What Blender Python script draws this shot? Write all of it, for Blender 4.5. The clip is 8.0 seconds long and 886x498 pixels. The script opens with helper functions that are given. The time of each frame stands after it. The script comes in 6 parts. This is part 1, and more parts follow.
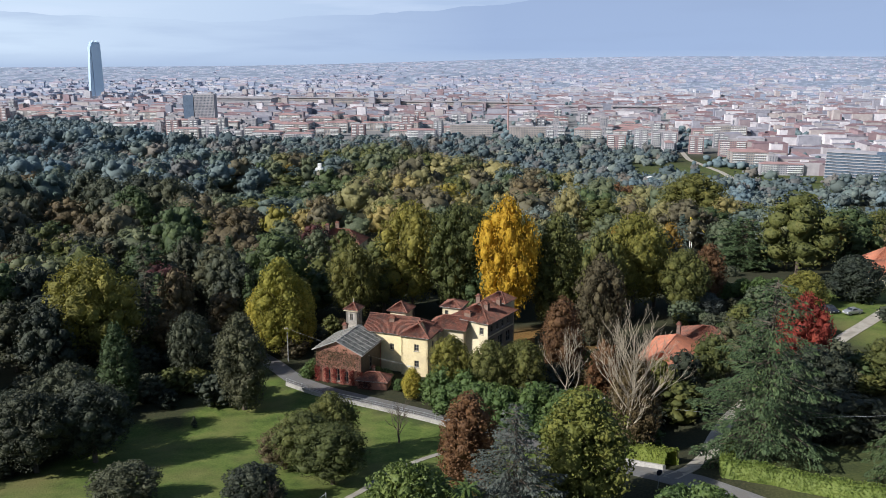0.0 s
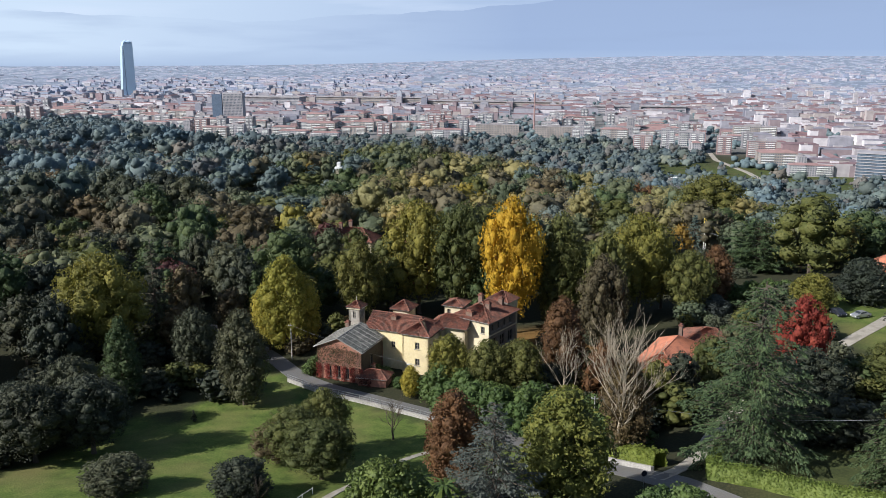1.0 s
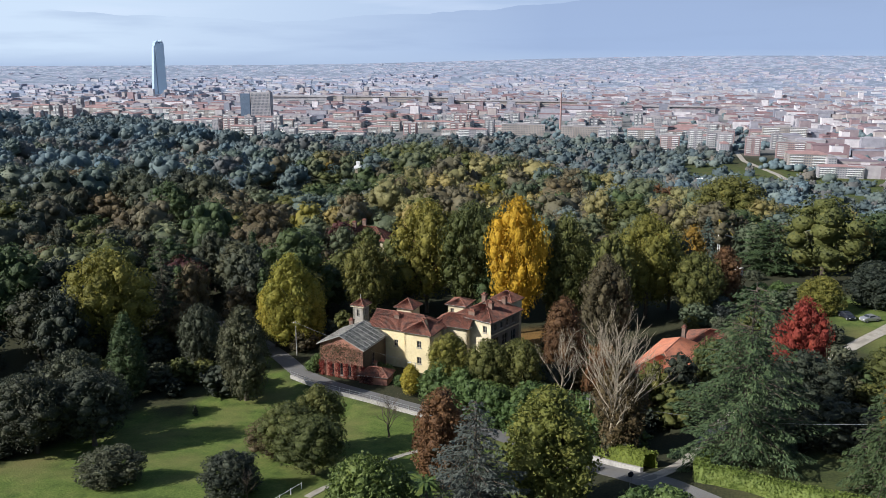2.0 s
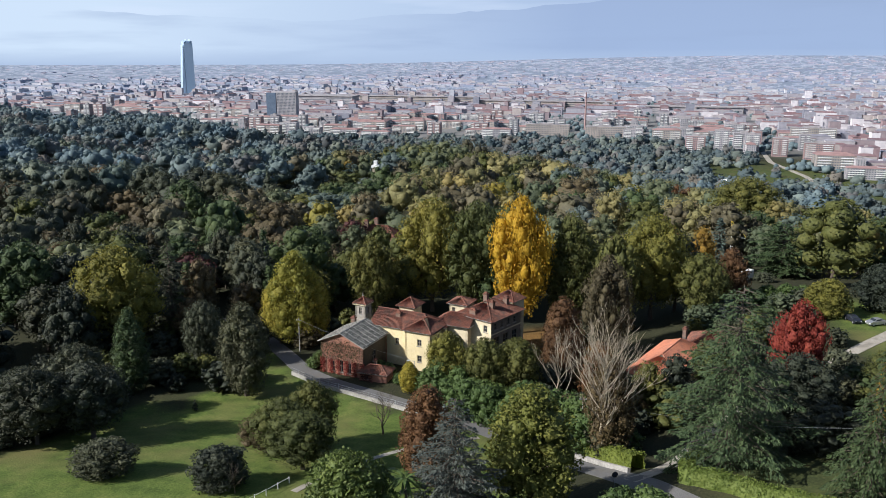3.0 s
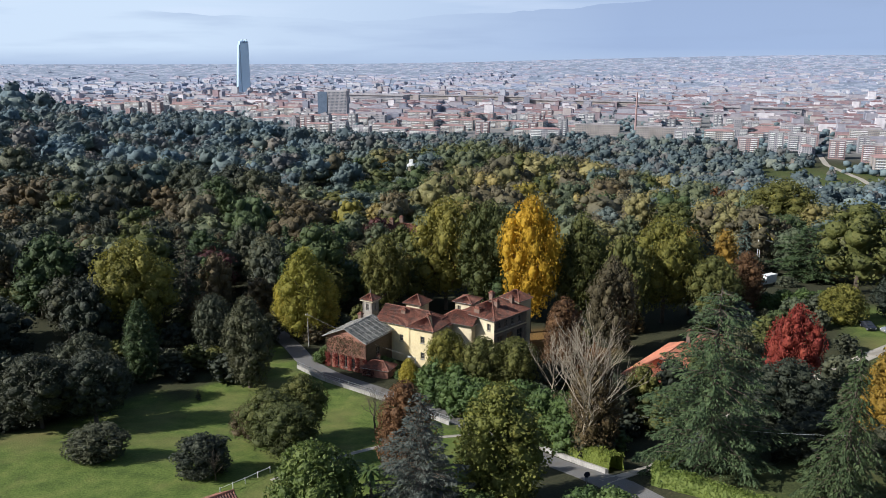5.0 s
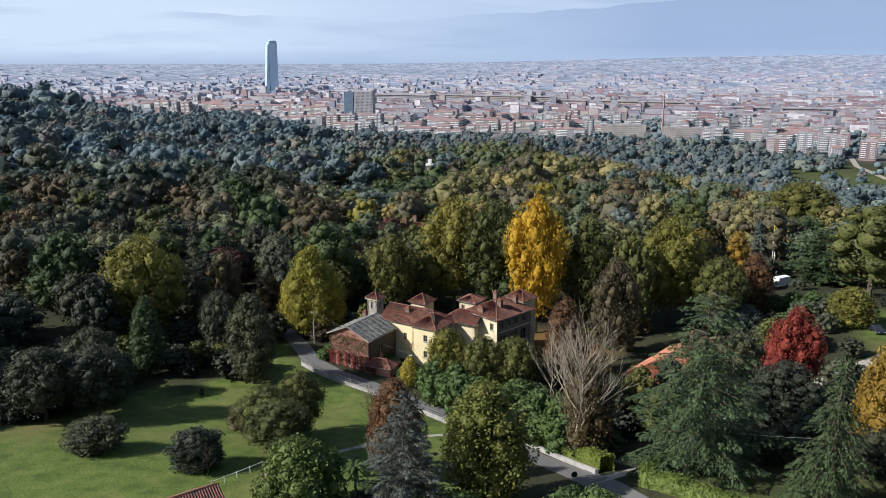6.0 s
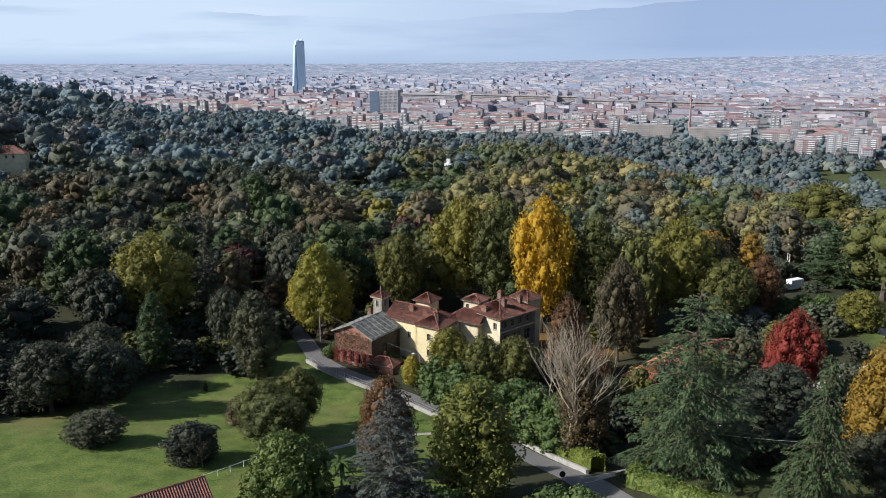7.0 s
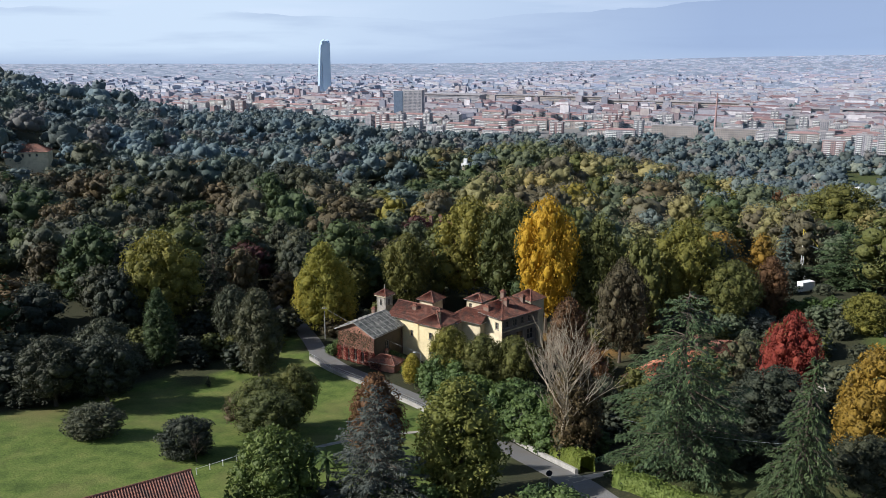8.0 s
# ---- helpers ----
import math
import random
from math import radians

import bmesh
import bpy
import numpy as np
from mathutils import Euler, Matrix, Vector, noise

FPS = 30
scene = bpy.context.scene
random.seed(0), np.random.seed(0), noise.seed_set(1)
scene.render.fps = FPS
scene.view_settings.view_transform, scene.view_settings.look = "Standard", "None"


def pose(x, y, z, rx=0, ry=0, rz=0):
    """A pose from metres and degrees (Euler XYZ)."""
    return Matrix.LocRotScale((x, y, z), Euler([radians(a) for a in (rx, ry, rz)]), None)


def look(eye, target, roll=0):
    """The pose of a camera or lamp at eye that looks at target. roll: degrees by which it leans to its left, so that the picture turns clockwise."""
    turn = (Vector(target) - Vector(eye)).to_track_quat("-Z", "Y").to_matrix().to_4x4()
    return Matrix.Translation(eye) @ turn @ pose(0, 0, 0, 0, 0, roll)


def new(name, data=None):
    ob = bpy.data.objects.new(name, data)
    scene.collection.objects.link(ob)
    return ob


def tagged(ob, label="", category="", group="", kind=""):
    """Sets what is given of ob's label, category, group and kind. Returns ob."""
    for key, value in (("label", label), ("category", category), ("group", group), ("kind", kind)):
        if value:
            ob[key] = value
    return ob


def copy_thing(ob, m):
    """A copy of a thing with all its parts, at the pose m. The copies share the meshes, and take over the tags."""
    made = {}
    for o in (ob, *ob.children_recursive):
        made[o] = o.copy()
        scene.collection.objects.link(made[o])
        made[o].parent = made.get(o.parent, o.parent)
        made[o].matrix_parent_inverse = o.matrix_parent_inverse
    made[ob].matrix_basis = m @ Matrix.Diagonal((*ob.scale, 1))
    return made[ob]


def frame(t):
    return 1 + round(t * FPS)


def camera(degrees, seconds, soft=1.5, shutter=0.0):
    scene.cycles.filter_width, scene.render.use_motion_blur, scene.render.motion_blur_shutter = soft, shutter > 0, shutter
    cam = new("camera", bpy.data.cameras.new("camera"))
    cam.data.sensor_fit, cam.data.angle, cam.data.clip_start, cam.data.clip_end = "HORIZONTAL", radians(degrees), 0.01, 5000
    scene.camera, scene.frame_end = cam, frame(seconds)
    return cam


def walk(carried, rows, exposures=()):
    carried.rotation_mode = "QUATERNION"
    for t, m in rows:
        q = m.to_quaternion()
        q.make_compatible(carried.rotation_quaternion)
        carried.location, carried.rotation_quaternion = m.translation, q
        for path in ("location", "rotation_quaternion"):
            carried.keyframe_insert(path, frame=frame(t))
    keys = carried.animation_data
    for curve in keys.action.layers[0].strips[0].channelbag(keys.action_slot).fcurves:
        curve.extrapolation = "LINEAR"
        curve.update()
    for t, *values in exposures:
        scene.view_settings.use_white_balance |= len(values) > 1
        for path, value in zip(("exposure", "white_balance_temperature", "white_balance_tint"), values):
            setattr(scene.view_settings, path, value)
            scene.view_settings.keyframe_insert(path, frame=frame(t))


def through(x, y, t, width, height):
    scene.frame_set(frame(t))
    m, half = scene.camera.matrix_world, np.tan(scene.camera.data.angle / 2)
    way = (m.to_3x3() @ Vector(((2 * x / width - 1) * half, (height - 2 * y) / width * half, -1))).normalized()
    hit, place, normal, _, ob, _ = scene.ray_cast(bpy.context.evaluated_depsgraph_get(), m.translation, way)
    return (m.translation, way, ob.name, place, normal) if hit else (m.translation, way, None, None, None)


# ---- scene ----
cam = camera(57.9, 8.0, 0.7)
METRES, EYE, TILT, LEAN, TURN = 40.0, 165.0, -13.75, 0.0, 0.0
ROWS = [
    (0.0, 0.0, 0.0, 0.0, -0.0, 0.0, -0.0),
    (0.5, 0.0646, -0.0083, -0.001, 0.9, -0.03, -0.22),
    (1.0, 0.1331, -0.0159, -0.0017, 1.95, -0.05, -0.49),
    (1.5, 0.1963, -0.0225, -0.002, 2.94, -0.07, -0.73),
    (3.0, 0.3902, -0.0356, -0.0025, 5.72, -0.16, -1.44),
    (3.5, 0.4512, -0.0375, -0.0023, 6.6, -0.19, -1.66),
    (4.0, 0.5159, -0.038, -0.0023, 7.55, -0.23, -1.89),
    (4.5, 0.576, -0.0378, -0.0015, 8.45, -0.27, -2.11),
    (6.0, 0.7608, -0.029, 0.0015, 11.3, -0.41, -2.76),
    (6.5, 0.8181, -0.0246, 0.0029, 12.21, -0.46, -2.97),
    (7.0, 0.8789, -0.0201, 0.0048, 13.17, -0.52, -3.2),
    (7.5, 0.9358, -0.015, 0.0065, 14.04, -0.57, -3.41),
    (8.0, 0.9968, -0.0078, 0.0084, 14.94, -0.63, -3.6),
]
walk(cam, [(t, pose(0, 0, EYE, TILT, LEAN, TURN) @ pose(METRES * x, METRES * y, METRES * z, 90 + pitch, roll, yaw)) for t, x, y, z, yaw, pitch, roll in ROWS])

# ---- light ----
SUN_RAY = Vector((1.39, 0.62, -1.0)).normalized()
sun = new("sun", bpy.data.lights.new("sun", "SUN"))
sun.data.energy, sun.data.angle, sun.data.color = 5.0, radians(0.6), (1.0, 0.955, 0.89)
sun.matrix_world = look((-400, -250, 400), Vector((-400, -250, 400)) + SUN_RAY)
world = bpy.data.worlds.new("world")
scene.world = world
world.use_nodes = True
sky = world.node_tree.nodes.new("ShaderNodeTexSky")
sky.sky_type, sky.sun_disc = "NISHITA", False
sky.sun_elevation, sky.sun_rotation = math.asin(-SUN_RAY.z), math.atan2(-SUN_RAY.x, -SUN_RAY.y)
sky.altitude, sky.air_density, sky.dust_density, sky.ozone_density = 300, 1.0, 1.6, 1.4
world.node_tree.links.new(sky.outputs[0], world.node_tree.nodes["Background"].inputs[0])
world.node_tree.nodes["Background"].inputs[1].default_value = 0.08
scene.view_settings.exposure = 0.47
scene.view_settings.use_white_balance = True
scene.view_settings.white_balance_temperature = 6200


# ---- shape of the land ----
def step(a, b, v):
    w = min(max((v - a) / (b - a), 0.0), 1.0)
    return w * w * (3 - 2 * w)


def land(x, y):
    """Height of the ground: a garden terrace on a wooded hillside above a wide plain."""
    r = math.hypot(x, y)
    if y < 150:
        z = 100 + 0.0026 * (150 - max(y, 95)) ** 2
        if y < 95:
            z += 0.13 * (95 - max(y, -200))
    else:
        z = 100 - 7 * step(150, 300, y) - 38 * step(280, 640, y) - 57 * step(560, 1080, y)
    z += 9 * step(18, 95, x) * step(30, 90, y) * (1 - step(170, 300, y))
    z -= 28 * step(40, 300, x) * step(230, 420, y) * (1 - step(500, 900, y))
    z += 135 * math.exp(-((x + 930) / 385) ** 2 - ((y - 740) / 290) ** 2) * (1 - step(1500, 2200, r))
    z += 46 * math.exp(-((x + 440) / 170) ** 2 - ((y - 420) / 200) ** 2)
    z += 22 * math.exp(-((x + 365) / 120) ** 2 - ((y - 790) / 140) ** 2)
    z += 24 * math.exp(-((x + 555) / 90) ** 2 - ((y - 800) / 130) ** 2)
    z += 34 * math.exp(-((x + 210) / 130) ** 2 - ((y - 840) / 120) ** 2)
    z += 22 * math.exp(-((x + 60) / 140) ** 2 - ((y - 525) / 95) ** 2)
    z += 2.3 * math.exp(-((x - 38) / 12) ** 2 - ((y - 97.5) / 10) ** 2)
    if r > 3300:
        z += (96 + 56 * step(-1500, 1500, x)) * ((min(r, 4860) - 3300) / 1550) ** 1.3
    return z


# ---- materials ----
def node(m, kind, **at):
    n = m.node_tree.nodes.new(kind)
    for key, value in at.items():
        n.inputs[key].default_value = value
    return n


def ramp(m, stops):
    n = m.node_tree.nodes.new("ShaderNodeValToRGB")
    while len(n.color_ramp.elements) < len(stops):
        n.color_ramp.elements.new(0.5)
    for e, (at, colour) in zip(n.color_ramp.elements, stops):
        e.position, e.color = at, (*colour, 1)
    return n


def blank(name):
    m = bpy.data.materials.new(name)
    m.use_nodes = True
    return m, m.node_tree.nodes["Principled BSDF"], m.node_tree.links.new


def mix(m, kind, fac, a, b):
    n = m.node_tree.nodes.new("ShaderNodeMixRGB")
    n.blend_type = kind
    for slot, value in zip((0, 1, 2), (fac, a, b)):
        if isinstance(value, (int, float)):
            n.inputs[slot].default_value = value
        elif isinstance(value, tuple):
            n.inputs[slot].default_value = (*value, 1)
        else:
            m.node_tree.links.new(value, n.inputs[slot])
    return n.outputs[0]


def place(m, kind, scale, detail=4.0, space=None):
    """A noise or voronoi texture at real-world size."""
    n = m.node_tree.nodes.new(kind)
    n.inputs["Scale"].default_value = scale
    if "Detail" in n.inputs:
        n.inputs["Detail"].default_value = detail
    where = space or m.node_tree.nodes.new("ShaderNodeNewGeometry").outputs["Position"]
    m.node_tree.links.new(where, n.inputs["Vector"])
    return n


def surface(name, a, b, c=None, grain=6.0, stain=0.35, rough=0.8, bump=0.3, metal=0.0, vary=0.0):
    """A weathered surface: two tones by grain, a third by large stains, fine relief."""
    m, p, link = blank(name)
    fine, large = place(m, "ShaderNodeTexNoise", grain, 6), place(m, "ShaderNodeTexNoise", stain, 4)
    tone = ramp(m, [(0.32, a), (0.68, b)])
    link(fine.outputs["Fac"], tone.inputs[0])
    spot = ramp(m, [(0.46, (0, 0, 0)), (0.68, (1, 1, 1))])
    link(large.outputs["Fac"], spot.inputs[0])
    colour = mix(m, "MIX", spot.outputs[0], tone.outputs[0], c or tuple(v * 0.78 for v in a))
    if vary:
        info = place(m, "ShaderNodeTexVoronoi", 3.2)
        shade = ramp(m, [(0.0, (1 - vary,) * 3), (1.0, (1 + vary * 0.6,) * 3)])
        link(info.outputs["Color"], shade.inputs[0])
        colour = mix(m, "MULTIPLY", 1.0, colour, shade.outputs[0])
    link(colour, p.inputs["Base Color"])
    p.inputs["Roughness"].default_value, p.inputs["Metallic"].default_value = rough, metal
    relief = node(m, "ShaderNodeBump", Strength=bump, Distance=0.05)
    link(fine.outputs["Fac"], relief.inputs["Height"])
    link(relief.outputs[0], p.inputs["Normal"])
    return m


def leaves(name, dark, mid, light, through=0.3, rough=0.65, patches=0.45, relief_of=0.9):
    """Foliage: every leaf spray has its own tone, every tree its own cast, and light shines through."""
    dark, mid, light = ((c[0], c[1], c[2] * 1.12) for c in (dark, mid, light))
    m, p, link = blank(name)
    geo, info = m.node_tree.nodes.new("ShaderNodeNewGeometry"), m.node_tree.nodes.new("ShaderNodeObjectInfo")
    tone = ramp(m, [(0.0, dark), (0.5, mid), (1.0, light)])
    patch = place(m, "ShaderNodeTexNoise", patches, 3)
    add = node(m, "ShaderNodeMath")
    add.operation = "MULTIPLY_ADD"
    link(geo.outputs["Random Per Island"], add.inputs[0])
    add.inputs[1].default_value = 0.42
    sub = node(m, "ShaderNodeMath")
    sub.operation = "MULTIPLY_ADD"
    link(patch.outputs["Fac"], sub.inputs[0])
    sub.inputs[1].default_value, sub.inputs[2].default_value = 0.85, -0.44
    clump = place(m, "ShaderNodeTexNoise", 1.5, 4)
    soft = node(m, "ShaderNodeMath")
    soft.operation = "MULTIPLY_ADD"
    link(clump.outputs["Fac"], soft.inputs[0])
    soft.inputs[1].default_value = 0.5
    link(sub.outputs[0], soft.inputs[2])
    link(soft.outputs[0], add.inputs[2])
    relief = node(m, "ShaderNodeBump", Strength=relief_of, Distance=0.5)
    link(clump.outputs["Fac"], relief.inputs["Height"])
    link(relief.outputs[0], p.inputs["Normal"])
    link(add.outputs[0], tone.inputs[0])
    cast = ramp(m, [(0.0, (0.70, 0.78, 0.80)), (0.35, (1.10, 1.07, 1.0)), (0.65, (0.88, 0.94, 0.95)), (1.0, (1.28, 1.14, 0.92))])
    own, turn = m.node_tree.nodes.new("ShaderNodeAttribute"), node(m, "ShaderNodeMath")
    own.attribute_name, turn.operation = "cast", "ADD"
    link(info.outputs["Random"], turn.inputs[0])
    link(own.outputs["Fac"], turn.inputs[1])
    wrap = node(m, "ShaderNodeMath")
    wrap.operation = "FRACT"
    link(turn.outputs[0], wrap.inputs[0])
    link(wrap.outputs[0], cast.inputs[0])
    colour = mix(m, "MULTIPLY", 1.0, tone.outputs[0], cast.outputs[0])
    link(colour, p.inputs["Base Color"])
    p.inputs["Roughness"].default_value = rough
    p.inputs["Specular IOR Level"].default_value = 0.3
    glow, both = m.node_tree.nodes.new("ShaderNodeBsdfTranslucent"), m.node_tree.nodes.new("ShaderNodeMixShader")
    link(colour, glow.inputs[0])
    both.inputs[0].default_value = through
    link(p.outputs[0], both.inputs[1])
    link(glow.outputs[0], both.inputs[2])
    link(both.outputs[0], m.node_tree.nodes["Material Output"].inputs[0])
    return m


LEAF = {
    "olive": leaves("olive_leaves", (0.039, 0.047, 0.014), (0.102, 0.110, 0.027), (0.195, 0.182, 0.046)),
    "green": leaves("green_leaves", (0.027, 0.044, 0.016), (0.066, 0.095, 0.032), (0.130, 0.160, 0.055)),
    "deep": leaves("deep_green_leaves", (0.015, 0.020, 0.013), (0.036, 0.043, 0.024), (0.080, 0.084, 0.046), 0.15),
    "lime": leaves("yellow_green_leaves", (0.163, 0.154, 0.024), (0.380, 0.322, 0.049), (0.597, 0.466, 0.081), 0.38),
    "gold": leaves("golden_leaves", (0.26, 0.16, 0.012), (0.50, 0.31, 0.022), (0.66, 0.44, 0.045), 0.35),
    "amber": leaves("amber_leaves", (0.103, 0.07, 0.015), (0.23, 0.146, 0.024), (0.38, 0.234, 0.037)),
    "rust": leaves("rust_leaves", (0.064, 0.034, 0.016), (0.138, 0.072, 0.030), (0.225, 0.120, 0.046)),
    "brown": leaves("brown_leaves", (0.046, 0.036, 0.018), (0.098, 0.074, 0.033), (0.168, 0.128, 0.058), 0.2),
    "plum": leaves("dark_plum_leaves", (0.035, 0.012, 0.010), (0.075, 0.024, 0.020), (0.13, 0.05, 0.04), 0.2),
    "red": leaves("red_leaves", (0.097, 0.018, 0.013), (0.202, 0.036, 0.025), (0.290, 0.077, 0.045), 0.3),
    "cedar": leaves("cedar_needles", (0.018, 0.034, 0.014), (0.060, 0.092, 0.034), (0.14, 0.175, 0.065), 0.15),
    "blue": leaves("blue_spruce_needles", (0.026, 0.035, 0.029), (0.068, 0.082, 0.068), (0.145, 0.162, 0.138), 0.12),
    "laurel": leaves("glossy_laurel_leaves", (0.032, 0.055, 0.014), (0.078, 0.120, 0.030), (0.155, 0.205, 0.060), 0.25, 0.55),
    "hedge": leaves("clipped_hedge_leaves", (0.055, 0.085, 0.016), (0.125, 0.170, 0.032), (0.21, 0.26, 0.06), 0.3, 0.55),
    "yolk": leaves("olive_yellow_leaves", (0.085, 0.085, 0.018), (0.20, 0.18, 0.032), (0.35, 0.29, 0.05), 0.3),
    "ochre": leaves("ochre_leaves", (0.128, 0.082, 0.012), (0.277, 0.172, 0.024), (0.450, 0.277, 0.045), 0.3),
    "spring": leaves("yellowish_green_leaves", (0.045, 0.062, 0.014), (0.112, 0.134, 0.030), (0.215, 0.225, 0.055)),
    # Wood tones, greyed a little to stand in for haze.
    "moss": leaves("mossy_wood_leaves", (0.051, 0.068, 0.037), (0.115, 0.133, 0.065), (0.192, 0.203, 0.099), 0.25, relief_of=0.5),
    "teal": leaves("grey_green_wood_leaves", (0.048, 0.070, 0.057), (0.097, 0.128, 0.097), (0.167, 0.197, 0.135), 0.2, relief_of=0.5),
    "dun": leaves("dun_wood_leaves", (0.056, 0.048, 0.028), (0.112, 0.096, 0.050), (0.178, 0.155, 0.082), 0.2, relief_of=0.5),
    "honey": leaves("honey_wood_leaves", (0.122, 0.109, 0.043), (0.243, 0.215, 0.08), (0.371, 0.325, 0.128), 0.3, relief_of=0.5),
    # The next six have haze put into the leaf colour: paler and bluer.
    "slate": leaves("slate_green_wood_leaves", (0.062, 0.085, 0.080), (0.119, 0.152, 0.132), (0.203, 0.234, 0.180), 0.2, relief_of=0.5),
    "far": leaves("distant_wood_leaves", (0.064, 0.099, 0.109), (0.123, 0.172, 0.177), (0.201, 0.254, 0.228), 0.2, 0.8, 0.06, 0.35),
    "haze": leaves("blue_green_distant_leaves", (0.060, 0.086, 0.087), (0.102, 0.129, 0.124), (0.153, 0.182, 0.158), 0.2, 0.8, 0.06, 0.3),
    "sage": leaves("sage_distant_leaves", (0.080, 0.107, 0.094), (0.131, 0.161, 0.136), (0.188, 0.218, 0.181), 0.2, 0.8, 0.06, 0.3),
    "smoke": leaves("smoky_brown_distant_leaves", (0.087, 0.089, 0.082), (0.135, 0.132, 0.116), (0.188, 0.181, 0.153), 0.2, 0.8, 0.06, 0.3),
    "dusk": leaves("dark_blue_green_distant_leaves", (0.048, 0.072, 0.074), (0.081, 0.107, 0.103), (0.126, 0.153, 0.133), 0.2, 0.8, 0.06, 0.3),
    "dim": leaves("dull_green_leaves", (0.029, 0.034, 0.020), (0.066, 0.074, 0.040), (0.124, 0.128, 0.070), 0.2),
}
BARK = surface("bark", (0.06, 0.045, 0.032), (0.13, 0.10, 0.075), grain=9, bump=0.8)
PALE_BARK = surface("pale_bark", (0.25, 0.21, 0.155), (0.46, 0.39, 0.29), grain=5, bump=0.5)
PLASTER = surface("ochre_plaster", (0.64, 0.53, 0.30), (0.72, 0.61, 0.37), (0.56, 0.46, 0.28), grain=3, stain=0.3, bump=0.12)
CREAM = surface("cream_plaster", (0.58, 0.50, 0.33), (0.66, 0.57, 0.39), (0.48, 0.41, 0.28), grain=3, stain=0.5, bump=0.12)
GREY_PLASTER = surface("grey_plaster", (0.30, 0.27, 0.23), (0.42, 0.38, 0.33), (0.24, 0.22, 0.19), grain=3, stain=0.6, bump=0.2)
# Darker plaster that paints the shade of the main house's right side.
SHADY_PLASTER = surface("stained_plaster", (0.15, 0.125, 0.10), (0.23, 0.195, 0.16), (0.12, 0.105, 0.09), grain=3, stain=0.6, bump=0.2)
BRICK = surface("old_brick", (0.26, 0.11, 0.075), (0.38, 0.18, 0.12), (0.20, 0.10, 0.08), grain=8, stain=0.7, bump=0.5)
SOOTY_BRICK = surface("sooty_brick", (0.13, 0.085, 0.065), (0.22, 0.14, 0.10), (0.10, 0.075, 0.065), grain=8, stain=1.2, bump=0.5)
TILE = surface("weathered_roof_tile", (0.060, 0.025, 0.018), (0.202, 0.074, 0.044), (0.065, 0.034, 0.025), grain=5.5, stain=0.9, bump=0.6, vary=0.7)
NEW_TILE = surface("new_roof_tile", (0.310, 0.107, 0.060), (0.404, 0.159, 0.090), (0.241, 0.099, 0.065), grain=4, stain=0.6, bump=0.3, vary=0.18)
SLAB = surface("grey_sheet_roofing", (0.055, 0.056, 0.048), (0.155, 0.152, 0.13), (0.20, 0.195, 0.165), grain=1.6, stain=0.8, rough=0.55, bump=0.12, vary=0.55)
STONE = surface("grey_stone", (0.24, 0.23, 0.21), (0.40, 0.38, 0.35), grain=4, bump=0.4)
ASPHALT = surface("worn_asphalt", (0.104, 0.101, 0.098), (0.153, 0.150, 0.147), (0.124, 0.114, 0.101), grain=8, stain=0.4, bump=0.2)
GRAVEL = surface("pale_gravel", (0.288, 0.256, 0.208), (0.400, 0.368, 0.312), grain=9, stain=0.5, bump=0.4)
WOOD = surface("dark_wood", (0.06, 0.045, 0.03), (0.11, 0.085, 0.06), grain=12, bump=0.3)
PAINT = surface("white_paint", (0.72, 0.72, 0.70), (0.82, 0.82, 0.80), grain=5, bump=0.05, rough=0.5)
STEEL = surface("grey_steel", (0.36, 0.37, 0.38), (0.46, 0.47, 0.48), grain=6, rough=0.45, metal=0.6, bump=0.05)
YELLOW = surface("yellow_paint", (0.62, 0.48, 0.06), (0.70, 0.55, 0.09), grain=6, rough=0.5, bump=0.05)
RUBBER = surface("black_rubber", (0.02, 0.02, 0.02), (0.035, 0.035, 0.035), grain=12)
CAR = surface("silver_car_paint", (0.45, 0.46, 0.48), (0.52, 0.53, 0.55), grain=2, rough=0.25, metal=0.6, bump=0.0)
DARK_CAR = surface("dark_car_paint", (0.03, 0.035, 0.05), (0.05, 0.055, 0.07), grain=2, rough=0.25, metal=0.4, bump=0.0)
SHUTTER = surface("dark_window_frame", (0.16, 0.14, 0.115), (0.24, 0.21, 0.17), grain=8, bump=0.1)
GLASS, gp, glink = blank("window_glass")
gp.inputs["Base Color"].default_value = (0.03, 0.035, 0.04, 1)
gp.inputs["Roughness"].default_value = 0.08
gp.inputs["Specular IOR Level"].default_value = 0.7

# ---- mesh helpers ----
def part(name, bm, material, parent=None, label=""):
    """Links a bmesh (or a finished mesh) as one object under a thing or a part."""
    if isinstance(bm, bmesh.types.BMesh):
        data = bpy.data.meshes.new(name)
        bm.to_mesh(data)
        bm.free()
    else:
        data = bm
    if not data.materials:
        data.materials.append(material)
    ob = new(name, data)
    if parent:
        ob.parent = parent
    if label:
        tagged(ob, label)
    return ob


def thing(name, m, label, category, group="", kind=""):
    ob = new(name)
    ob.matrix_world = m
    ob.empty_display_size = 0.2
    return tagged(ob, label, category, group, kind)


def mesh(name, verts, faces, material=None):
    data = bpy.data.meshes.new(name)
    data.from_pydata([tuple(v) for v in verts], [], [tuple(f) for f in faces])
    if material:
        data.materials.append(material)
    return data


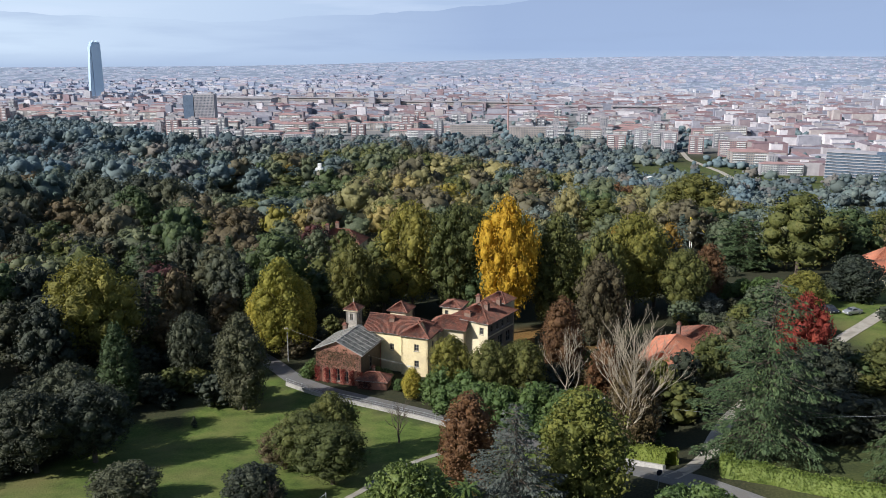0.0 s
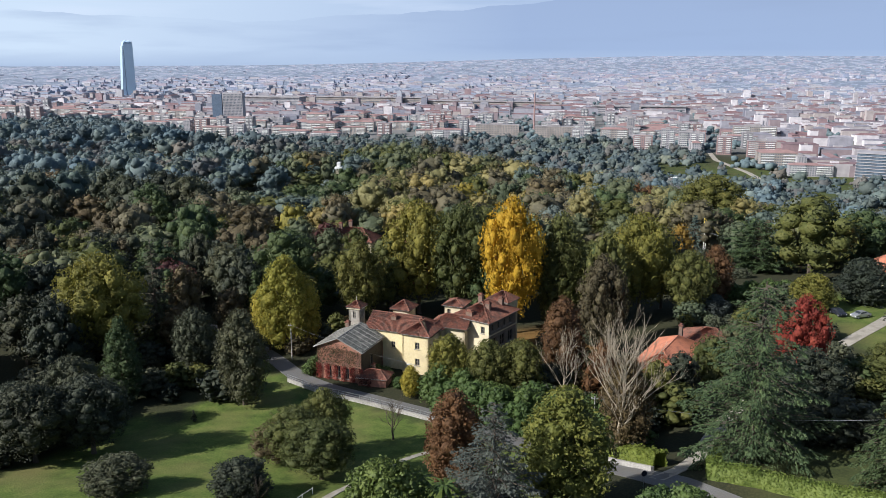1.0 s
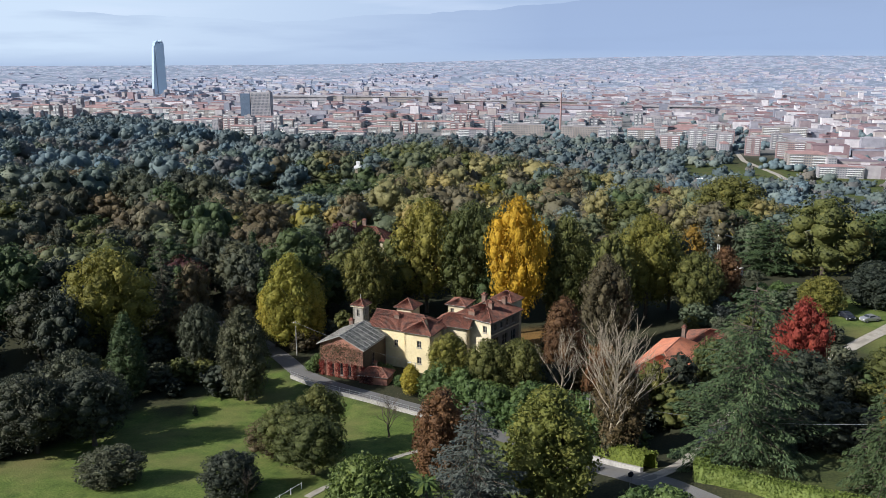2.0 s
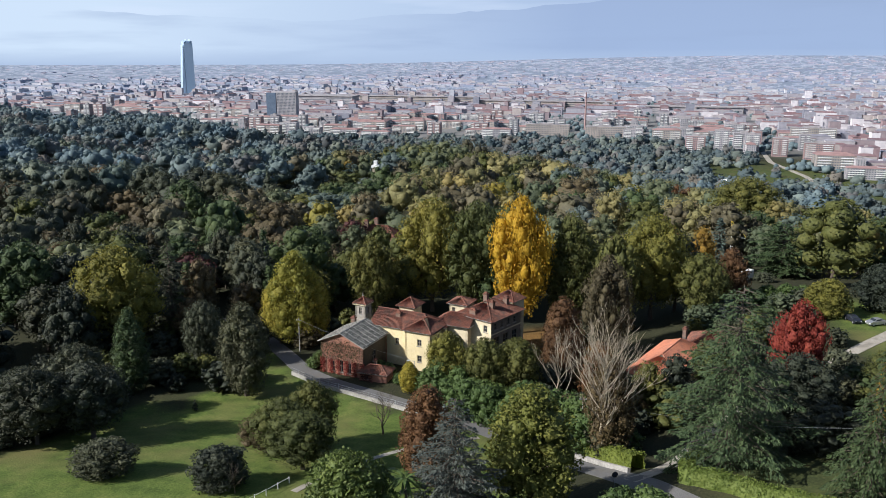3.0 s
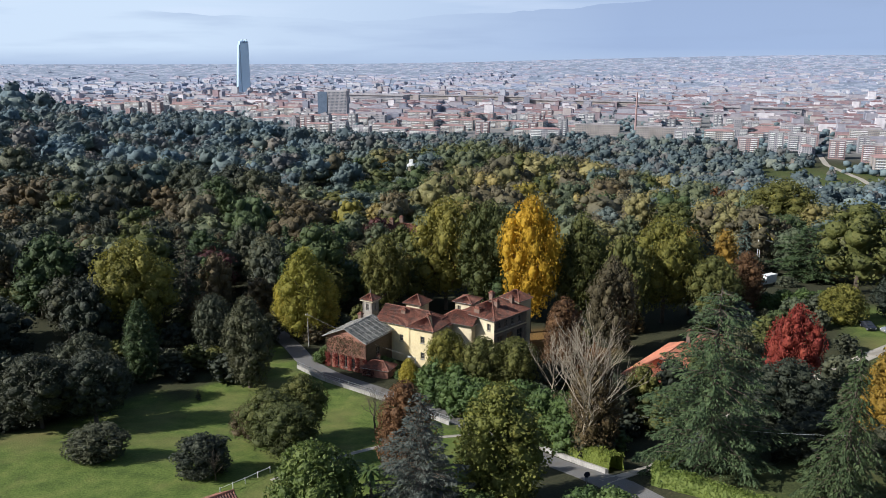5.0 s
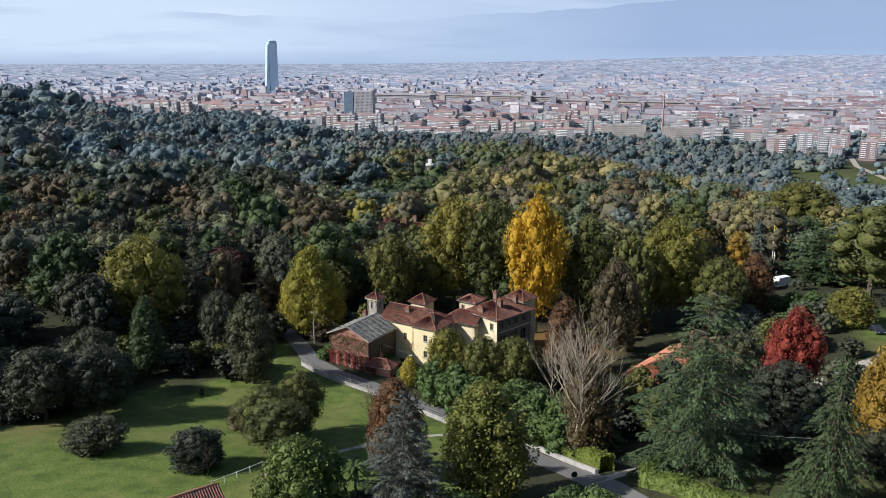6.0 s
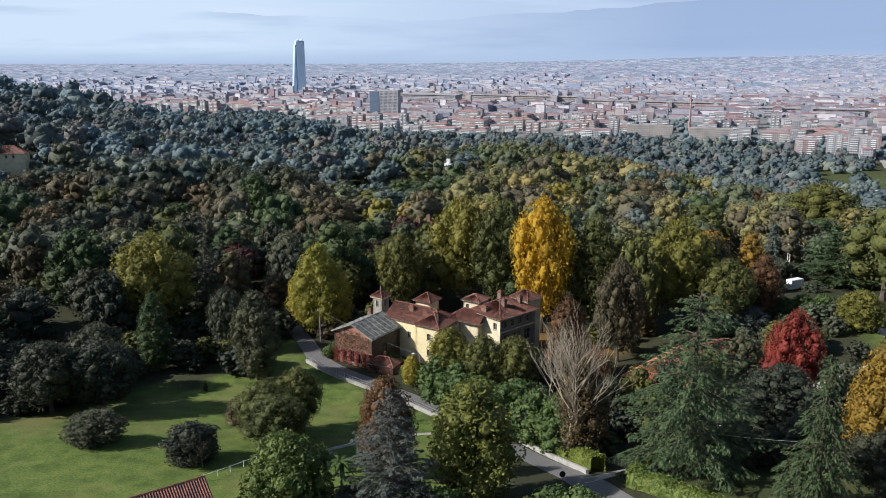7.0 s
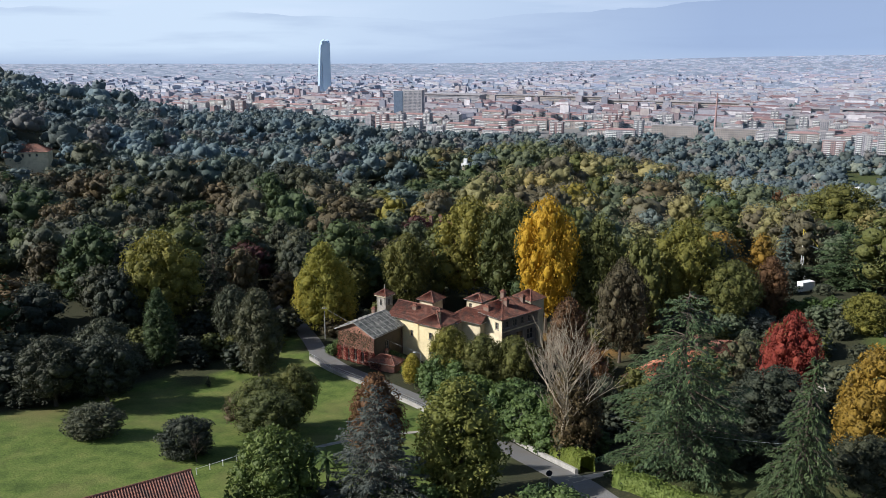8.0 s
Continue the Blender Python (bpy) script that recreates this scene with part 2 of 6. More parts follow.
def quads(name, corners, material, extra=None, smooth=True):
    """A mesh of separate four-cornered sprays, (n, 4, 3), with an optional solid core (verts, tris)."""
    n = len(corners)
    co = corners.reshape(-1, 3)
    loops = np.arange(n * 4)
    starts, totals = np.arange(0, n * 4, 4), np.full(n, 4)
    if extra is not None:
        ev, ef = extra
        loops = np.concatenate([loops, ef.reshape(-1) + len(co)])
        starts = np.concatenate([starts, n * 4 + np.arange(0, len(ef) * 3, 3)])
        totals = np.concatenate([totals, np.full(len(ef), 3)])
        co = np.concatenate([co, ev])
    data = bpy.data.meshes.new(name)
    data.vertices.add(len(co))
    data.vertices.foreach_set("co", co.astype(np.float32).reshape(-1))
    data.loops.add(len(loops))
    data.loops.foreach_set("vertex_index", loops.astype(np.int32))
    data.polygons.add(len(starts))
    data.polygons.foreach_set("loop_start", starts.astype(np.int32))
    data.polygons.foreach_set("loop_total", totals.astype(np.int32))
    data.materials.append(material)
    if extra is not None and smooth:
        data.polygons.foreach_set("use_smooth", np.arange(len(starts)) >= n)
    data.update(calc_edges=True)
    return data


def box(bm, x0, x1, y0, y1, z0, z1):
    vs = [bm.verts.new(p) for p in ((x0, y0, z0), (x1, y0, z0), (x1, y1, z0), (x0, y1, z0), (x0, y0, z1), (x1, y0, z1), (x1, y1, z1), (x0, y1, z1))]
    for f in ((3, 2, 1, 0), (4, 5, 6, 7), (0, 1, 5, 4), (1, 2, 6, 5), (2, 3, 7, 6), (3, 0, 4, 7)):
        bm.faces.new([vs[i] for i in f])
    return vs


def boxed(*spans):
    bm = bmesh.new()
    for s in spans:
        box(bm, *s)
    return bm


def tube(bm, a, b, ra, rb, sides=6):
    a, b = Vector(a), Vector(b)
    way = (b - a).normalized()
    side = way.orthogonal().normalized()
    other = way.cross(side)
    rings = []
    for at, r in ((a, ra), (b, rb)):
        rings.append([bm.verts.new(at + (side * math.cos(k * math.tau / sides) + other * math.sin(k * math.tau / sides)) * r) for k in range(sides)])
    for k in range(sides):
        bm.faces.new((rings[0][k], rings[0][(k + 1) % sides], rings[1][(k + 1) % sides], rings[1][k]))
    bm.faces.new(rings[1])
    bm.faces.new(rings[0][::-1])


def ball(level=1):
    """Vertices and triangles of a unit icosphere."""
    bm = bmesh.new()
    bmesh.ops.create_icosphere(bm, subdivisions=level, radius=1)
    v = np.array([p.co[:] for p in bm.verts])
    f = np.array([[q.index for q in t.verts] for t in bm.faces])
    bm.free()
    return v, f


def die():
    """A twenty-sided ball."""
    g = (1 + 5 ** 0.5) / 2
    v = unit(np.array([(-1, g, 0), (1, g, 0), (-1, -g, 0), (1, -g, 0), (0, -1, g), (0, 1, g), (0, -1, -g), (0, 1, -g), (g, 0, -1), (g, 0, 1), (-g, 0, -1), (-g, 0, 1)]))
    far = np.linalg.norm(v[:, None] - v[None], axis=2)
    near = far < 1.2
    f = []
    for a in range(12):
        for b in range(a + 1, 12):
            for c in range(b + 1, 12):
                if near[a, b] and near[b, c] and near[a, c]:
                    f.append((a, b, c) if np.dot(np.cross(v[b] - v[a], v[c] - v[a]), v[a]) > 0 else (a, c, b))
    return v, np.array(f)


def unit(v):
    return v / np.maximum(np.linalg.norm(v, axis=-1, keepdims=True), 1e-6)


BALL_0, BALL_1, BALL_2 = die(), ball(1), ball(2)


# ---- trees ----
def sprays(rng, at, out, size, long=1.0, wild=1.0):
    """Four-cornered leaf sprays at the points, roughly facing the ways given."""
    n = len(at)
    normal = unit(out + rng.normal(0, wild, (n, 3)) * 0.8)
    a = unit(np.cross(normal, rng.normal(0, 1, (n, 3))))
    b = np.cross(normal, a)
    s = size * rng.uniform(0.6, 1.35, (n, 1))
    jag = rng.uniform(0.55, 1.2, (n, 4, 1))
    dirs = np.stack([a * long, b * 0.62, -a * long, -b * 0.62], 1)
    bend = normal[:, None, :] * rng.uniform(-0.25, 0.25, (n, 4, 1))
    return at[:, None, :] + (dirs * jag + bend) * s[:, None, :] * 0.6


def crown(name, seed, radius, low, top, profile, lobes, cards, size, lobe=0.36, core=True):
    """A crown of overlapping billows: each billow a rough dark core under loose sprays of leaves."""
    rng = np.random.default_rng(seed)
    centres, radii = [], []
    for k in range(lobes):
        h = ((k + 0.5) / lobes + rng.uniform(-0.5, 0.5) / lobes)
        r = profile(h) * radius
        turn = k * 2.39996 + rng.uniform(-0.4, 0.4)
        rad = radius * lobe * rng.uniform(0.75, 1.25) * (0.55 + 0.45 * profile(h))
        reach = max(r - rad * 0.75, 0) * rng.uniform(0.72, 1.12)
        centres.append((math.cos(turn) * reach, math.sin(turn) * reach, low + h * (top - low)))
        radii.append(rad)
    for h in (0.2, 0.45, 0.7, 0.88):
        centres.append((0, 0, low + h * (top - low)))
        radii.append(profile(h) * radius * 0.62)
    centres, radii = np.array(centres), np.array(radii)
    share = radii ** 2 / (radii ** 2).sum()
    pick = rng.choice(len(radii), cards * 3, p=share)
    way = unit(rng.normal(0, 1, (cards * 3, 3)) + [0, 0, 0.25])
    at = centres[pick] + way * radii[pick][:, None] * rng.uniform(*((0.78, 1.22) if cards > 4000 else (0.86, 1.14)), (cards * 3, 1)) * [1, 1, 0.95]
    inside = np.full(len(at), 9.0)
    for c, r in zip(centres, radii):
        inside = np.minimum(inside, np.linalg.norm(at - c, axis=1) / r)
    keep = np.sort(np.argsort(-inside)[:cards])
    fans = sprays(rng, at[keep], way[keep], size, 1.0, 1.25 if cards > 4000 else 0.75)
    if not core:
        return quads(name, fans, LEAF["olive"])
    v, f = BALL_0
    vs, fs = [], []
    inner = list(zip(centres, radii))
    for k, (c, r) in enumerate(inner):
        wobble = (0.66 if cards > 4000 else 0.70) + 0.17 * rng.uniform(-1, 1, (len(v), 1))
        vs.append(c + (v + rng.normal(0, 0.10, v.shape)) * r * wobble * [1, 1, 0.92])
        fs.append(f + k * len(v))
    return quads(name, fans, LEAF["olive"], (np.concatenate(vs), np.concatenate(fs)))


def round_crown(h):
    return math.sqrt(max(1 - (2 * (h * 0.94 + 0.04) - 0.92) ** 2, 0.02))


def oval_crown(h):
    return max(0.1, math.sin(math.pi * (0.10 + 0.86 * h) ** 0.8) ** 0.6)


def cone_crown(h):
    return max(0.08, (1 - h) ** 0.75 * (0.55 + 0.45 * min(h * 6, 1)))


def column_crown(h):
    return max(0.1, min(1, 0.6 + h * 1.4) * (1 - h ** 3) ** 0.8)


def trunk_mesh(name, seed, height, radius, spread):
    rng = random.Random(seed)
    bm = bmesh.new()
    tube(bm, (0, 0, -0.6), (0, 0, height * 0.12), radius * 1.5, radius, 7)
    tube(bm, (0, 0, height * 0.12), (0.1, 0, height * 0.5), radius, radius * 0.7, 7)
    tube(bm, (0.1, 0, height * 0.5), (0, 0.1, height * 0.85), radius * 0.7, radius * 0.2, 6)
    for k in range(6):
        turn, z = k * 2.4 + rng.uniform(-0.4, 0.4), height * rng.uniform(0.28, 0.6)
        tube(bm, (0, 0, z), (math.cos(turn) * spread, math.sin(turn) * spread, z + height * 0.2), radius * 0.42, radius * 0.12, 5)
    data = bpy.data.meshes.new(name)
    bm.to_mesh(data)
    bm.free()
    data.materials.append(BARK)
    return data


def tree_kind(key, crown_data, trunk_data):
    TREES[key] = (crown_data, trunk_data)


# nominal trees: 10 m to the top, crown radius as named; placed copies are scaled to their true size
TREES = {}
for grade, cards, lobes, size in (("fine", 5800, 56, 0.235), ("mid", 1100, 26, 0.38)):
    copies = 2 if grade == "fine" else 4
    for k in range(copies):
        tk = trunk_mesh("trunk", 10 + k, 9, 0.22, 2.2)
        tree_kind((grade, "round", k), crown("crown", 100 + k, 4.0, 2.4, 9.6, round_crown, lobes, cards, size, 0.30 if grade == "fine" else 0.38 if grade == "mid" else 0.50), tk)
        tree_kind((grade, "oval", k), crown("crown", 200 + k, 3.0, 1.2, 9.7, oval_crown, lobes, cards, size, 0.36 if grade == "fine" else 0.44), tk)
    tree_kind((grade, "column", 0), crown("crown", 300, 2.2, 0.3, 9.8, column_crown, lobes, cards, size * 0.8, 0.4), tk)
    tree_kind((grade, "cone", 0), crown("crown", 400, 3.6, 0.2, 9.7, cone_crown, lobes, cards, size * 0.9, 0.30), tk)
for grade, cards, size in (("fine", 5000, 0.37), ("mid", 760, 0.66), ("small", 300, 0.98)):
    tree_kind((grade, "bush", 0), crown("crown", 500, 4.6, 0.6, 9.2, round_crown, 60 if grade == "fine" else 34, cards, size, 0.28 if grade == "fine" else 0.34), trunk_mesh("trunk", 33, 8, 0.3, 2.4))

def billows(seed, radius, low, top, profile, lobes, cards, size, lobe=0.30):
    """A far tree's crown: one uneven dome with shallow billows on it, under short sprays of leaves; core vertices, triangles and sprays."""
    rng = np.random.default_rng(seed)
    dome, dome_f = BALL_1 if lobes > 8 else BALL_0
    v, f = BALL_0
    lean = rng.uniform(-0.16, 0.16, 2) * radius
    skew = rng.uniform(0.82, 1.15, 2)

    def shaped(d):
        high = (d[:, 2] + 1) / 2
        out = np.array([profile(h) for h in high]) / np.maximum(np.sqrt(1 - d[:, 2] ** 2), 0.35) * radius
        return np.stack([d[:, 0] * out * skew[0] + lean[0] * high, d[:, 1] * out * skew[1] + lean[1] * high, low + high * (top - low)], 1)

    middle = np.array([0, 0, (low + top) / 2])
    ways = unit(np.stack([np.cos(np.arange(lobes) * 2.4), np.sin(np.arange(lobes) * 2.4), np.linspace(-0.75, 1.5, lobes)], 1) + rng.normal(0, 0.25, (lobes, 3)))
    radii = radius * lobe * rng.uniform(0.55, 1.35, lobes)
    on = shaped(ways)
    centres = on - unit(on - middle) * (radii * rng.uniform(0.35, 0.95, lobes))[:, None]
    vs = [(shaped(dome) - middle) * 0.82 * (1 + rng.normal(0, 0.05, (len(dome), 1))) + middle] + [c + (v + rng.normal(0, 0.12, v.shape)) * r * 0.78 for c, r in zip(centres, radii)]
    fs = [dome_f] + [f + len(dome) + k * len(v) for k in range(lobes)]
    pick = rng.choice(lobes, cards * 2, p=radii ** 2 / (radii ** 2).sum())
    way = unit(rng.normal(0, 1, (cards * 2, 3)) + ways[pick] * 0.7 + [0, 0, 0.3])
    at = centres[pick] + way * radii[pick][:, None] * rng.uniform(0.72, 1.22, (cards * 2, 1))
    inside = np.min(np.linalg.norm(at[:, None] - centres[None], axis=2) / radii[None], axis=1)
    keep = np.sort(np.argsort(-inside)[:cards])
    return np.concatenate(vs), np.concatenate(fs), sprays(rng, at[keep], way[keep], size, 1.0, 1.0)


for k in range(6):
    for form, radius, low, profile in (("round", 4.0, 2.0, round_crown), ("oval", 3.0, 0.8, oval_crown), ("cone", 3.6, 0.2, cone_crown)):
        core_v, core_f, core_fans = billows(700 + k, radius, low, 9.4, profile, 16, 440, 0.39)
        tree_kind(("low", form, k), quads("crown", core_fans, LEAF["olive"], (core_v, core_f)), None)

NOMINAL = {"round": 4.1, "oval": 3.1, "column": 2.2, "cone": 3.6, "bush": 4.7}
TONE = {"olive": "olive-green", "green": "green", "deep": "dark evergreen", "lime": "yellow-green", "gold": "golden-yellow",
        "amber": "amber-green", "rust": "rust-brown", "brown": "dull brown", "plum": "dark plum", "red": "bright red",
        "laurel": "glossy laurel", "yolk": "olive-yellow", "hedge": "bright green", "dim": "dull dark", "blue": "grey-blue", "cedar": "dark green", "far": "hazy green", "ochre": "ochre-yellow", "moss": "mossy green", "teal": "grey-green", "dun": "dun brown", "honey": "honey-yellow", "slate": "slate-green", "spring": "yellowish green", "sage": "sage-green", "smoke": "smoky brown", "dusk": "dark blue-green"}
FORM = {"round": "broad round tree", "oval": "tall full tree", "column": "narrow columnar tree", "cone": "cone-shaped tree", "bush": "wide bushy tree"}
MASTERS = {}
tree_rng = random.Random(5)


def plant(x, y, top, radius, form, leaf, grade="mid", group="", label="", spot=""):
    """One tree standing on the ground at (x, y): its top at that height, its crown of that radius."""
    foot = land(x, y)
    k = tree_rng.randrange(4)
    while k > 0 and (grade, form, k) not in TREES:
        k -= 1
    key = (grade, form, k)
    if key not in MASTERS:
        crown_data, trunk_data = TREES[key]
        ob = new("tree")
        part("trunk", trunk_data, BARK, ob)
        c = part("crown", crown_data, LEAF["olive"], ob)
        c.material_slots[0].link = "OBJECT"
        MASTERS[key] = ob
        made = ob
    else:
        made = copy_thing(MASTERS[key], Matrix())
    height = max(top - foot, 2)
    wide = radius / NOMINAL[form]
    made.matrix_world = Matrix.LocRotScale((x, y, foot), Euler((0, 0, tree_rng.uniform(0, 6.28))), (wide, wide * tree_rng.uniform(0.92, 1.08), height / 10))
    for c in made.children:
        if c.name.startswith("crown"):
            c.material_slots[0].link = "OBJECT"
            c.material_slots[0].material = LEAF[leaf]
    made.name = "shrub" if form == "bush" and height < 6 else "tree"
    return tagged(made, label or f"{FORM[form]} with {TONE[leaf]} leaves {spot or 'on the wooded slope'}", "tree" if made.name[0] == "t" else "shrub", group)


def conifer(name, x, y, top, radius, leaf, tiers, arms, droop, shape, seed, label, spray=0.55, flat=0.0):
    """A conifer of drooping tiered branches set with hanging needle sprays."""
    rng = np.random.default_rng(seed)
    foot = land(x, y)
    height = top - foot
    at, way, face = [], [], []
    bm, limbs = bmesh.new(), bmesh.new()
    tube(bm, (0, 0, -0.6), (0, 0, height * 0.5), 0.5 * height / 25, 0.3 * height / 25, 8)
    tube(bm, (0, 0, height * 0.5), (0, 0, height * 0.95), 0.3 * height / 25, 0.04, 6)
    for i in range(tiers):
        for j in range(arms):
            h = max(0.03, min(0.985, 0.05 + 0.93 * (i + rng.uniform(-0.5, 0.5)) / tiers))
            turn = j * math.tau / arms + i * 1.3 + rng.uniform(-0.3, 0.3)
            reach = max(radius * shape(h) * rng.uniform(0.68, 1.22), 0.07 * radius)
            side = np.array([math.cos(turn), math.sin(turn), 0])
            across = np.array([-side[1], side[0], 0])
            lift = rng.uniform(0.05, 0.22) * (1 - flat)
            n = int(max(16, reach * reach / (spray * spray) * 0.42 + reach * 5))
            s = rng.uniform(0.08, 1.0, n) ** 0.7
            q = rng.uniform(-1, 1, n)
            wide = reach * 0.26 * np.sin(np.pi * np.clip(s, 0, 0.97) ** 0.8) + 0.12
            p = side * (reach * s)[:, None] + across * (q * wide)[:, None]
            p[:, 2] = h * height + reach * (lift * s - droop * s ** 2) - np.abs(q) * wide * (0.5 + droop) * (1 - flat) + rng.normal(0, 0.06, n)
            at.append(p)
            way.append(side * 0.8 + across * (q * 0.9)[:, None] - np.array([0, 0, 0.25 + droop]) * s[:, None] * (1 - 0.7 * flat))
            face.append(np.tile(side * 0.25 + [0, 0, 1.0], (n, 1)) + across * (q * 0.5)[:, None])
            tube(limbs, (0, 0, h * height), tuple(side * reach * 0.8 + [0, 0, h * height + reach * (lift * 0.8 - droop * 0.64) - 0.06]), 0.05 + 0.012 * reach, 0.02, 4)
    at, way, face = np.concatenate(at), unit(np.concatenate(way)), np.concatenate(face)
    n = len(at)
    way = unit(way + rng.normal(0, 0.22, (n, 3)))
    normal = unit(face + rng.normal(0, 0.38, (n, 3)))
    across = unit(np.cross(way, normal))
    s = spray * rng.uniform(0.6, 1.4, (n, 1))
    fans = np.stack([at - way * s * 0.5, at + across * s * 0.26, at + way * s * 0.9, at - across * s * 0.26], 1)
    tree = thing(name, pose(x, y, foot, 0, 0, seed * 37 % 360), label, "tree")
    part("trunk", bm, BARK, tree)
    tagged(part("branchwork", limbs, BARK, tree), "thin brown boughs inside the crown", kind="stuff")
    part("crown", quads("crown", fans, LEAF[leaf]), LEAF[leaf], tree)
    return tree


def bare(x, y, height, spread, seed, material, label, levels=4, limbs=16, stout=1.0):
    """A leafless tree: a leader with rising limbs that fork down to fine twigs."""
    rng = random.Random(seed)
    trunk, rest = bmesh.new(), bmesh.new()

    def grow(a, way, length, r, depth):
        mid = a + way * length * 0.55
        bend = (way + Vector((rng.uniform(-0.3, 0.3), rng.uniform(-0.3, 0.3), rng.uniform(-0.05, 0.3)))).normalized()
        b = mid + bend * length * 0.45
        tube(rest, a, mid, r, r * 0.8, 4)
        tube(rest, mid, b, r * 0.8, r * 0.5, 4)
        if depth:
            for start in (mid, b, b):
                w = (bend + Vector((rng.uniform(-1, 1) * spread, rng.uniform(-1, 1) * spread, rng.uniform(-0.15, 0.6)))).normalized()
                grow(start, w, length * rng.uniform(0.5, 0.75), max(r * 0.5, 0.018), depth - 1)

    lean = Vector((rng.uniform(-0.06, 0.06), rng.uniform(-0.06, 0.06), 1))
    at = Vector((0, 0, -0.3))
    thick = height * 0.013 * stout
    for k in range(6):
        b = at + lean * height * 0.14 + Vector((rng.uniform(-0.03, 0.03), rng.uniform(-0.03, 0.03), 0)) * height
        tube(trunk, at, b, thick * (1 - k * 0.14), thick * (0.86 - k * 0.14), 7)
        at = b
    for k in range(limbs):
        h = 0.22 + 0.58 * k / limbs
        turn = k * 2.4 + rng.uniform(-0.5, 0.5)
        w = Vector((math.cos(turn), math.sin(turn), rng.uniform(1.0, 2.3))).normalized()
        grow(lean * height * h, w, height * (0.30 - 0.16 * h) * rng.uniform(0.8, 1.2), thick * (0.62 - 0.4 * h), levels - 1)
    ob = thing("bare_tree", pose(x, y, land(x, y)), label, "tree")
    part("trunk", trunk, material, ob)
    tagged(part("branchwork", rest, material, ob), kind="stuff")
    return ob


# ---- ground, roads, distance ----
def lawn_cover(x, y):
    edge = 147.5 - 0.63 * (x + 27) if x > -31 else 150 + 1.3 * (-31 - x)
    a = step(-76, -68, x) * (1 - step(14, 22, x)) * step(60, 70, y) * (1 - step(edge - 2, edge, y))
    if x < -46:
        a *= 1 - step(121 - 0.9 * (x + 46), 128 - 0.9 * (x + 46), y) * 0.9
    rim = -62 + 0.25 * (y - 98)
    a *= step(rim - 3, rim + 1, x)
    b = step(38, 44, x) * (1 - step(92, 105, x)) * step(70, 80, y) * (1 - step(102, 112, y)) * 0.3
    c = step(80, 87, x) * (1 - step(110, 125, x)) * step(146, 152, y) * (1 - step(185, 200, y)) * 0.9
    d = step(200, 330, x) * step(700, 850, y) * (1 - step(1150, 1350, y)) * 0.5
    return max(a, b, c, d)


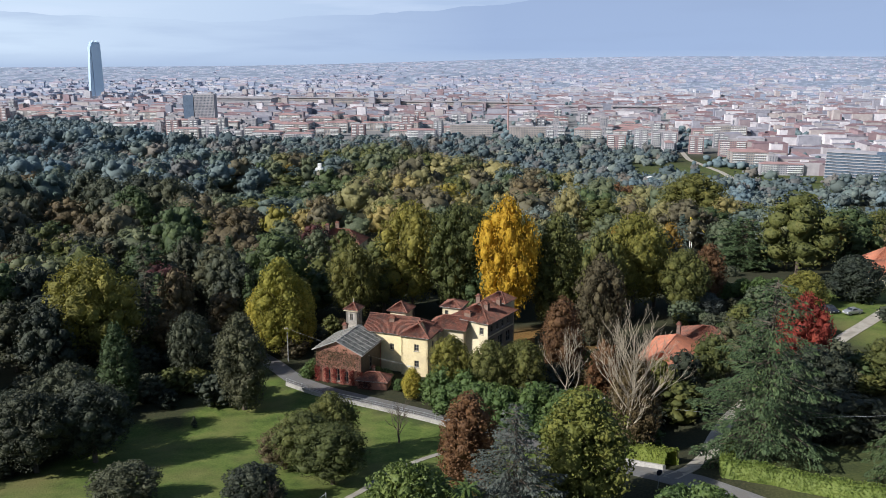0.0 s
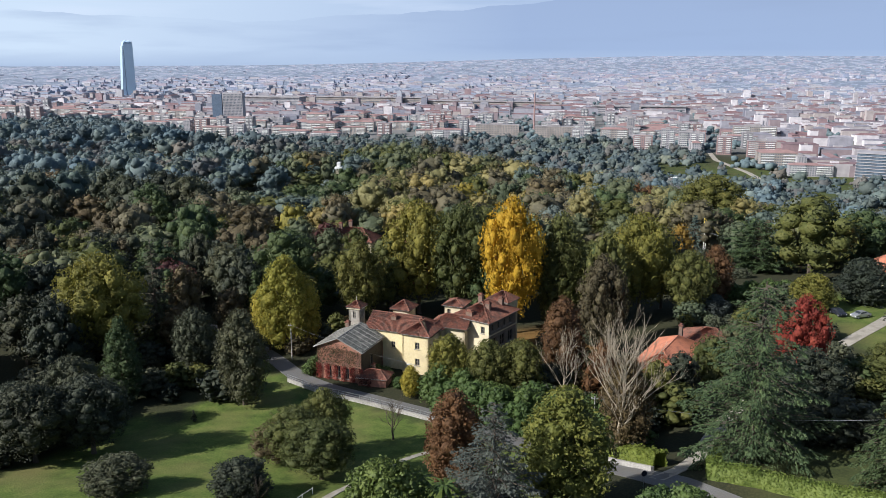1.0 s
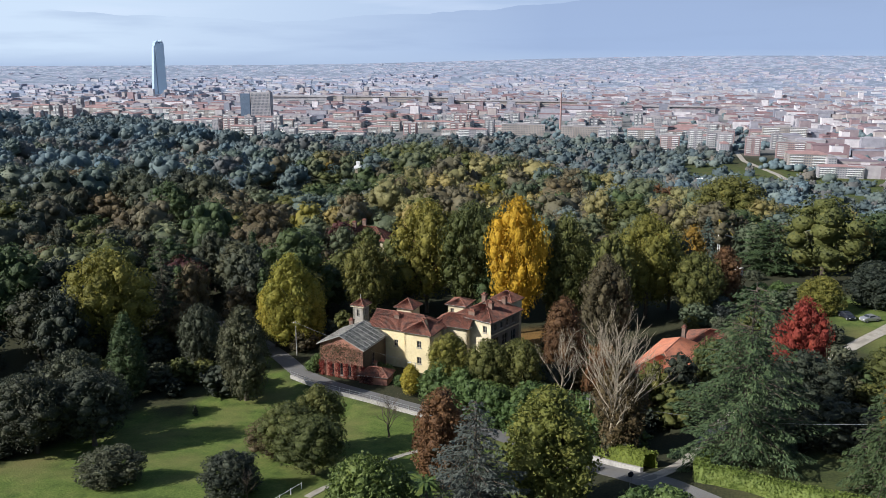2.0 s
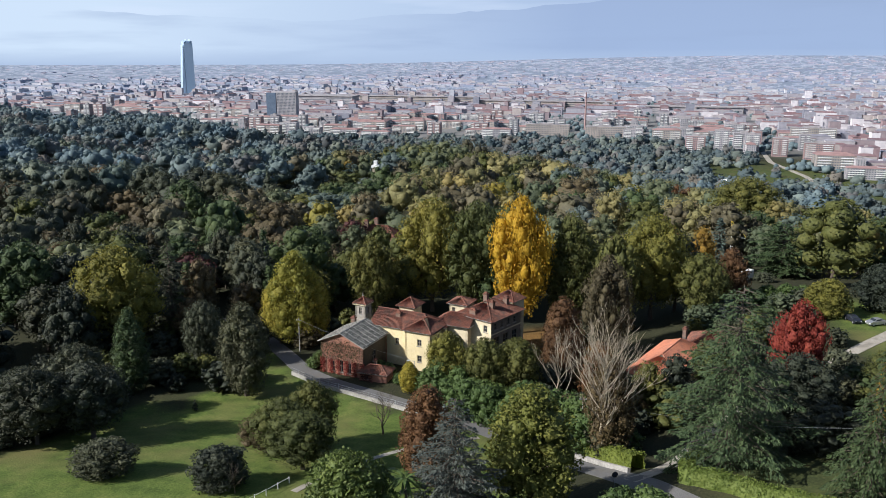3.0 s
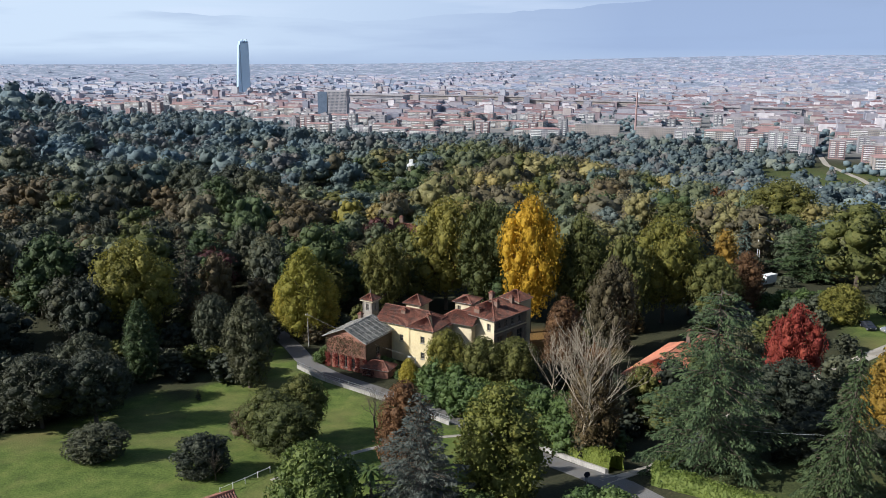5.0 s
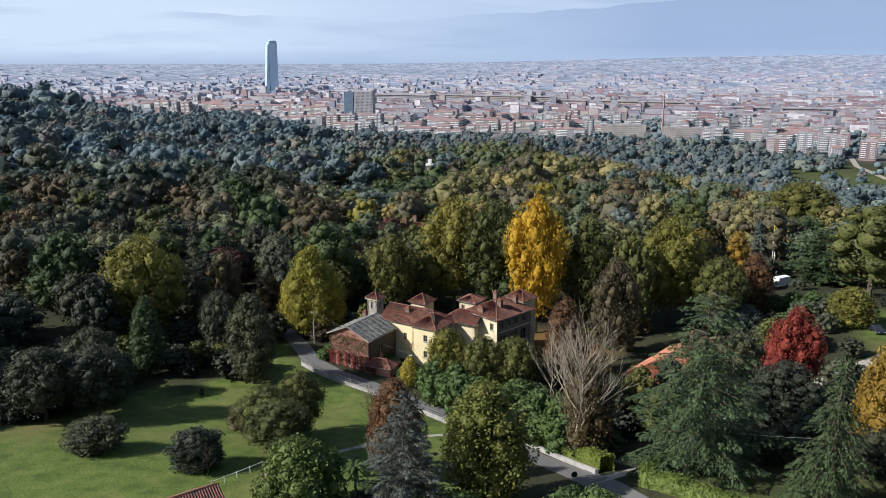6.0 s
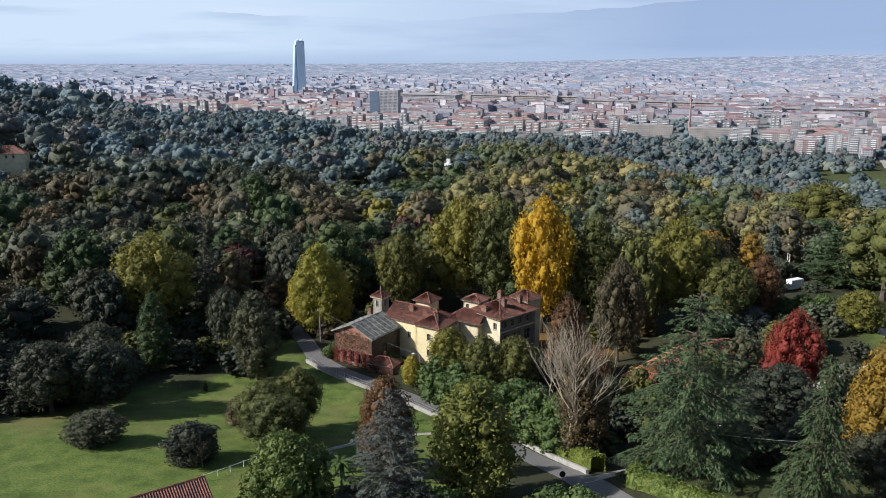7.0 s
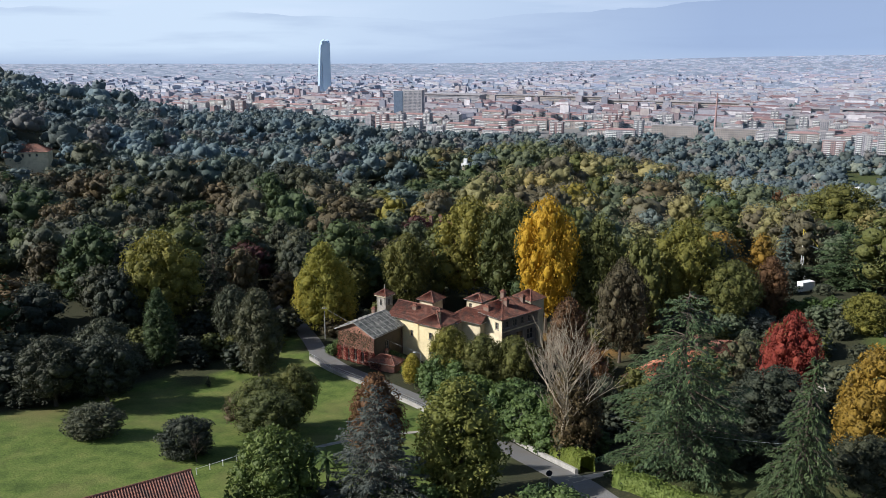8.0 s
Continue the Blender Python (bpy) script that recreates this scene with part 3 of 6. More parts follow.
def ground_sheet():
    radii = [3.0 * k for k in range(1, 84)]
    while radii[-1] < 5330:
        radii.append(radii[-1] * 1.025)
    turns = 256
    verts, faces = [(0, 0, land(0, 0))], []
    for r in radii:
        for k in range(turns):
            x, y = r * math.sin(k * math.tau / turns), r * math.cos(k * math.tau / turns)
            verts.append((x, y, land(x, y)))
    for k in range(turns):
        faces.append((0, 1 + (k + 1) % turns, 1 + k))
    for i in range(len(radii) - 1):
        for k in range(turns):
            a, b = 1 + i * turns + k, 1 + i * turns + (k + 1) % turns
            faces.append((a, b, b + turns, a + turns))
    m, p, link = blank("ground_cover")
    fine, mid, large = (place(m, "ShaderNodeTexNoise", s, 5) for s in (3.0, 0.35, 0.06))
    grass = ramp(m, [(0.25, (0.052, 0.082, 0.019)), (0.5, (0.094, 0.134, 0.031)), (0.78, (0.150, 0.172, 0.050))])
    link(mid.outputs["Fac"], grass.inputs[0])
    blades = ramp(m, [(0.3, (0.72, 0.74, 0.7)), (0.7, (1.25, 1.2, 1.15))])
    link(fine.outputs["Fac"], blades.inputs[0])
    grassy = mix(m, "MULTIPLY", 1.0, grass.outputs[0], blades.outputs[0])
    dry = ramp(m, [(0.5, (0, 0, 0)), (0.72, (1, 1, 1))])
    link(large.outputs["Fac"], dry.inputs[0])
    grassy = mix(m, "MIX", dry.outputs[0], grassy, (0.16, 0.145, 0.055))
    litter = ramp(m, [(0.3, (0.022, 0.026, 0.014)), (0.6, (0.042, 0.042, 0.022)), (0.8, (0.075, 0.058, 0.030))])
    link(fine.outputs["Fac"], litter.inputs[0])
    # Far town ground: pale blue tones with haze put into the colour.
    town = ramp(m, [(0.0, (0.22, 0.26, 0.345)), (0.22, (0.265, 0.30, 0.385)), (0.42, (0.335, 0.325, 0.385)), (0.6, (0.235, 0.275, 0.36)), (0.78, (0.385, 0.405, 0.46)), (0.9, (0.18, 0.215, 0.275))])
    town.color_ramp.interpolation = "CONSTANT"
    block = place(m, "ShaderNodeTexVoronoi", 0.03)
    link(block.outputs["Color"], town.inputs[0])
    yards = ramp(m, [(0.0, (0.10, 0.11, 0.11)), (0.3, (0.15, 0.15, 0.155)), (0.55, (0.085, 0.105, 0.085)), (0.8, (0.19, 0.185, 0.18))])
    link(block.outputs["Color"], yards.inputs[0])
    haze_at = m.node_tree.nodes.new("ShaderNodeAttribute")
    haze_at.attribute_name = "outskirts"
    lawn_at, town_at = m.node_tree.nodes.new("ShaderNodeAttribute"), m.node_tree.nodes.new("ShaderNodeAttribute")
    lawn_at.attribute_name, town_at.attribute_name = "lawn", "town"
    fallen = ramp(m, [(0.35, (0.10, 0.055, 0.018)), (0.65, (0.23, 0.135, 0.045))])
    link(fine.outputs["Fac"], fallen.inputs[0])
    drop_at = m.node_tree.nodes.new("ShaderNodeAttribute")
    drop_at.attribute_name = "fallen"
    floor_colour = mix(m, "MIX", drop_at.outputs["Fac"], litter.outputs[0], fallen.outputs[0])
    colour = mix(m, "MIX", lawn_at.outputs["Fac"], floor_colour, grassy)
    colour = mix(m, "MIX", town_at.outputs["Fac"], colour, mix(m, "MIX", haze_at.outputs["Fac"], yards.outputs[0], town.outputs[0]))
    link(colour, p.inputs["Base Color"])
    p.inputs["Roughness"].default_value = 0.95
    p.inputs["Specular IOR Level"].default_value = 0.15
    relief = node(m, "ShaderNodeBump", Strength=0.7, Distance=0.12)
    link(fine.outputs["Fac"], relief.inputs["Height"])
    link(relief.outputs[0], p.inputs["Normal"])
    data = mesh("ground", verts, faces, m)
    data.polygons.foreach_set("use_smooth", [True] * len(faces))
    lawn, town_mask = data.attributes.new("lawn", "FLOAT", "POINT"), data.attributes.new("town", "FLOAT", "POINT")
    lawn.data.foreach_set("value", [lawn_cover(v[0], v[1]) for v in verts])
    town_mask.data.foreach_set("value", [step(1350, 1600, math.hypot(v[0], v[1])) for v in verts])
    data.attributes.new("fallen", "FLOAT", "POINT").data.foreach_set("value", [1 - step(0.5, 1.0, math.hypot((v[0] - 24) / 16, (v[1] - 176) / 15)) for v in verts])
    # Distance mask that blends the yards into the haze-coloured ground.
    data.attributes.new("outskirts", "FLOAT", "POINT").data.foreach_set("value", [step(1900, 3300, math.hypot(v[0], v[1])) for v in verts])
    return tagged(new("ground", data), "rolling ground of lawn, leaf litter and distant town plain", "ground", kind="structure")


ground_sheet()


def ribbon(name, line, width, material, label, category, lift=0.06, thick=0.0, kind="structure"):
    """A strip laid on the ground along a line of (x, y) points; thick: a wall of that height instead."""
    pts = []
    for (x0, y0), (x1, y1) in zip(line, line[1:]):
        n = max(1, int(math.hypot(x1 - x0, y1 - y0) / 1.5))
        pts += [Vector((x0 + (x1 - x0) * k / n, y0 + (y1 - y0) * k / n)) for k in range(n)]
    pts.append(Vector(line[-1]))
    for _ in range(3):
        pts = [pts[0]] + [(a + 2 * b + c) / 4 for a, b, c in zip(pts, pts[1:], pts[2:])] + [pts[-1]]
    verts, faces = [], []
    for i, p in enumerate(pts):
        way = (pts[min(i + 1, len(pts) - 1)] - pts[max(i - 1, 0)]).normalized()
        side = Vector((-way.y, way.x)) * width / 2
        for q in (p - side, p + side):
            base = land(q.x, q.y)
            level = land(p.x, p.y)
            verts.append((q.x, q.y, (level if thick else base) + lift + thick))
            verts.append((q.x, q.y, base - 0.5))
    for i in range(len(pts) - 1):
        a, b = 4 * i, 4 * i + 4
        faces += [(a, b, b + 2, a + 2), (a + 1, b + 1, b, a), (a + 2, b + 2, b + 3, a + 3)]
    faces += [(0, 2, 3, 1), (4 * len(pts) - 4, 4 * len(pts) - 3, 4 * len(pts) - 1, 4 * len(pts) - 2)]
    return tagged(new(name, mesh(name, verts, faces, material)), label, category, kind=kind)


ROAD = [(-60, 186), (-44, 171), (-36, 161), (-30, 152.5), (-23, 147), (-12, 141), (-2, 135), (8, 127.5), (18, 117.5), (25.2, 109.2), (28.4, 104), (30.6, 98), (33.3, 93), (36.6, 89.5), (42, 84), (50, 77), (64, 64)]
ribbon("road", ROAD, 4.0, ASPHALT, "narrow worn grey asphalt lane past the villa", "road")
ribbon("side_road", [(30.6, 97.5), (34.3, 99.5), (37.5, 105), (41, 112), (44, 118), (49, 126), (60, 138), (76, 150), (90, 162), (100, 172)], 2.8, GRAVEL, "pale gravel drive branching off the lane", "road", 0.07)
ribbon("garden_wall", [(-31.5, 150), (-24.3, 144.6), (-13.2, 138.6), (-3.4, 132.6), (5, 126.2)], 0.4, STONE, "low grey stone wall along the lane", "wall", 0, 0.75)
ribbon("lane_wall", [(17.8, 121.4), (20.2, 119.0), (27.0, 111.0), (30.2, 105.5), (31.1, 102.0)], 0.45, STONE, "low cream wall between lane and hedge", "wall", 0, 0.75)
ribbon("garden_path", [(-14, 92), (-11.5, 97), (-8, 107), (-3, 114), (3, 119), (9, 122)], 1.1, GRAVEL, "thin pale gravel path across the lawn", "path", 0.06)
PARK_PATH = [(420, 1420), (396, 1290), (401, 1150), (392, 1005), (352, 840), (332, 765), (341, 715), (372, 659), (430, 600)]
ribbon("park_path", PARK_PATH, 8, GRAVEL, "pale path winding through the riverside park", "path", 0.4)
PARK_SPOTS = [(p[0] + (q[0] - p[0]) * k / 12, p[1] + (q[1] - p[1]) * k / 12) for p, q in zip(PARK_PATH, PARK_PATH[1:]) for k in range(12)]


def backdrop_ring():
    """The far haze above the plain, painted as glowing colour: a pale sky, and a faint mountain chain before it."""
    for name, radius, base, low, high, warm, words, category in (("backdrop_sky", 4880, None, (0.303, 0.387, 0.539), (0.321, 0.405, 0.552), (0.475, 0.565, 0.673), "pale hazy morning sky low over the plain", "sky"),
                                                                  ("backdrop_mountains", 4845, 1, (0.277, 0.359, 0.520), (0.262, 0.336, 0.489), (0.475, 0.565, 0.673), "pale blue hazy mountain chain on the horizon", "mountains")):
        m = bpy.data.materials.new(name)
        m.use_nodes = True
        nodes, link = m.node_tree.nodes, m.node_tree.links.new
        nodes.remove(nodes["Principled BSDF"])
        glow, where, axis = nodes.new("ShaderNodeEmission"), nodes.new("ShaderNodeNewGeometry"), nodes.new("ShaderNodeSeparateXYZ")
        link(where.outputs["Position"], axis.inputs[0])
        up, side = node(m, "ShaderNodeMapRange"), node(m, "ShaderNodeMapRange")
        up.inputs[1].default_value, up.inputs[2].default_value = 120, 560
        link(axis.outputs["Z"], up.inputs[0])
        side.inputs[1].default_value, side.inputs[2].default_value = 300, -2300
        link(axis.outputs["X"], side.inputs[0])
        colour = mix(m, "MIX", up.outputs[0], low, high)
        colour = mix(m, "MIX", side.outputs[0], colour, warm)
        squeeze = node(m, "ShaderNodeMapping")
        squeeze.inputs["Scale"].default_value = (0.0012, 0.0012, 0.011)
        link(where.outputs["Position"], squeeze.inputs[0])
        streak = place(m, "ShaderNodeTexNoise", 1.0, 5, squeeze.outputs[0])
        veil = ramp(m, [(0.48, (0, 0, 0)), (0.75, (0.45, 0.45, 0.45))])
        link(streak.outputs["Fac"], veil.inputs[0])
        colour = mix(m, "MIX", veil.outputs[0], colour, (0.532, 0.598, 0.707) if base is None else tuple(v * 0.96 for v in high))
        # Painted haze band: the lowest part fades to a paler glow.
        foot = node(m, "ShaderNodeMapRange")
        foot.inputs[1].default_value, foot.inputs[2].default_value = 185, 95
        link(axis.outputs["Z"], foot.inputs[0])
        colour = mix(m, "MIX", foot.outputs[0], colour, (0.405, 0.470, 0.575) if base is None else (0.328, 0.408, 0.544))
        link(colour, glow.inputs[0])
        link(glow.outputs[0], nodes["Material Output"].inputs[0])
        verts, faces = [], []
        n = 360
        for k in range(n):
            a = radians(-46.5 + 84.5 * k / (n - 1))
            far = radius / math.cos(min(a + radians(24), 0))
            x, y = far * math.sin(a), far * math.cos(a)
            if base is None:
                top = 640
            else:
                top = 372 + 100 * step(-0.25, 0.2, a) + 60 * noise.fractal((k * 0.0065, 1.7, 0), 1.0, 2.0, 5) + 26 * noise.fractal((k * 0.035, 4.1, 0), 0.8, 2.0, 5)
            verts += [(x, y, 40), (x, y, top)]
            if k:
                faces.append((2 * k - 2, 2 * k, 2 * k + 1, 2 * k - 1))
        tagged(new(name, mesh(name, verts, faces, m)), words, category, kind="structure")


backdrop_ring()


# ---- the city on the plain ----
def tinted(name, stops, rough=0.75):
    """Facades or roofs of a town: every building takes one of several set colours."""
    m, p, link = blank(name)
    geo = m.node_tree.nodes.new("ShaderNodeNewGeometry")
    tone = ramp(m, [(k / len(stops), c) for k, c in enumerate(stops)])
    tone.color_ramp.interpolation = "CONSTANT"
    link(geo.outputs["Random Per Island"], tone.inputs[0])
    dirt = place(m, "ShaderNodeTexNoise", 0.12, 5)
    shade = ramp(m, [(0.3, (0.78, 0.78, 0.79)), (0.7, (1.06, 1.06, 1.05))])
    link(dirt.outputs["Fac"], shade.inputs[0])
    link(mix(m, "MULTIPLY", 1.0, tone.outputs[0], shade.outputs[0]), p.inputs["Base Color"])
    p.inputs["Roughness"].default_value = rough
    return m


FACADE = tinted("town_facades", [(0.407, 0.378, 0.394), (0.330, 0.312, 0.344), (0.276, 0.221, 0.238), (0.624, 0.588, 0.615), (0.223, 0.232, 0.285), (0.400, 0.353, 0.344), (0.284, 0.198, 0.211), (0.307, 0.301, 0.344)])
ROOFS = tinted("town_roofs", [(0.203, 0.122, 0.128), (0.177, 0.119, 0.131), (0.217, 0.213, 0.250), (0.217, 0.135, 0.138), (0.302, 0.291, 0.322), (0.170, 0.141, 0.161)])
WINDOW_DARK = surface("town_glass", (0.07, 0.09, 0.12), (0.12, 0.14, 0.18), grain=0.4, rough=0.3, bump=0)
TOWER_GLASS = surface("blue_tower_glass", (0.455, 0.585, 0.715), (0.524, 0.653, 0.780), (0.483, 0.612, 0.741), grain=0.05, stain=0.01, rough=0.3, metal=0.35, bump=0)
OFFICE_GLASS = surface("dark_office_glass", (0.07, 0.10, 0.14), (0.12, 0.16, 0.21), grain=0.3, rough=0.5, bump=0)
TOWN_ANGLE = radians(-9)


def azimuth(x, y):
    return math.degrees(math.atan2(-x, y))


def near_edge(x, y):
    a = azimuth(x, y)
    return 1600 - 400 * step(8, 24, -a) + 650 * step(16, 27, a)


def block_rows(rng, r0, r1, cell):
    """Plots of the town's slanted street grid between two distances."""
    c, s = math.cos(TOWN_ANGLE), math.sin(TOWN_ANGLE)
    n = int(r1 / cell) + 2
    for i in range(-n, n):
        for j in range(-n, n):
            if r1 < 3400 and (i % 7 == 0 or j % 5 == 0):
                continue
            slack = 0.12 if r1 < 3400 else 0.45
            u, v = (i + rng.uniform(-slack, slack)) * cell, (j + rng.uniform(-slack, slack)) * cell
            x, y = u * c - v * s, u * s + v * c
            r = math.hypot(x, y)
            if r0 <= r < r1 and y > 0 and -37 < azimuth(x, y) < 51:
                yield x, y, r


# Outer and far sets have aerial haze mixed into their colours: paler, bluer.
FAR_HAZE_FACADE = tinted("far_facades", [(0.283, 0.319, 0.415), (0.394, 0.394, 0.464), (0.368, 0.328, 0.384), (0.491, 0.469, 0.527), (0.267, 0.305, 0.406), (0.326, 0.338, 0.415)])
MIDDLE_HAZE_FACADE = tinted("outer_facades", [(0.395, 0.403, 0.451), (0.442, 0.431, 0.461), (0.338, 0.306, 0.348), (0.526, 0.522, 0.564), (0.263, 0.298, 0.376), (0.414, 0.393, 0.414)])
MIDDLE_HAZE_ROOFS = tinted("outer_roofs", [(0.235, 0.197, 0.223), (0.252, 0.210, 0.231), (0.252, 0.273, 0.323), (0.336, 0.353, 0.395)])
FAR_HAZE_ROOFS = tinted("far_roofs", [(0.240, 0.267, 0.357), (0.314, 0.267, 0.321), (0.288, 0.267, 0.335), (0.326, 0.338, 0.415)])


def town_stuff(name, plots, label, facade=None, roofing=None):
    """Distant town: walls as one mesh, roofs as another under one thing."""
    wall_v, wall_f, roof_v, roof_f = [], [], [], []
    for x, y, z, wx, wy, h, roof, turn in plots:
        c, s = math.cos(turn), math.sin(turn)
        foot = [(x + a * wx * c - b * wy * s, y + a * wx * s + b * wy * c) for a, b in ((-0.5, -0.5), (0.5, -0.5), (0.5, 0.5), (-0.5, 0.5))]
        n = len(wall_v)
        wall_v += [(*q, z - 3) for q in foot] + [(*q, z + h) for q in foot]
        wall_f += [(n + k, n + (k + 1) % 4, n + 4 + (k + 1) % 4, n + 4 + k) for k in range(4)]
        n = len(roof_v)
        if roof == 0:
            roof_v += [(*q, z + h + 0.1) for q in foot]
            roof_f.append((n, n + 1, n + 2, n + 3))
            k = 0.25
            top = [(x + (q[0] - x) * k, y + (q[1] - y) * k) for q in foot]
            n = len(wall_v)
            wall_v += [(*q, z + h) for q in top] + [(*q, z + h + 2.6) for q in top]
            wall_f += [(n + a, n + (a + 1) % 4, n + 4 + (a + 1) % 4, n + 4 + a) for a in range(4)] + [(n + 4, n + 5, n + 6, n + 7)]
        else:
            e = [(x + (q[0] - x) * 1.05, y + (q[1] - y) * 1.05) for q in foot]
            half = max(wx - wy, 0) / 2
            roof_v += [(*q, z + h) for q in e] + [(x - half * c, y - half * s, z + h + wy * 0.22), (x + half * c, y + half * s, z + h + wy * 0.22)]
            roof_f += [(n, n + 1, n + 5, n + 4), (n + 1, n + 2, n + 5), (n + 2, n + 3, n + 4, n + 5), (n + 3, n, n + 4)]
    ob = thing(name, Matrix(), label, "town", kind="stuff")
    part("walls", mesh("walls", wall_v, wall_f, facade or FACADE), FACADE, ob)
    part("roofs", mesh("roofs", roof_v, roof_f, roofing or ROOFS), ROOFS, ob)
    return ob


def pane(bm, a, b, z0, z1):
    bm.faces.new([bm.verts.new(p) for p in ((*a, z0), (*b, z0), (*b, z1), (*a, z1))])


def apartment(name, x, y, turn, wx, wy, floors, wall, roof_material, label, group="", hip=False, storey=3.2, balconies=True):
    """A block of flats: body, roof with its stair head, a row of windows for each storey and balcony slabs."""
    z = land(x, y)
    ob = thing(name, pose(x, y, z, 0, 0, turn), label, "building", group)
    h = floors * storey + 1
    part("body", boxed((-wx / 2, wx / 2, -wy / 2, wy / 2, -4, h)), wall, ob)
    if hip:
        half = max(wx - wy, 0.5) / 2
        a, b, t = wx / 2 + 0.6, wy / 2 + 0.6, h + wy * 0.2
        part("roof", mesh("roof", [(-a, -b, h), (a, -b, h), (a, b, h), (-a, b, h), (-half, 0, t), (half, 0, t)], [(0, 1, 5, 4), (1, 2, 5), (2, 3, 4, 5), (3, 0, 4), (3, 2, 1, 0)], roof_material), roof_material, ob)
    else:
        part("roof", boxed((-wx / 2 - 0.3, wx / 2 + 0.3, -wy / 2 - 0.3, wy / 2 + 0.3, h, h + 0.7), (-wx / 5, wx / 8, -wy / 4, wy / 4, h + 0.7, h + 3.4)), roof_material, ob)
    bm = bmesh.new()
    for f in range(floors):
        z0 = f * storey + 1.6
        k = -wx / 2 + 1.4
        while k < wx / 2 - 1.6:
            pane(bm, (k, -wy / 2 - 0.06), (k + 1.7, -wy / 2 - 0.06), z0, z0 + 1.7)
            k += 3.3
        k = -wy / 2 + 1.4
        while k < wy / 2 - 1.6:
            pane(bm, (-wx / 2 - 0.06, k + 1.6), (-wx / 2 - 0.06, k), z0, z0 + 1.7)
            pane(bm, (wx / 2 + 0.06, k), (wx / 2 + 0.06, k + 1.6), z0, z0 + 1.7)
            k += 3.6
    tagged(part("window_grid", bm, WINDOW_DARK, ob), kind="stuff")
    if balconies:
        tagged(part("balcony_relief", boxed(*[s for f in range(1, floors) for s in ((-wx / 2 + 2, -wx * 0.12, -wy / 2 - 1.3, -wy / 2 - 0.06, f * storey + 0.9, f * storey + 1.9), (wx * 0.12, wx / 2 - 2, -wy / 2 - 1.3, -wy / 2 - 0.06, f * storey + 0.9, f * storey + 1.9))]), PAINT, ob), kind="stuff")
    return ob


def flat_wall(name, a, b):
    return surface(name, a, b, grain=0.5, stain=0.06, bump=0.05)


WALL_WHITE, WALL_CREAM = flat_wall("pale_render", (0.341, 0.326, 0.341), (0.394, 0.376, 0.394)), flat_wall("cream_render", (0.328, 0.288, 0.262), (0.374, 0.333, 0.302))
WALL_RED, WALL_GREY = flat_wall("red_brick_cladding", (0.304, 0.199, 0.192), (0.352, 0.237, 0.224)), flat_wall("grey_concrete", (0.275, 0.263, 0.275), (0.341, 0.326, 0.341))
ROOF_RED, ROOF_GREY = flat_wall("town_tile", (0.272, 0.168, 0.160), (0.320, 0.207, 0.192)), flat_wall("town_flat_roof", (0.289, 0.270, 0.275), (0.367, 0.345, 0.354))


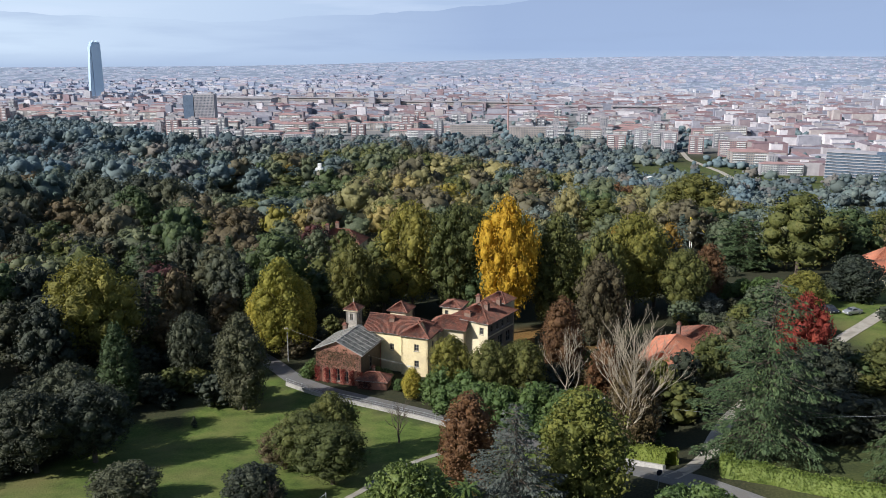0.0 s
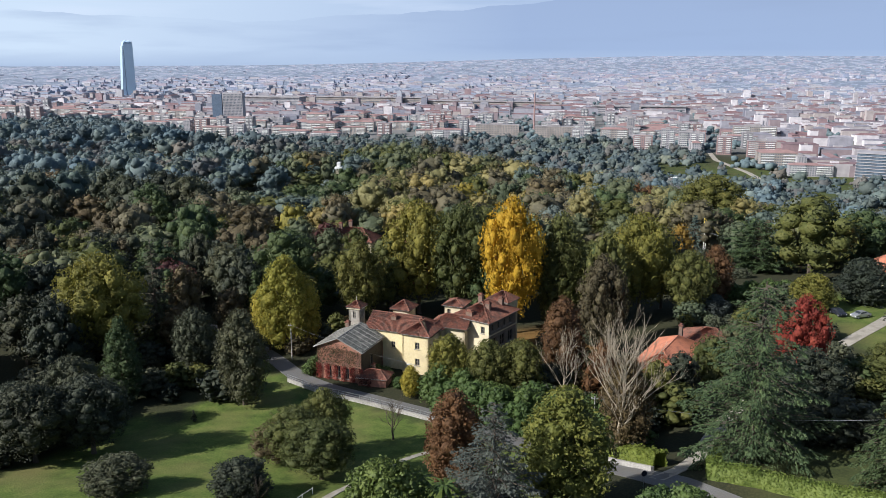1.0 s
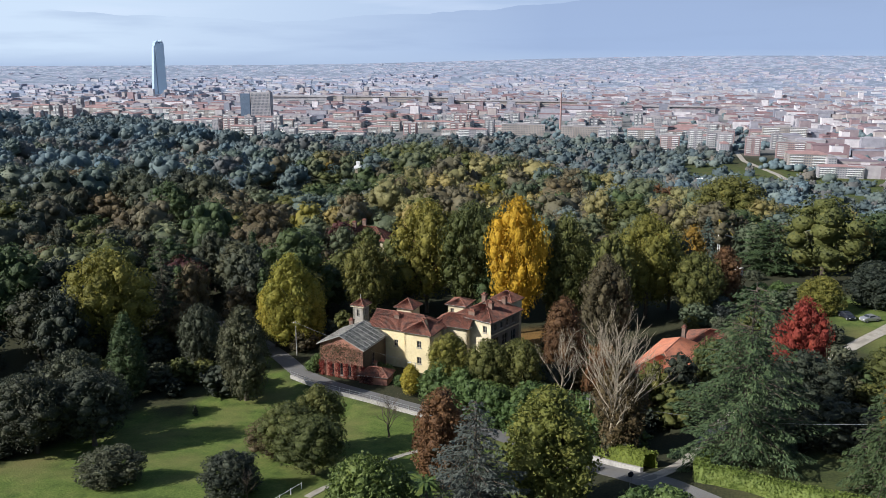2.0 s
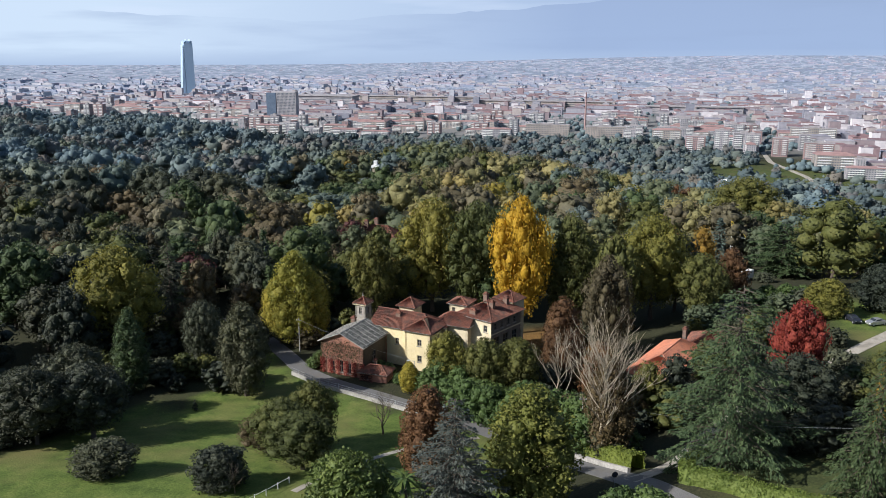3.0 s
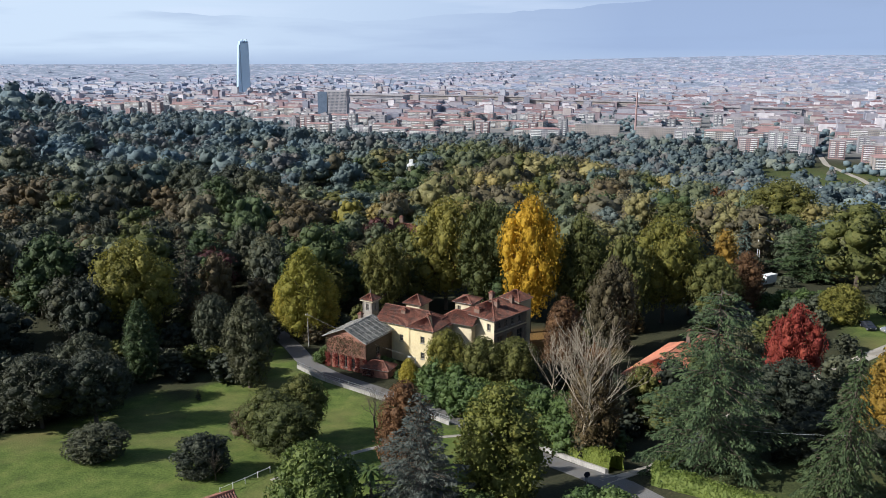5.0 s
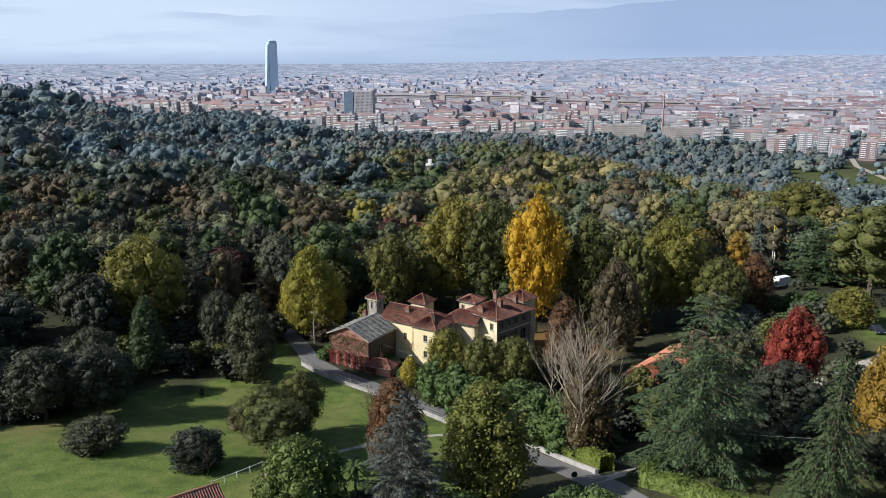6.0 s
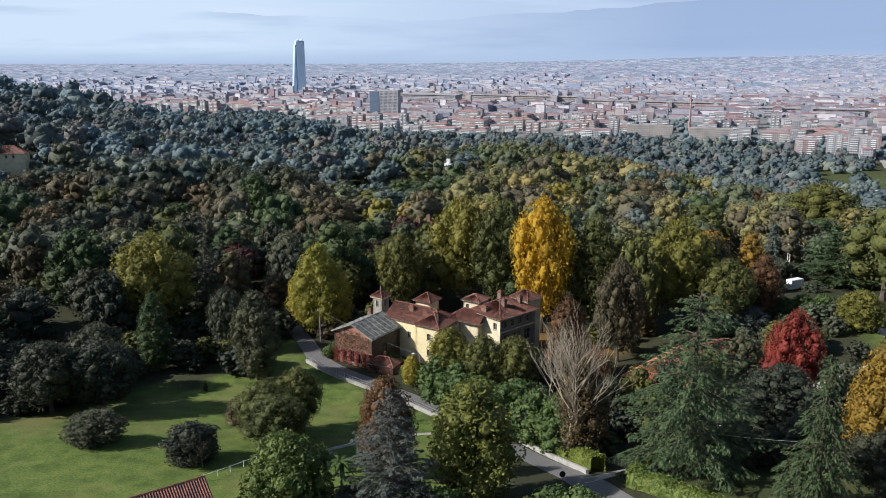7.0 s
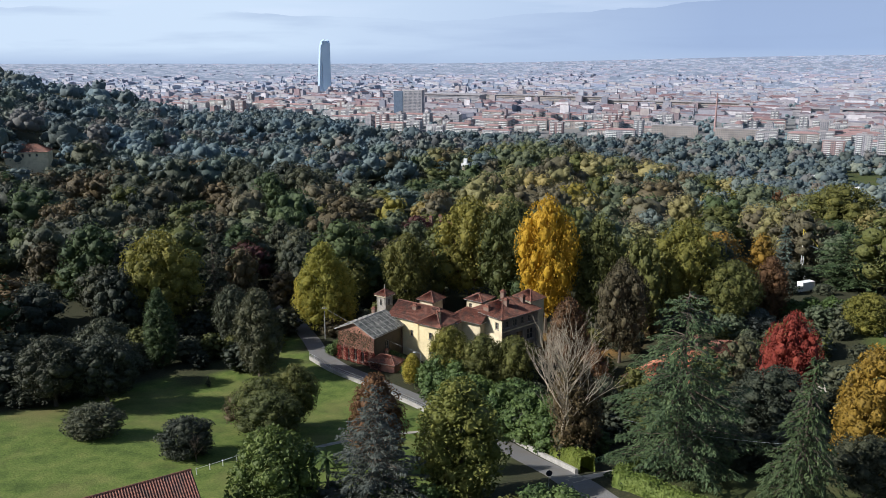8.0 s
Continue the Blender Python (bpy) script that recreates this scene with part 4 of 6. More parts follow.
def build_city():
    rng = random.Random(11)
    turn0 = math.degrees(TOWN_ANGLE)
    masters = []
    for wx, wy, fl, wall, roof, hip, words in ((38, 13, 7, WALL_WHITE, ROOF_GREY, False, "white flat-roofed block of flats with balconies"), (28, 14, 8, WALL_RED, ROOF_GREY, False, "red brick block of flats with white balconies"),
                                               (52, 14, 6, WALL_CREAM, ROOF_RED, True, "long cream apartment house with a tiled hip roof"), (18, 15, 9, WALL_GREY, ROOF_GREY, False, "grey concrete block of flats"),
                                               (30, 13, 4, WALL_CREAM, ROOF_RED, True, "low cream house with a red tiled roof"), (58, 15, 5, WALL_WHITE, ROOF_RED, True, "long white terrace with a red tiled roof")):
        masters.append([wx, wy, fl, wall, roof, hip, words, None])
    rest, middle, far = [], [], []
    count = 0
    for x, y, r in block_rows(rng, 1150, 3300, 33):
        edge = near_edge(x, y)
        if r < edge or land(x, y) > 9 and r < 3000:
            continue
        if rng.random() < 0.18 or noise.noise((x * 0.004, y * 0.004, 3.0)) > 0.36:
            continue
        side = rng.choice((0, 0, 0, 90))
        if r < edge + 420 and count < 190 and -30 < azimuth(x, y) < 34:
            if rng.random() < 0.45:
                continue
            k = rng.choices(range(6), (4, 3, 3, 2, 3, 3))[0]
            wx, wy, fl, wall, roof, hip, words, first = masters[k]
            m = pose(x, y, land(x, y), 0, 0, turn0 + side)
            if first is None:
                masters[k][7] = apartment("apartment_block", x, y, turn0 + side, wx, wy, fl, wall, roof, words, "town front", hip)
            else:
                copy_thing(first, m @ Matrix.Diagonal((1, 1, rng.uniform(0.75, 1.2), 1)))
            count += 1
            continue
        h = rng.choice((8, 10, 12, 14, 17, 20)) * rng.uniform(0.85, 1.15) * (1 if r < 2700 else 0.75) if rng.random() < 0.94 else rng.uniform(22, 34)
        wx, wy = rng.uniform(24, 62), rng.uniform(10, 17)
        if h > 20:
            wx = rng.uniform(15, 24)
        # With distance, more plots take the set with haze in its colours.
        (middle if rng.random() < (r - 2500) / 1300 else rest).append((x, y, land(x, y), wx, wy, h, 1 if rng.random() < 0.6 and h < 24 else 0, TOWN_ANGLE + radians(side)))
    for x, y, r in block_rows(rng, 3300, 4815, 31):
        if rng.random() < (0.36 if r < 4150 else 0.66) + 0.25 * step(4, 14, azimuth(x, y)) or noise.noise((x * 0.003, y * 0.003, 7.0)) > 0.35:
            continue
        k = 1 - 0.62 * (r - 3300) / 1500
        near = r < 4150
        h = (rng.choice((6, 8, 9, 11, 14)) if near else rng.choice((3, 4, 5))) * k
        plot = (x, y, land(x, y), rng.uniform(22, 60) * (0.4 + 0.6 * k), rng.uniform(8, 12) * k, h, rng.random() < 0.5, TOWN_ANGLE + rng.choice((0, 0, 0, math.pi / 2)))
        # Same blend farther out, towards the haziest wall and roof colours.
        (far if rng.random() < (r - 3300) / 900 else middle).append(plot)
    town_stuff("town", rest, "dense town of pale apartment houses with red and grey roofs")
    town_stuff("outer_town", middle, "hazy pale pinkish outer quarters of apartment houses", MIDDLE_HAZE_FACADE, MIDDLE_HAZE_ROOFS)
    town_stuff("far_town", far, "hazy far suburbs of pale houses reaching to the horizon", FAR_HAZE_FACADE, FAR_HAZE_ROOFS)


build_city()


def glass_tower():
    """Tall slender office tower of bluish glass, with a lower pale side slab and a frayed crown."""
    x, y = -1334, 3160
    ob = thing("skyscraper", pose(x, y, land(x, y), 0, 0, 38), "tall slender blue glass skyscraper standing above the town", "skyscraper")
    part("shaft", boxed((-17, 17, -17, 17, -3, 196)), TOWER_GLASS, ob)
    low, high = (-34, -19), (-21, -18)
    slab = [(x, y, z) for z, (xa, xb) in ((-3, low), (188, high)) for x, y in ((xa, -15), (xb, -15), (xb, 15), (xa, 15))]
    part("side_slab", mesh("side_slab", slab, [(3, 2, 1, 0), (4, 5, 6, 7), (0, 1, 5, 4), (1, 2, 6, 5), (2, 3, 7, 6), (3, 0, 4, 7)], TOWER_GLASS), TOWER_GLASS, ob, "pale tapering side slab")
    for k in range(1, 24):
        part("floor_band", boxed((-17.15, 17.15, -17.15, 17.15, k * 8, k * 8 + 0.7)), TOWER_GLASS, ob)
    for k in range(7):
        part("crown_fin", boxed((-16 + 5 * k, -14.5 + 5 * k, -16, 16, 196, 203 + 3 * (k % 3))), TOWER_GLASS, ob)


def slab_pair():
    x, y = -561, 1880
    ob = thing("office_slab", pose(x, y, land(x, y), 0, 0, -6), "pair of tall office slabs, one dark and one pale gridded", "building")
    part("dark_slab", boxed((-38, -14, -9, 9, -3, 72)), surface("dark_slab_glass", (0.07, 0.11, 0.17), (0.10, 0.14, 0.21), grain=0.2, bump=0, rough=0.6), ob, "dark blue slab")
    part("pale_slab", boxed((-12, 36, -9, 9, -3, 76)), WALL_WHITE, ob)
    bm = bmesh.new()
    for k in range(20):
        for j in range(14):
            box(bm, -10.5 + j * 3.3, -8.5 + j * 3.3, -9.15, -8.9, 4 + k * 3.5, 6.2 + k * 3.5)
    tagged(part("window_grid", bm, WINDOW_DARK, ob), kind="stuff")


def long_works():
    """Very long pale factory hall with a glass canopy, and others beside it."""
    for x, y, length, deep, high, turn, wall, words in ((-430, 2640, 560, 34, 26, -9, WALL_CREAM, "very long cream factory building of several storeys"), (60, 2480, 420, 30, 22, -9, WALL_CREAM, "very long cream factory building of several storeys"),
                                                         (-640, 2560, 230, 60, 30, -9, WALL_WHITE, "long hall with a pale green canopy roof"), (480, 2330, 260, 40, 18, -6, WALL_WHITE, "long low white hall")):
        ob = thing("factory_hall", pose(x, y, land(x, y), 0, 0, turn), words, "building")
        part("body", boxed((-length / 2, length / 2, -deep / 2, deep / 2, -3, high)), wall, ob)
        part("roof", boxed((-length / 2 - 3, length / 2 + 3, -deep / 2 - 3, deep / 2 + 3, high, high + 2)), ROOF_GREY, ob)
        for k in range(int(high / 5) - 1):
            part("window_band", boxed((-length / 2 + 4, length / 2 - 4, -deep / 2 - 0.2, -deep / 2 + 0.1, 3.4 + 5 * k, 4.8 + 5 * k)), WINDOW_DARK, ob)


def striped_office():
    """Modern curved-front office block: glazed storeys between white floor bands."""
    for x, y, wx, wy, fl, turn, glass, words in ((600, 975, 76, 40, 8, -30, OFFICE_GLASS, "large modern office block with blue glass bands"), (565, 1090, 74, 36, 9, -30, OFFICE_GLASS, "white banded modern office block")):
        ob = thing("office_block", pose(x, y, land(x, y), 0, 0, turn), words, "building")
        part("core", boxed((-wx / 2, wx / 2, -wy / 2, wy / 2, -6, fl * 4)), glass, ob)
        for k in range(fl + 1):
            inset = 0 if k < fl - 2 else 5 * (k - fl + 3)
            part("floor_band", boxed((-wx / 2 - 1, wx / 2 + 1 - inset, -wy / 2 - 1, wy / 2 + 1, k * 4 - 0.35, k * 4 + 0.55)), WALL_WHITE, ob)


def named_blocks():
    """The few buildings of the town's edge that stand out by size or colour."""
    rows = ((300, 1390, 32, 14, 9, WALL_RED, "red brick tower block with white balconies"), (352, 1430, 24, 16, 11, WALL_WHITE, "white tower block with balconies"),
            (395, 1400, 24, 15, 10, WALL_WHITE, "white tower block with balconies"), (432, 1370, 24, 14, 9, WALL_RED, "red brick tower block with white balconies"),
            (480, 1330, 44, 14, 8, WALL_RED, "long red brick block of flats with white balconies"), (560, 1600, 80, 16, 8, WALL_CREAM, "long cream office slab"))
    for x, y, wx, wy, fl, wall, words in rows:
        apartment("apartment_block", x, y, -14, wx, wy, fl, wall, ROOF_GREY, words, "riverside flats")
    for x, y, wx in ((60, 1690, 90), (175, 1650, 80), (-330, 1820, 70), (-455, 1850, 60)):
        apartment("apartment_block", x, y, -6, wx, 18, 5, WALL_CREAM if x > 0 else WALL_WHITE, ROOF_GREY, "long pale many-windowed palace by the river", "riverside flats", balconies=False, storey=4)
    ob = thing("brick_chimney", pose(137, 1700, land(137, 1700)), "very tall thin brown brick chimney by the river", "chimney")
    bm = bmesh.new()
    tube(bm, (0, 0, -2), (0, 0, 86), 2.6, 1.4, 10)
    part("shaft", bm, WALL_RED, ob)
    part("base", boxed((-6, 6, -6, 6, -2, 9)), WALL_CREAM, ob)
    ob = thing("tennis_dome", pose(262, 1003, land(262, 1003)), "white air-supported sports dome with a pale tent beside it", "dome")
    v, f = BALL_2
    part("dome", mesh("dome", [tuple(p * [15, 15, 13]) for p in v], f, PAINT), PAINT, ob)
    a = [(-14, 0), (-9, 6), (0, 8.5), (9, 6), (14, 0)]
    part("tent", mesh("tent", [(14 + s * 34, x * 1.0 - 4, z) for s in (0, 1) for x, z in a], [(k, k + 1, k + 6, k + 5) for k in range(4)] + [(4, 3, 2, 1, 0), (5, 6, 7, 8, 9)], PAINT), PAINT, ob)
    ob = thing("white_pavilion", pose(238, 1140, land(238, 1140), 0, 0, -14), "small white flat-roofed pavilion among park trees", "building")
    part("body", boxed((-8, 8, -5, 5, -2, 6)), PAINT, ob)
    part("roof", boxed((-13, 13, -7, 7, 6, 7.2)), PAINT, ob)


glass_tower()
slab_pair()
long_works()
striped_office()
named_blocks()


# ---- roofs and walls of the old houses ----
def tiled(bm, a, b, c, d, pitch=0.30, lift=0.09):
    """A slope of round tiles laid in courses. a, b: ends of the eave; d, c: ends of the ridge above them."""
    a, b, c, d = (Vector(p) for p in (a, b, c, d))
    n = max(2, int((b - a).length / pitch))
    up = (b - a).cross(d - a).normalized()
    if up.z < 0:
        up = -up
    rise = max((d - a).length, (c - b).length)
    courses = max(2, int(rise / 0.55))
    for i in range(n):
        s0, s1 = i / n, (i + 1) / n
        sm = (s0 + s1) / 2
        lo0, lo1, lom = a.lerp(b, s0), a.lerp(b, s1), a.lerp(b, sm)
        hi0, hi1, him = d.lerp(c, s0), d.lerp(c, s1), d.lerp(c, sm)
        for k in range(courses):
            t0, t1 = k / courses, (k + 1) / courses
            if (lo0.lerp(hi0, t1) - lo1.lerp(hi1, t1)).length < 0.03:
                continue
            p = [lo0.lerp(hi0, t0), lom.lerp(him, t0) + up * (lift + 0.03), lo1.lerp(hi1, t0), lo1.lerp(hi1, t1), lom.lerp(him, t1) + up * lift, lo0.lerp(hi0, t1)]
            v = [bm.verts.new(q) for q in p]
            bm.faces.new((v[0], v[1], v[4], v[5]))
            bm.faces.new((v[1], v[2], v[3], v[4]))


def ridge_row(bm, a, b, r=0.16):
    a, b = Vector(a), Vector(b)
    n = max(1, int((b - a).length / 0.45))
    for k in range(n):
        tube(bm, a.lerp(b, k / n), a.lerp(b, (k + 1.06) / n), r, r * 0.82, 6)


def hip_roof(parent, x0, x1, y0, y1, z, top, hips, material=None, over=0.55, along="x"):
    """A tiled roof over a rectangle: along names the ridge's way; hips: which of its two ends slope too."""
    material = material or TILE
    x0, x1, y0, y1 = x0 - over, x1 + over, y0 - over, y1 + over
    z -= 0.15
    if along == "x":
        mid, half = (y0 + y1) / 2, (y1 - y0) / 2
        r0, r1 = Vector((x0 + half * hips[0], mid, top)), Vector((x1 - half * hips[1], mid, top))
        eaves = [((x0, y0, z), (x1, y0, z), r1, r0), ((x1, y1, z), (x0, y1, z), r0, r1)]
        ends = [((x0, y1, z), (x0, y0, z), r0, r0), ((x1, y0, z), (x1, y1, z), r1, r1)]
    else:
        mid, half = (x0 + x1) / 2, (x1 - x0) / 2
        r0, r1 = Vector((mid, y0 + half * hips[0], top)), Vector((mid, y1 - half * hips[1], top))
        eaves = [((x1, y0, z), (x1, y1, z), r1, r0), ((x0, y1, z), (x0, y0, z), r0, r1)]
        ends = [((x0, y0, z), (x1, y0, z), r0, r0), ((x1, y1, z), (x0, y1, z), r1, r1)]
    slopes = eaves + [e for e, h in zip(ends, hips) if h]
    for e in slopes:
        bm = bmesh.new()
        tiled(bm, *e)
        bmesh.ops.remove_doubles(bm, verts=bm.verts, dist=0.002)
        part("roof_slope", bm, material, parent)
    under = bmesh.new()
    for e in slopes:
        vs = [under.verts.new(Vector(q) - Vector((0, 0, 0.06))) for q in (e[0], e[1], e[2], e[3])]
        under.faces.new(vs if e[2] != e[3] else vs[:3])
    base = [under.verts.new(q) for q in ((x0, y0, z - 0.1), (x1, y0, z - 0.1), (x1, y1, z - 0.1), (x0, y1, z - 0.1))]
    under.faces.new(base[::-1])
    part("roof_boarding", under, WOOD, parent)
    bm = bmesh.new()
    ridge_row(bm, r0, r1)
    for e, h in zip(ends, hips):
        if h:
            ridge_row(bm, e[0], e[2])
            ridge_row(bm, e[1], e[2])
    part("ridge_tiles", bm, material, parent)
    part("eave_board", boxed((x0 + 0.1, x1 - 0.1, y0 + 0.05, y0 + 0.13, z - 0.14, z + 0.02), (x1 - 0.13, x1 - 0.05, y0 + 0.14, y1 - 0.1, z - 0.14, z + 0.02)), PAINT, parent, "pale gutter along the eaves")


def wall(parent, a, b, z0, z1, openings, material, thick=0.45, name="wall"):
    """A wall from a to b (outer face to the right of the way) with real openings (centre, sill, width, height)."""
    a, b = Vector((*a, 0)), Vector((*b, 0))
    length, way = (b - a).length, (b - a).normalized()
    out = Vector((way.y, -way.x, 0))
    xs, zs = {0.0, length}, {z0, z1}
    for c, s, w, h in openings:
        xs |= {c - w / 2, c + w / 2}
        zs |= {s, s + h}
    xs, zs = sorted(xs), sorted(zs)
    frame_m = Matrix((way, out, (0, 0, 1))).transposed().to_4x4()
    frame_m.translation = a
    bm = bmesh.new()
    for x0, x1 in zip(xs, xs[1:]):
        for s0, s1 in zip(zs, zs[1:]):
            cx, cz = (x0 + x1) / 2, (s0 + s1) / 2
            if not any(abs(cx - c) < w / 2 and s < cz < s + h for c, s, w, h in openings):
                box(bm, x0, x1, -thick, 0, s0, s1)
    bmesh.ops.remove_doubles(bm, verts=bm.verts, dist=0.001)
    bm.transform(frame_m)
    bmesh.ops.recalc_face_normals(bm, faces=bm.faces)
    part(name, bm, material, parent)
    for c, s, w, h in openings:
        win = boxed((c - w / 2, c - w / 2 + 0.09, -0.26, -0.16, s, s + h), (c + w / 2 - 0.09, c + w / 2, -0.26, -0.16, s, s + h), (c - w / 2 + 0.09, c + w / 2 - 0.09, -0.26, -0.16, s, s + 0.09),
                    (c - w / 2 + 0.09, c + w / 2 - 0.09, -0.26, -0.16, s + h - 0.09, s + h), (c - 0.05, c + 0.05, -0.25, -0.17, s + 0.09, s + h - 0.09), (c - w / 2 + 0.09, c + w / 2 - 0.09, -0.245, -0.175, s + h * 0.5 - 0.04, s + h * 0.5 + 0.04))
        win.transform(frame_m)
        window = part("window", win, SHUTTER, parent, "weathered wooden casement")
        sill = boxed((c - w / 2 - 0.12, c + w / 2 + 0.12, 0.003, 0.14, s - 0.12, s))
        sill.transform(frame_m)
        part("sill", sill, STONE, window)
        glass = boxed((c - w / 2 + 0.09, c + w / 2 - 0.09, -0.22, -0.21, s + 0.09, s + h - 0.09))
        glass.transform(frame_m)
        part("pane", glass, GLASS, window)


def block(parent, x0, x1, y0, y1, z0, z1, material, front=(), right=(), left=(), back=()):
    """Four walls with openings. Each list holds (centre along the wall, sill, width, height)."""
    wall(parent, (x0, y0), (x1, y0), z0, z1, front, material)
    wall(parent, (x1, y0 + 0.0), (x1, y1), z0, z1, right, material)
    wall(parent, (x1, y1), (x0, y1), z0, z1, back, material)
    wall(parent, (x0, y1), (x0, y0), z0, z1, left, material)


def chimney(parent, x, y, z0, z1, wx=0.9, wy=0.7):
    c = part("chimney", boxed((x - wx / 2, x + wx / 2, y - wy / 2, y + wy / 2, z0, z1)), SOOTY_BRICK, parent)
    part("chimney_cap", boxed((x - wx / 2 - 0.12, x + wx / 2 + 0.12, y - wy / 2 - 0.12, y + wy / 2 + 0.12, z1 - 0.22, z1 + 0.02), (x - wx / 3, x + wx / 3, y - wy / 3, y + wy / 3, z1 + 0.02, z1 + 0.3)), TILE, c)


def build_villa():
    turn = math.degrees(math.atan2(-0.336, 0.942))
    villa = thing("villa", pose(-3.1, 154.0, 100, 0, 0, turn), "old ochre-yellow villa with weathered red tiled hip roofs", "house")
    # long wing with its projecting yellow end
    wall(villa, (-14.5, 1.2), (-5.9, 1.2), -1, 8.4, [(2.6, 4.6, 0.9, 1.4), (6.0, 4.6, 0.9, 1.4)], PLASTER)
    wall(villa, (-5.9, 0), (0, 0), -1, 8.7, [(3.4, 5.5, 1.0, 1.45), (3.4, 1.95, 1.0, 1.45)], PLASTER)
    wall(villa, (0, 0), (0, 9), -1, 8.7, [(3.0, 5.5, 1.0, 1.5), (6.2, 5.5, 1.0, 1.5), (3.0, 1.9, 1.0, 1.5)], PLASTER)
    wall(villa, (-5.9, 1.2), (-5.9, 0), -1, 8.7, [], PLASTER)
    wall(villa, (0, 9), (-14.5, 9), -1, 8.4, [], PLASTER)
    wall(villa, (-14.5, 9), (-14.5, 1.2), -1, 8.4, [], PLASTER)
    hip_roof(villa, -14.5, 0, 1.2, 8.8, 8.5, 10.95, (0, 1))
    hip_roof(villa, -5.9, 0.02, 0, 7.0, 8.75, 10.9, (1, 1))
    chimney(villa, -9.3, 3.6, 9.0, 11.0, 1.1, 0.7)
    # pavilion behind the wing
    block(villa, -12.4, -8.6, 9.4, 13.2, -1, 10.4, CREAM)
    hip_roof(villa, -12.4, -8.6, 9.4, 13.2, 10.5, 12.1, (1, 1))
    # low link with a small pediment
    block(villa, -2.2, 5.2, 7.6, 12.6, -1, 8.6, CREAM, front=[(2.0, 5.6, 1.0, 1.5)])
    hip_roof(villa, -2.6, 5.4, 7.2, 12.8, 8.7, 10.6, (1, 0))
    block(villa, -2.4, 0.6, 5.6, 7.5, -1, 8.3, CREAM, front=[(0.9, 6.4, 0.7, 1.3), (2.1, 6.4, 0.7, 1.3)])
    hip_roof(villa, -2.4, 0.6, 5.6, 8.6, 8.4, 9.5, (0, 0), along="y", over=0.35)
    part("pediment", mesh("pediment", [(-2.4, 5.6, 8.3), (0.6, 5.6, 8.3), (-0.9, 5.6, 9.3), (-2.4, 5.75, 8.3), (0.6, 5.75, 8.3), (-0.9, 5.75, 9.3)], [(0, 1, 2), (5, 4, 3), (1, 4, 5, 2), (0, 2, 5, 3)], CREAM), CREAM, villa)
    # raised box room
    block(villa, -1.0, 3.0, 11.6, 16.0, -1, 11.9, CREAM, front=[(1.0, 9.9, 0.8, 1.1)])
    hip_roof(villa, -1.0, 3.0, 11.6, 16.0, 12.0, 13.0, (1, 1), over=0.5)
    # turret
    block(villa, -20.1, -17.5, 3.4, 6.0, -1, 11.3, GREY_PLASTER, front=[(1.3, 9.2, 0.7, 1.5)], right=[(1.3, 9.2, 0.7, 1.5)])
    part("cornice", boxed((-20.5, -17.1, 3.0, 6.4, 11.3, 11.55)), CREAM, villa)
    hip_roof(villa, -20.1, -17.5, 3.4, 6.0, 11.75, 12.85, (1, 1), over=0.45)
    bm = bmesh.new()
    tube(bm, (-18.8, 4.7, 12.7), (-18.8, 4.7, 13.9), 0.14, 0.04, 6)
    part("finial", bm, STONE, villa)
    # main house, turned a little from the wing
    main_turn = -14.5
    c, s = math.cos(radians(main_turn)), math.sin(radians(main_turn))
    house = thing("main_house", villa.matrix_world @ pose(10.3, 8.1, 0, 0, 0, main_turn), "tall cream main house with tiled hip roof and shuttered side", "house")
    side = [(1.6 + 2.3 * k, 8.0, 1.0, 1.4) for k in range(4)] + [(2.1 + 3.3 * k, 3.9, 2.0, 2.4) for k in range(3)] + [(1.8 + 2.5 * k, 0.6, 1.3, 2.3) for k in range(4)]
    deep = 11.2
    wall(house, (-9.0, 0), (0, 0), -1, 10.3, [(7.5, 7.6, 1.0, 1.5)], CREAM)
    # Right side gets the darkened plaster in place of deeper shade.
    wall(house, (0, 0.02), (0, deep), -1, 10.3, side, SHADY_PLASTER)
    wall(house, (0, deep), (-9.0, deep), -1, 10.3, [], CREAM)
    wall(house, (-9.0, deep), (-9.0, 0), -1, 10.3, [], CREAM)
    hip_roof(house, -9.0, 0, 0, deep, 10.4, 12.9, (1, 1), along="y", over=0.6)
    part("string_course", boxed((0.01, 0.14, 0.2, deep - 0.2, 7.1, 7.35)), CREAM, house)
    for y, x, top in ((0.6, -5.2, 11.8), (3.8, -2.6, 13.3), (6.4, -6.2, 13.8), (8.6, -2.4, 13.2)):
        chimney(house, x, y, 10.3, top, 1.6 if y < 1 else 1.0, 0.8)
    part("end_wing_wall", boxed((-7.4, -2.4, deep + 0.1, deep + 4.4, -1, 11.4)), CREAM, house)
    hip_roof(house, -7.4, -2.4, deep + 0.1, deep + 4.4, 11.5, 13.1, (1, 1), over=0.4)

    # shed with a grey sheet roof
    shed = thing("orangery", villa.matrix_world @ pose(0, 0, 0), "brick outbuilding with grey sheet roof, vine on its gable", "outbuilding")
    x0, x1, y0, y1, e, t = -20.9, -10.9, -8.9, 1.0, 7.1, 9.2
    xm = (x0 + x1) / 2
    wall(shed, (x0, y0), (x1, y0), -1, e, [(2.6, 0.6, 1.0, 2.2), (4.65, 0.6, 1.2, 2.6), (6.7, 0.6, 1.0, 2.2)], BRICK)
    # Dark wood instead of brick here also stands in for the wall's shade.
    wall(shed, (x1, y0 + 0.02), (x1, y1), -1, e, [(4.5, 2.5, 1.4, 2.2)], WOOD)
    wall(shed, (x1, y1), (x0, y1), -1, e, [], BRICK)
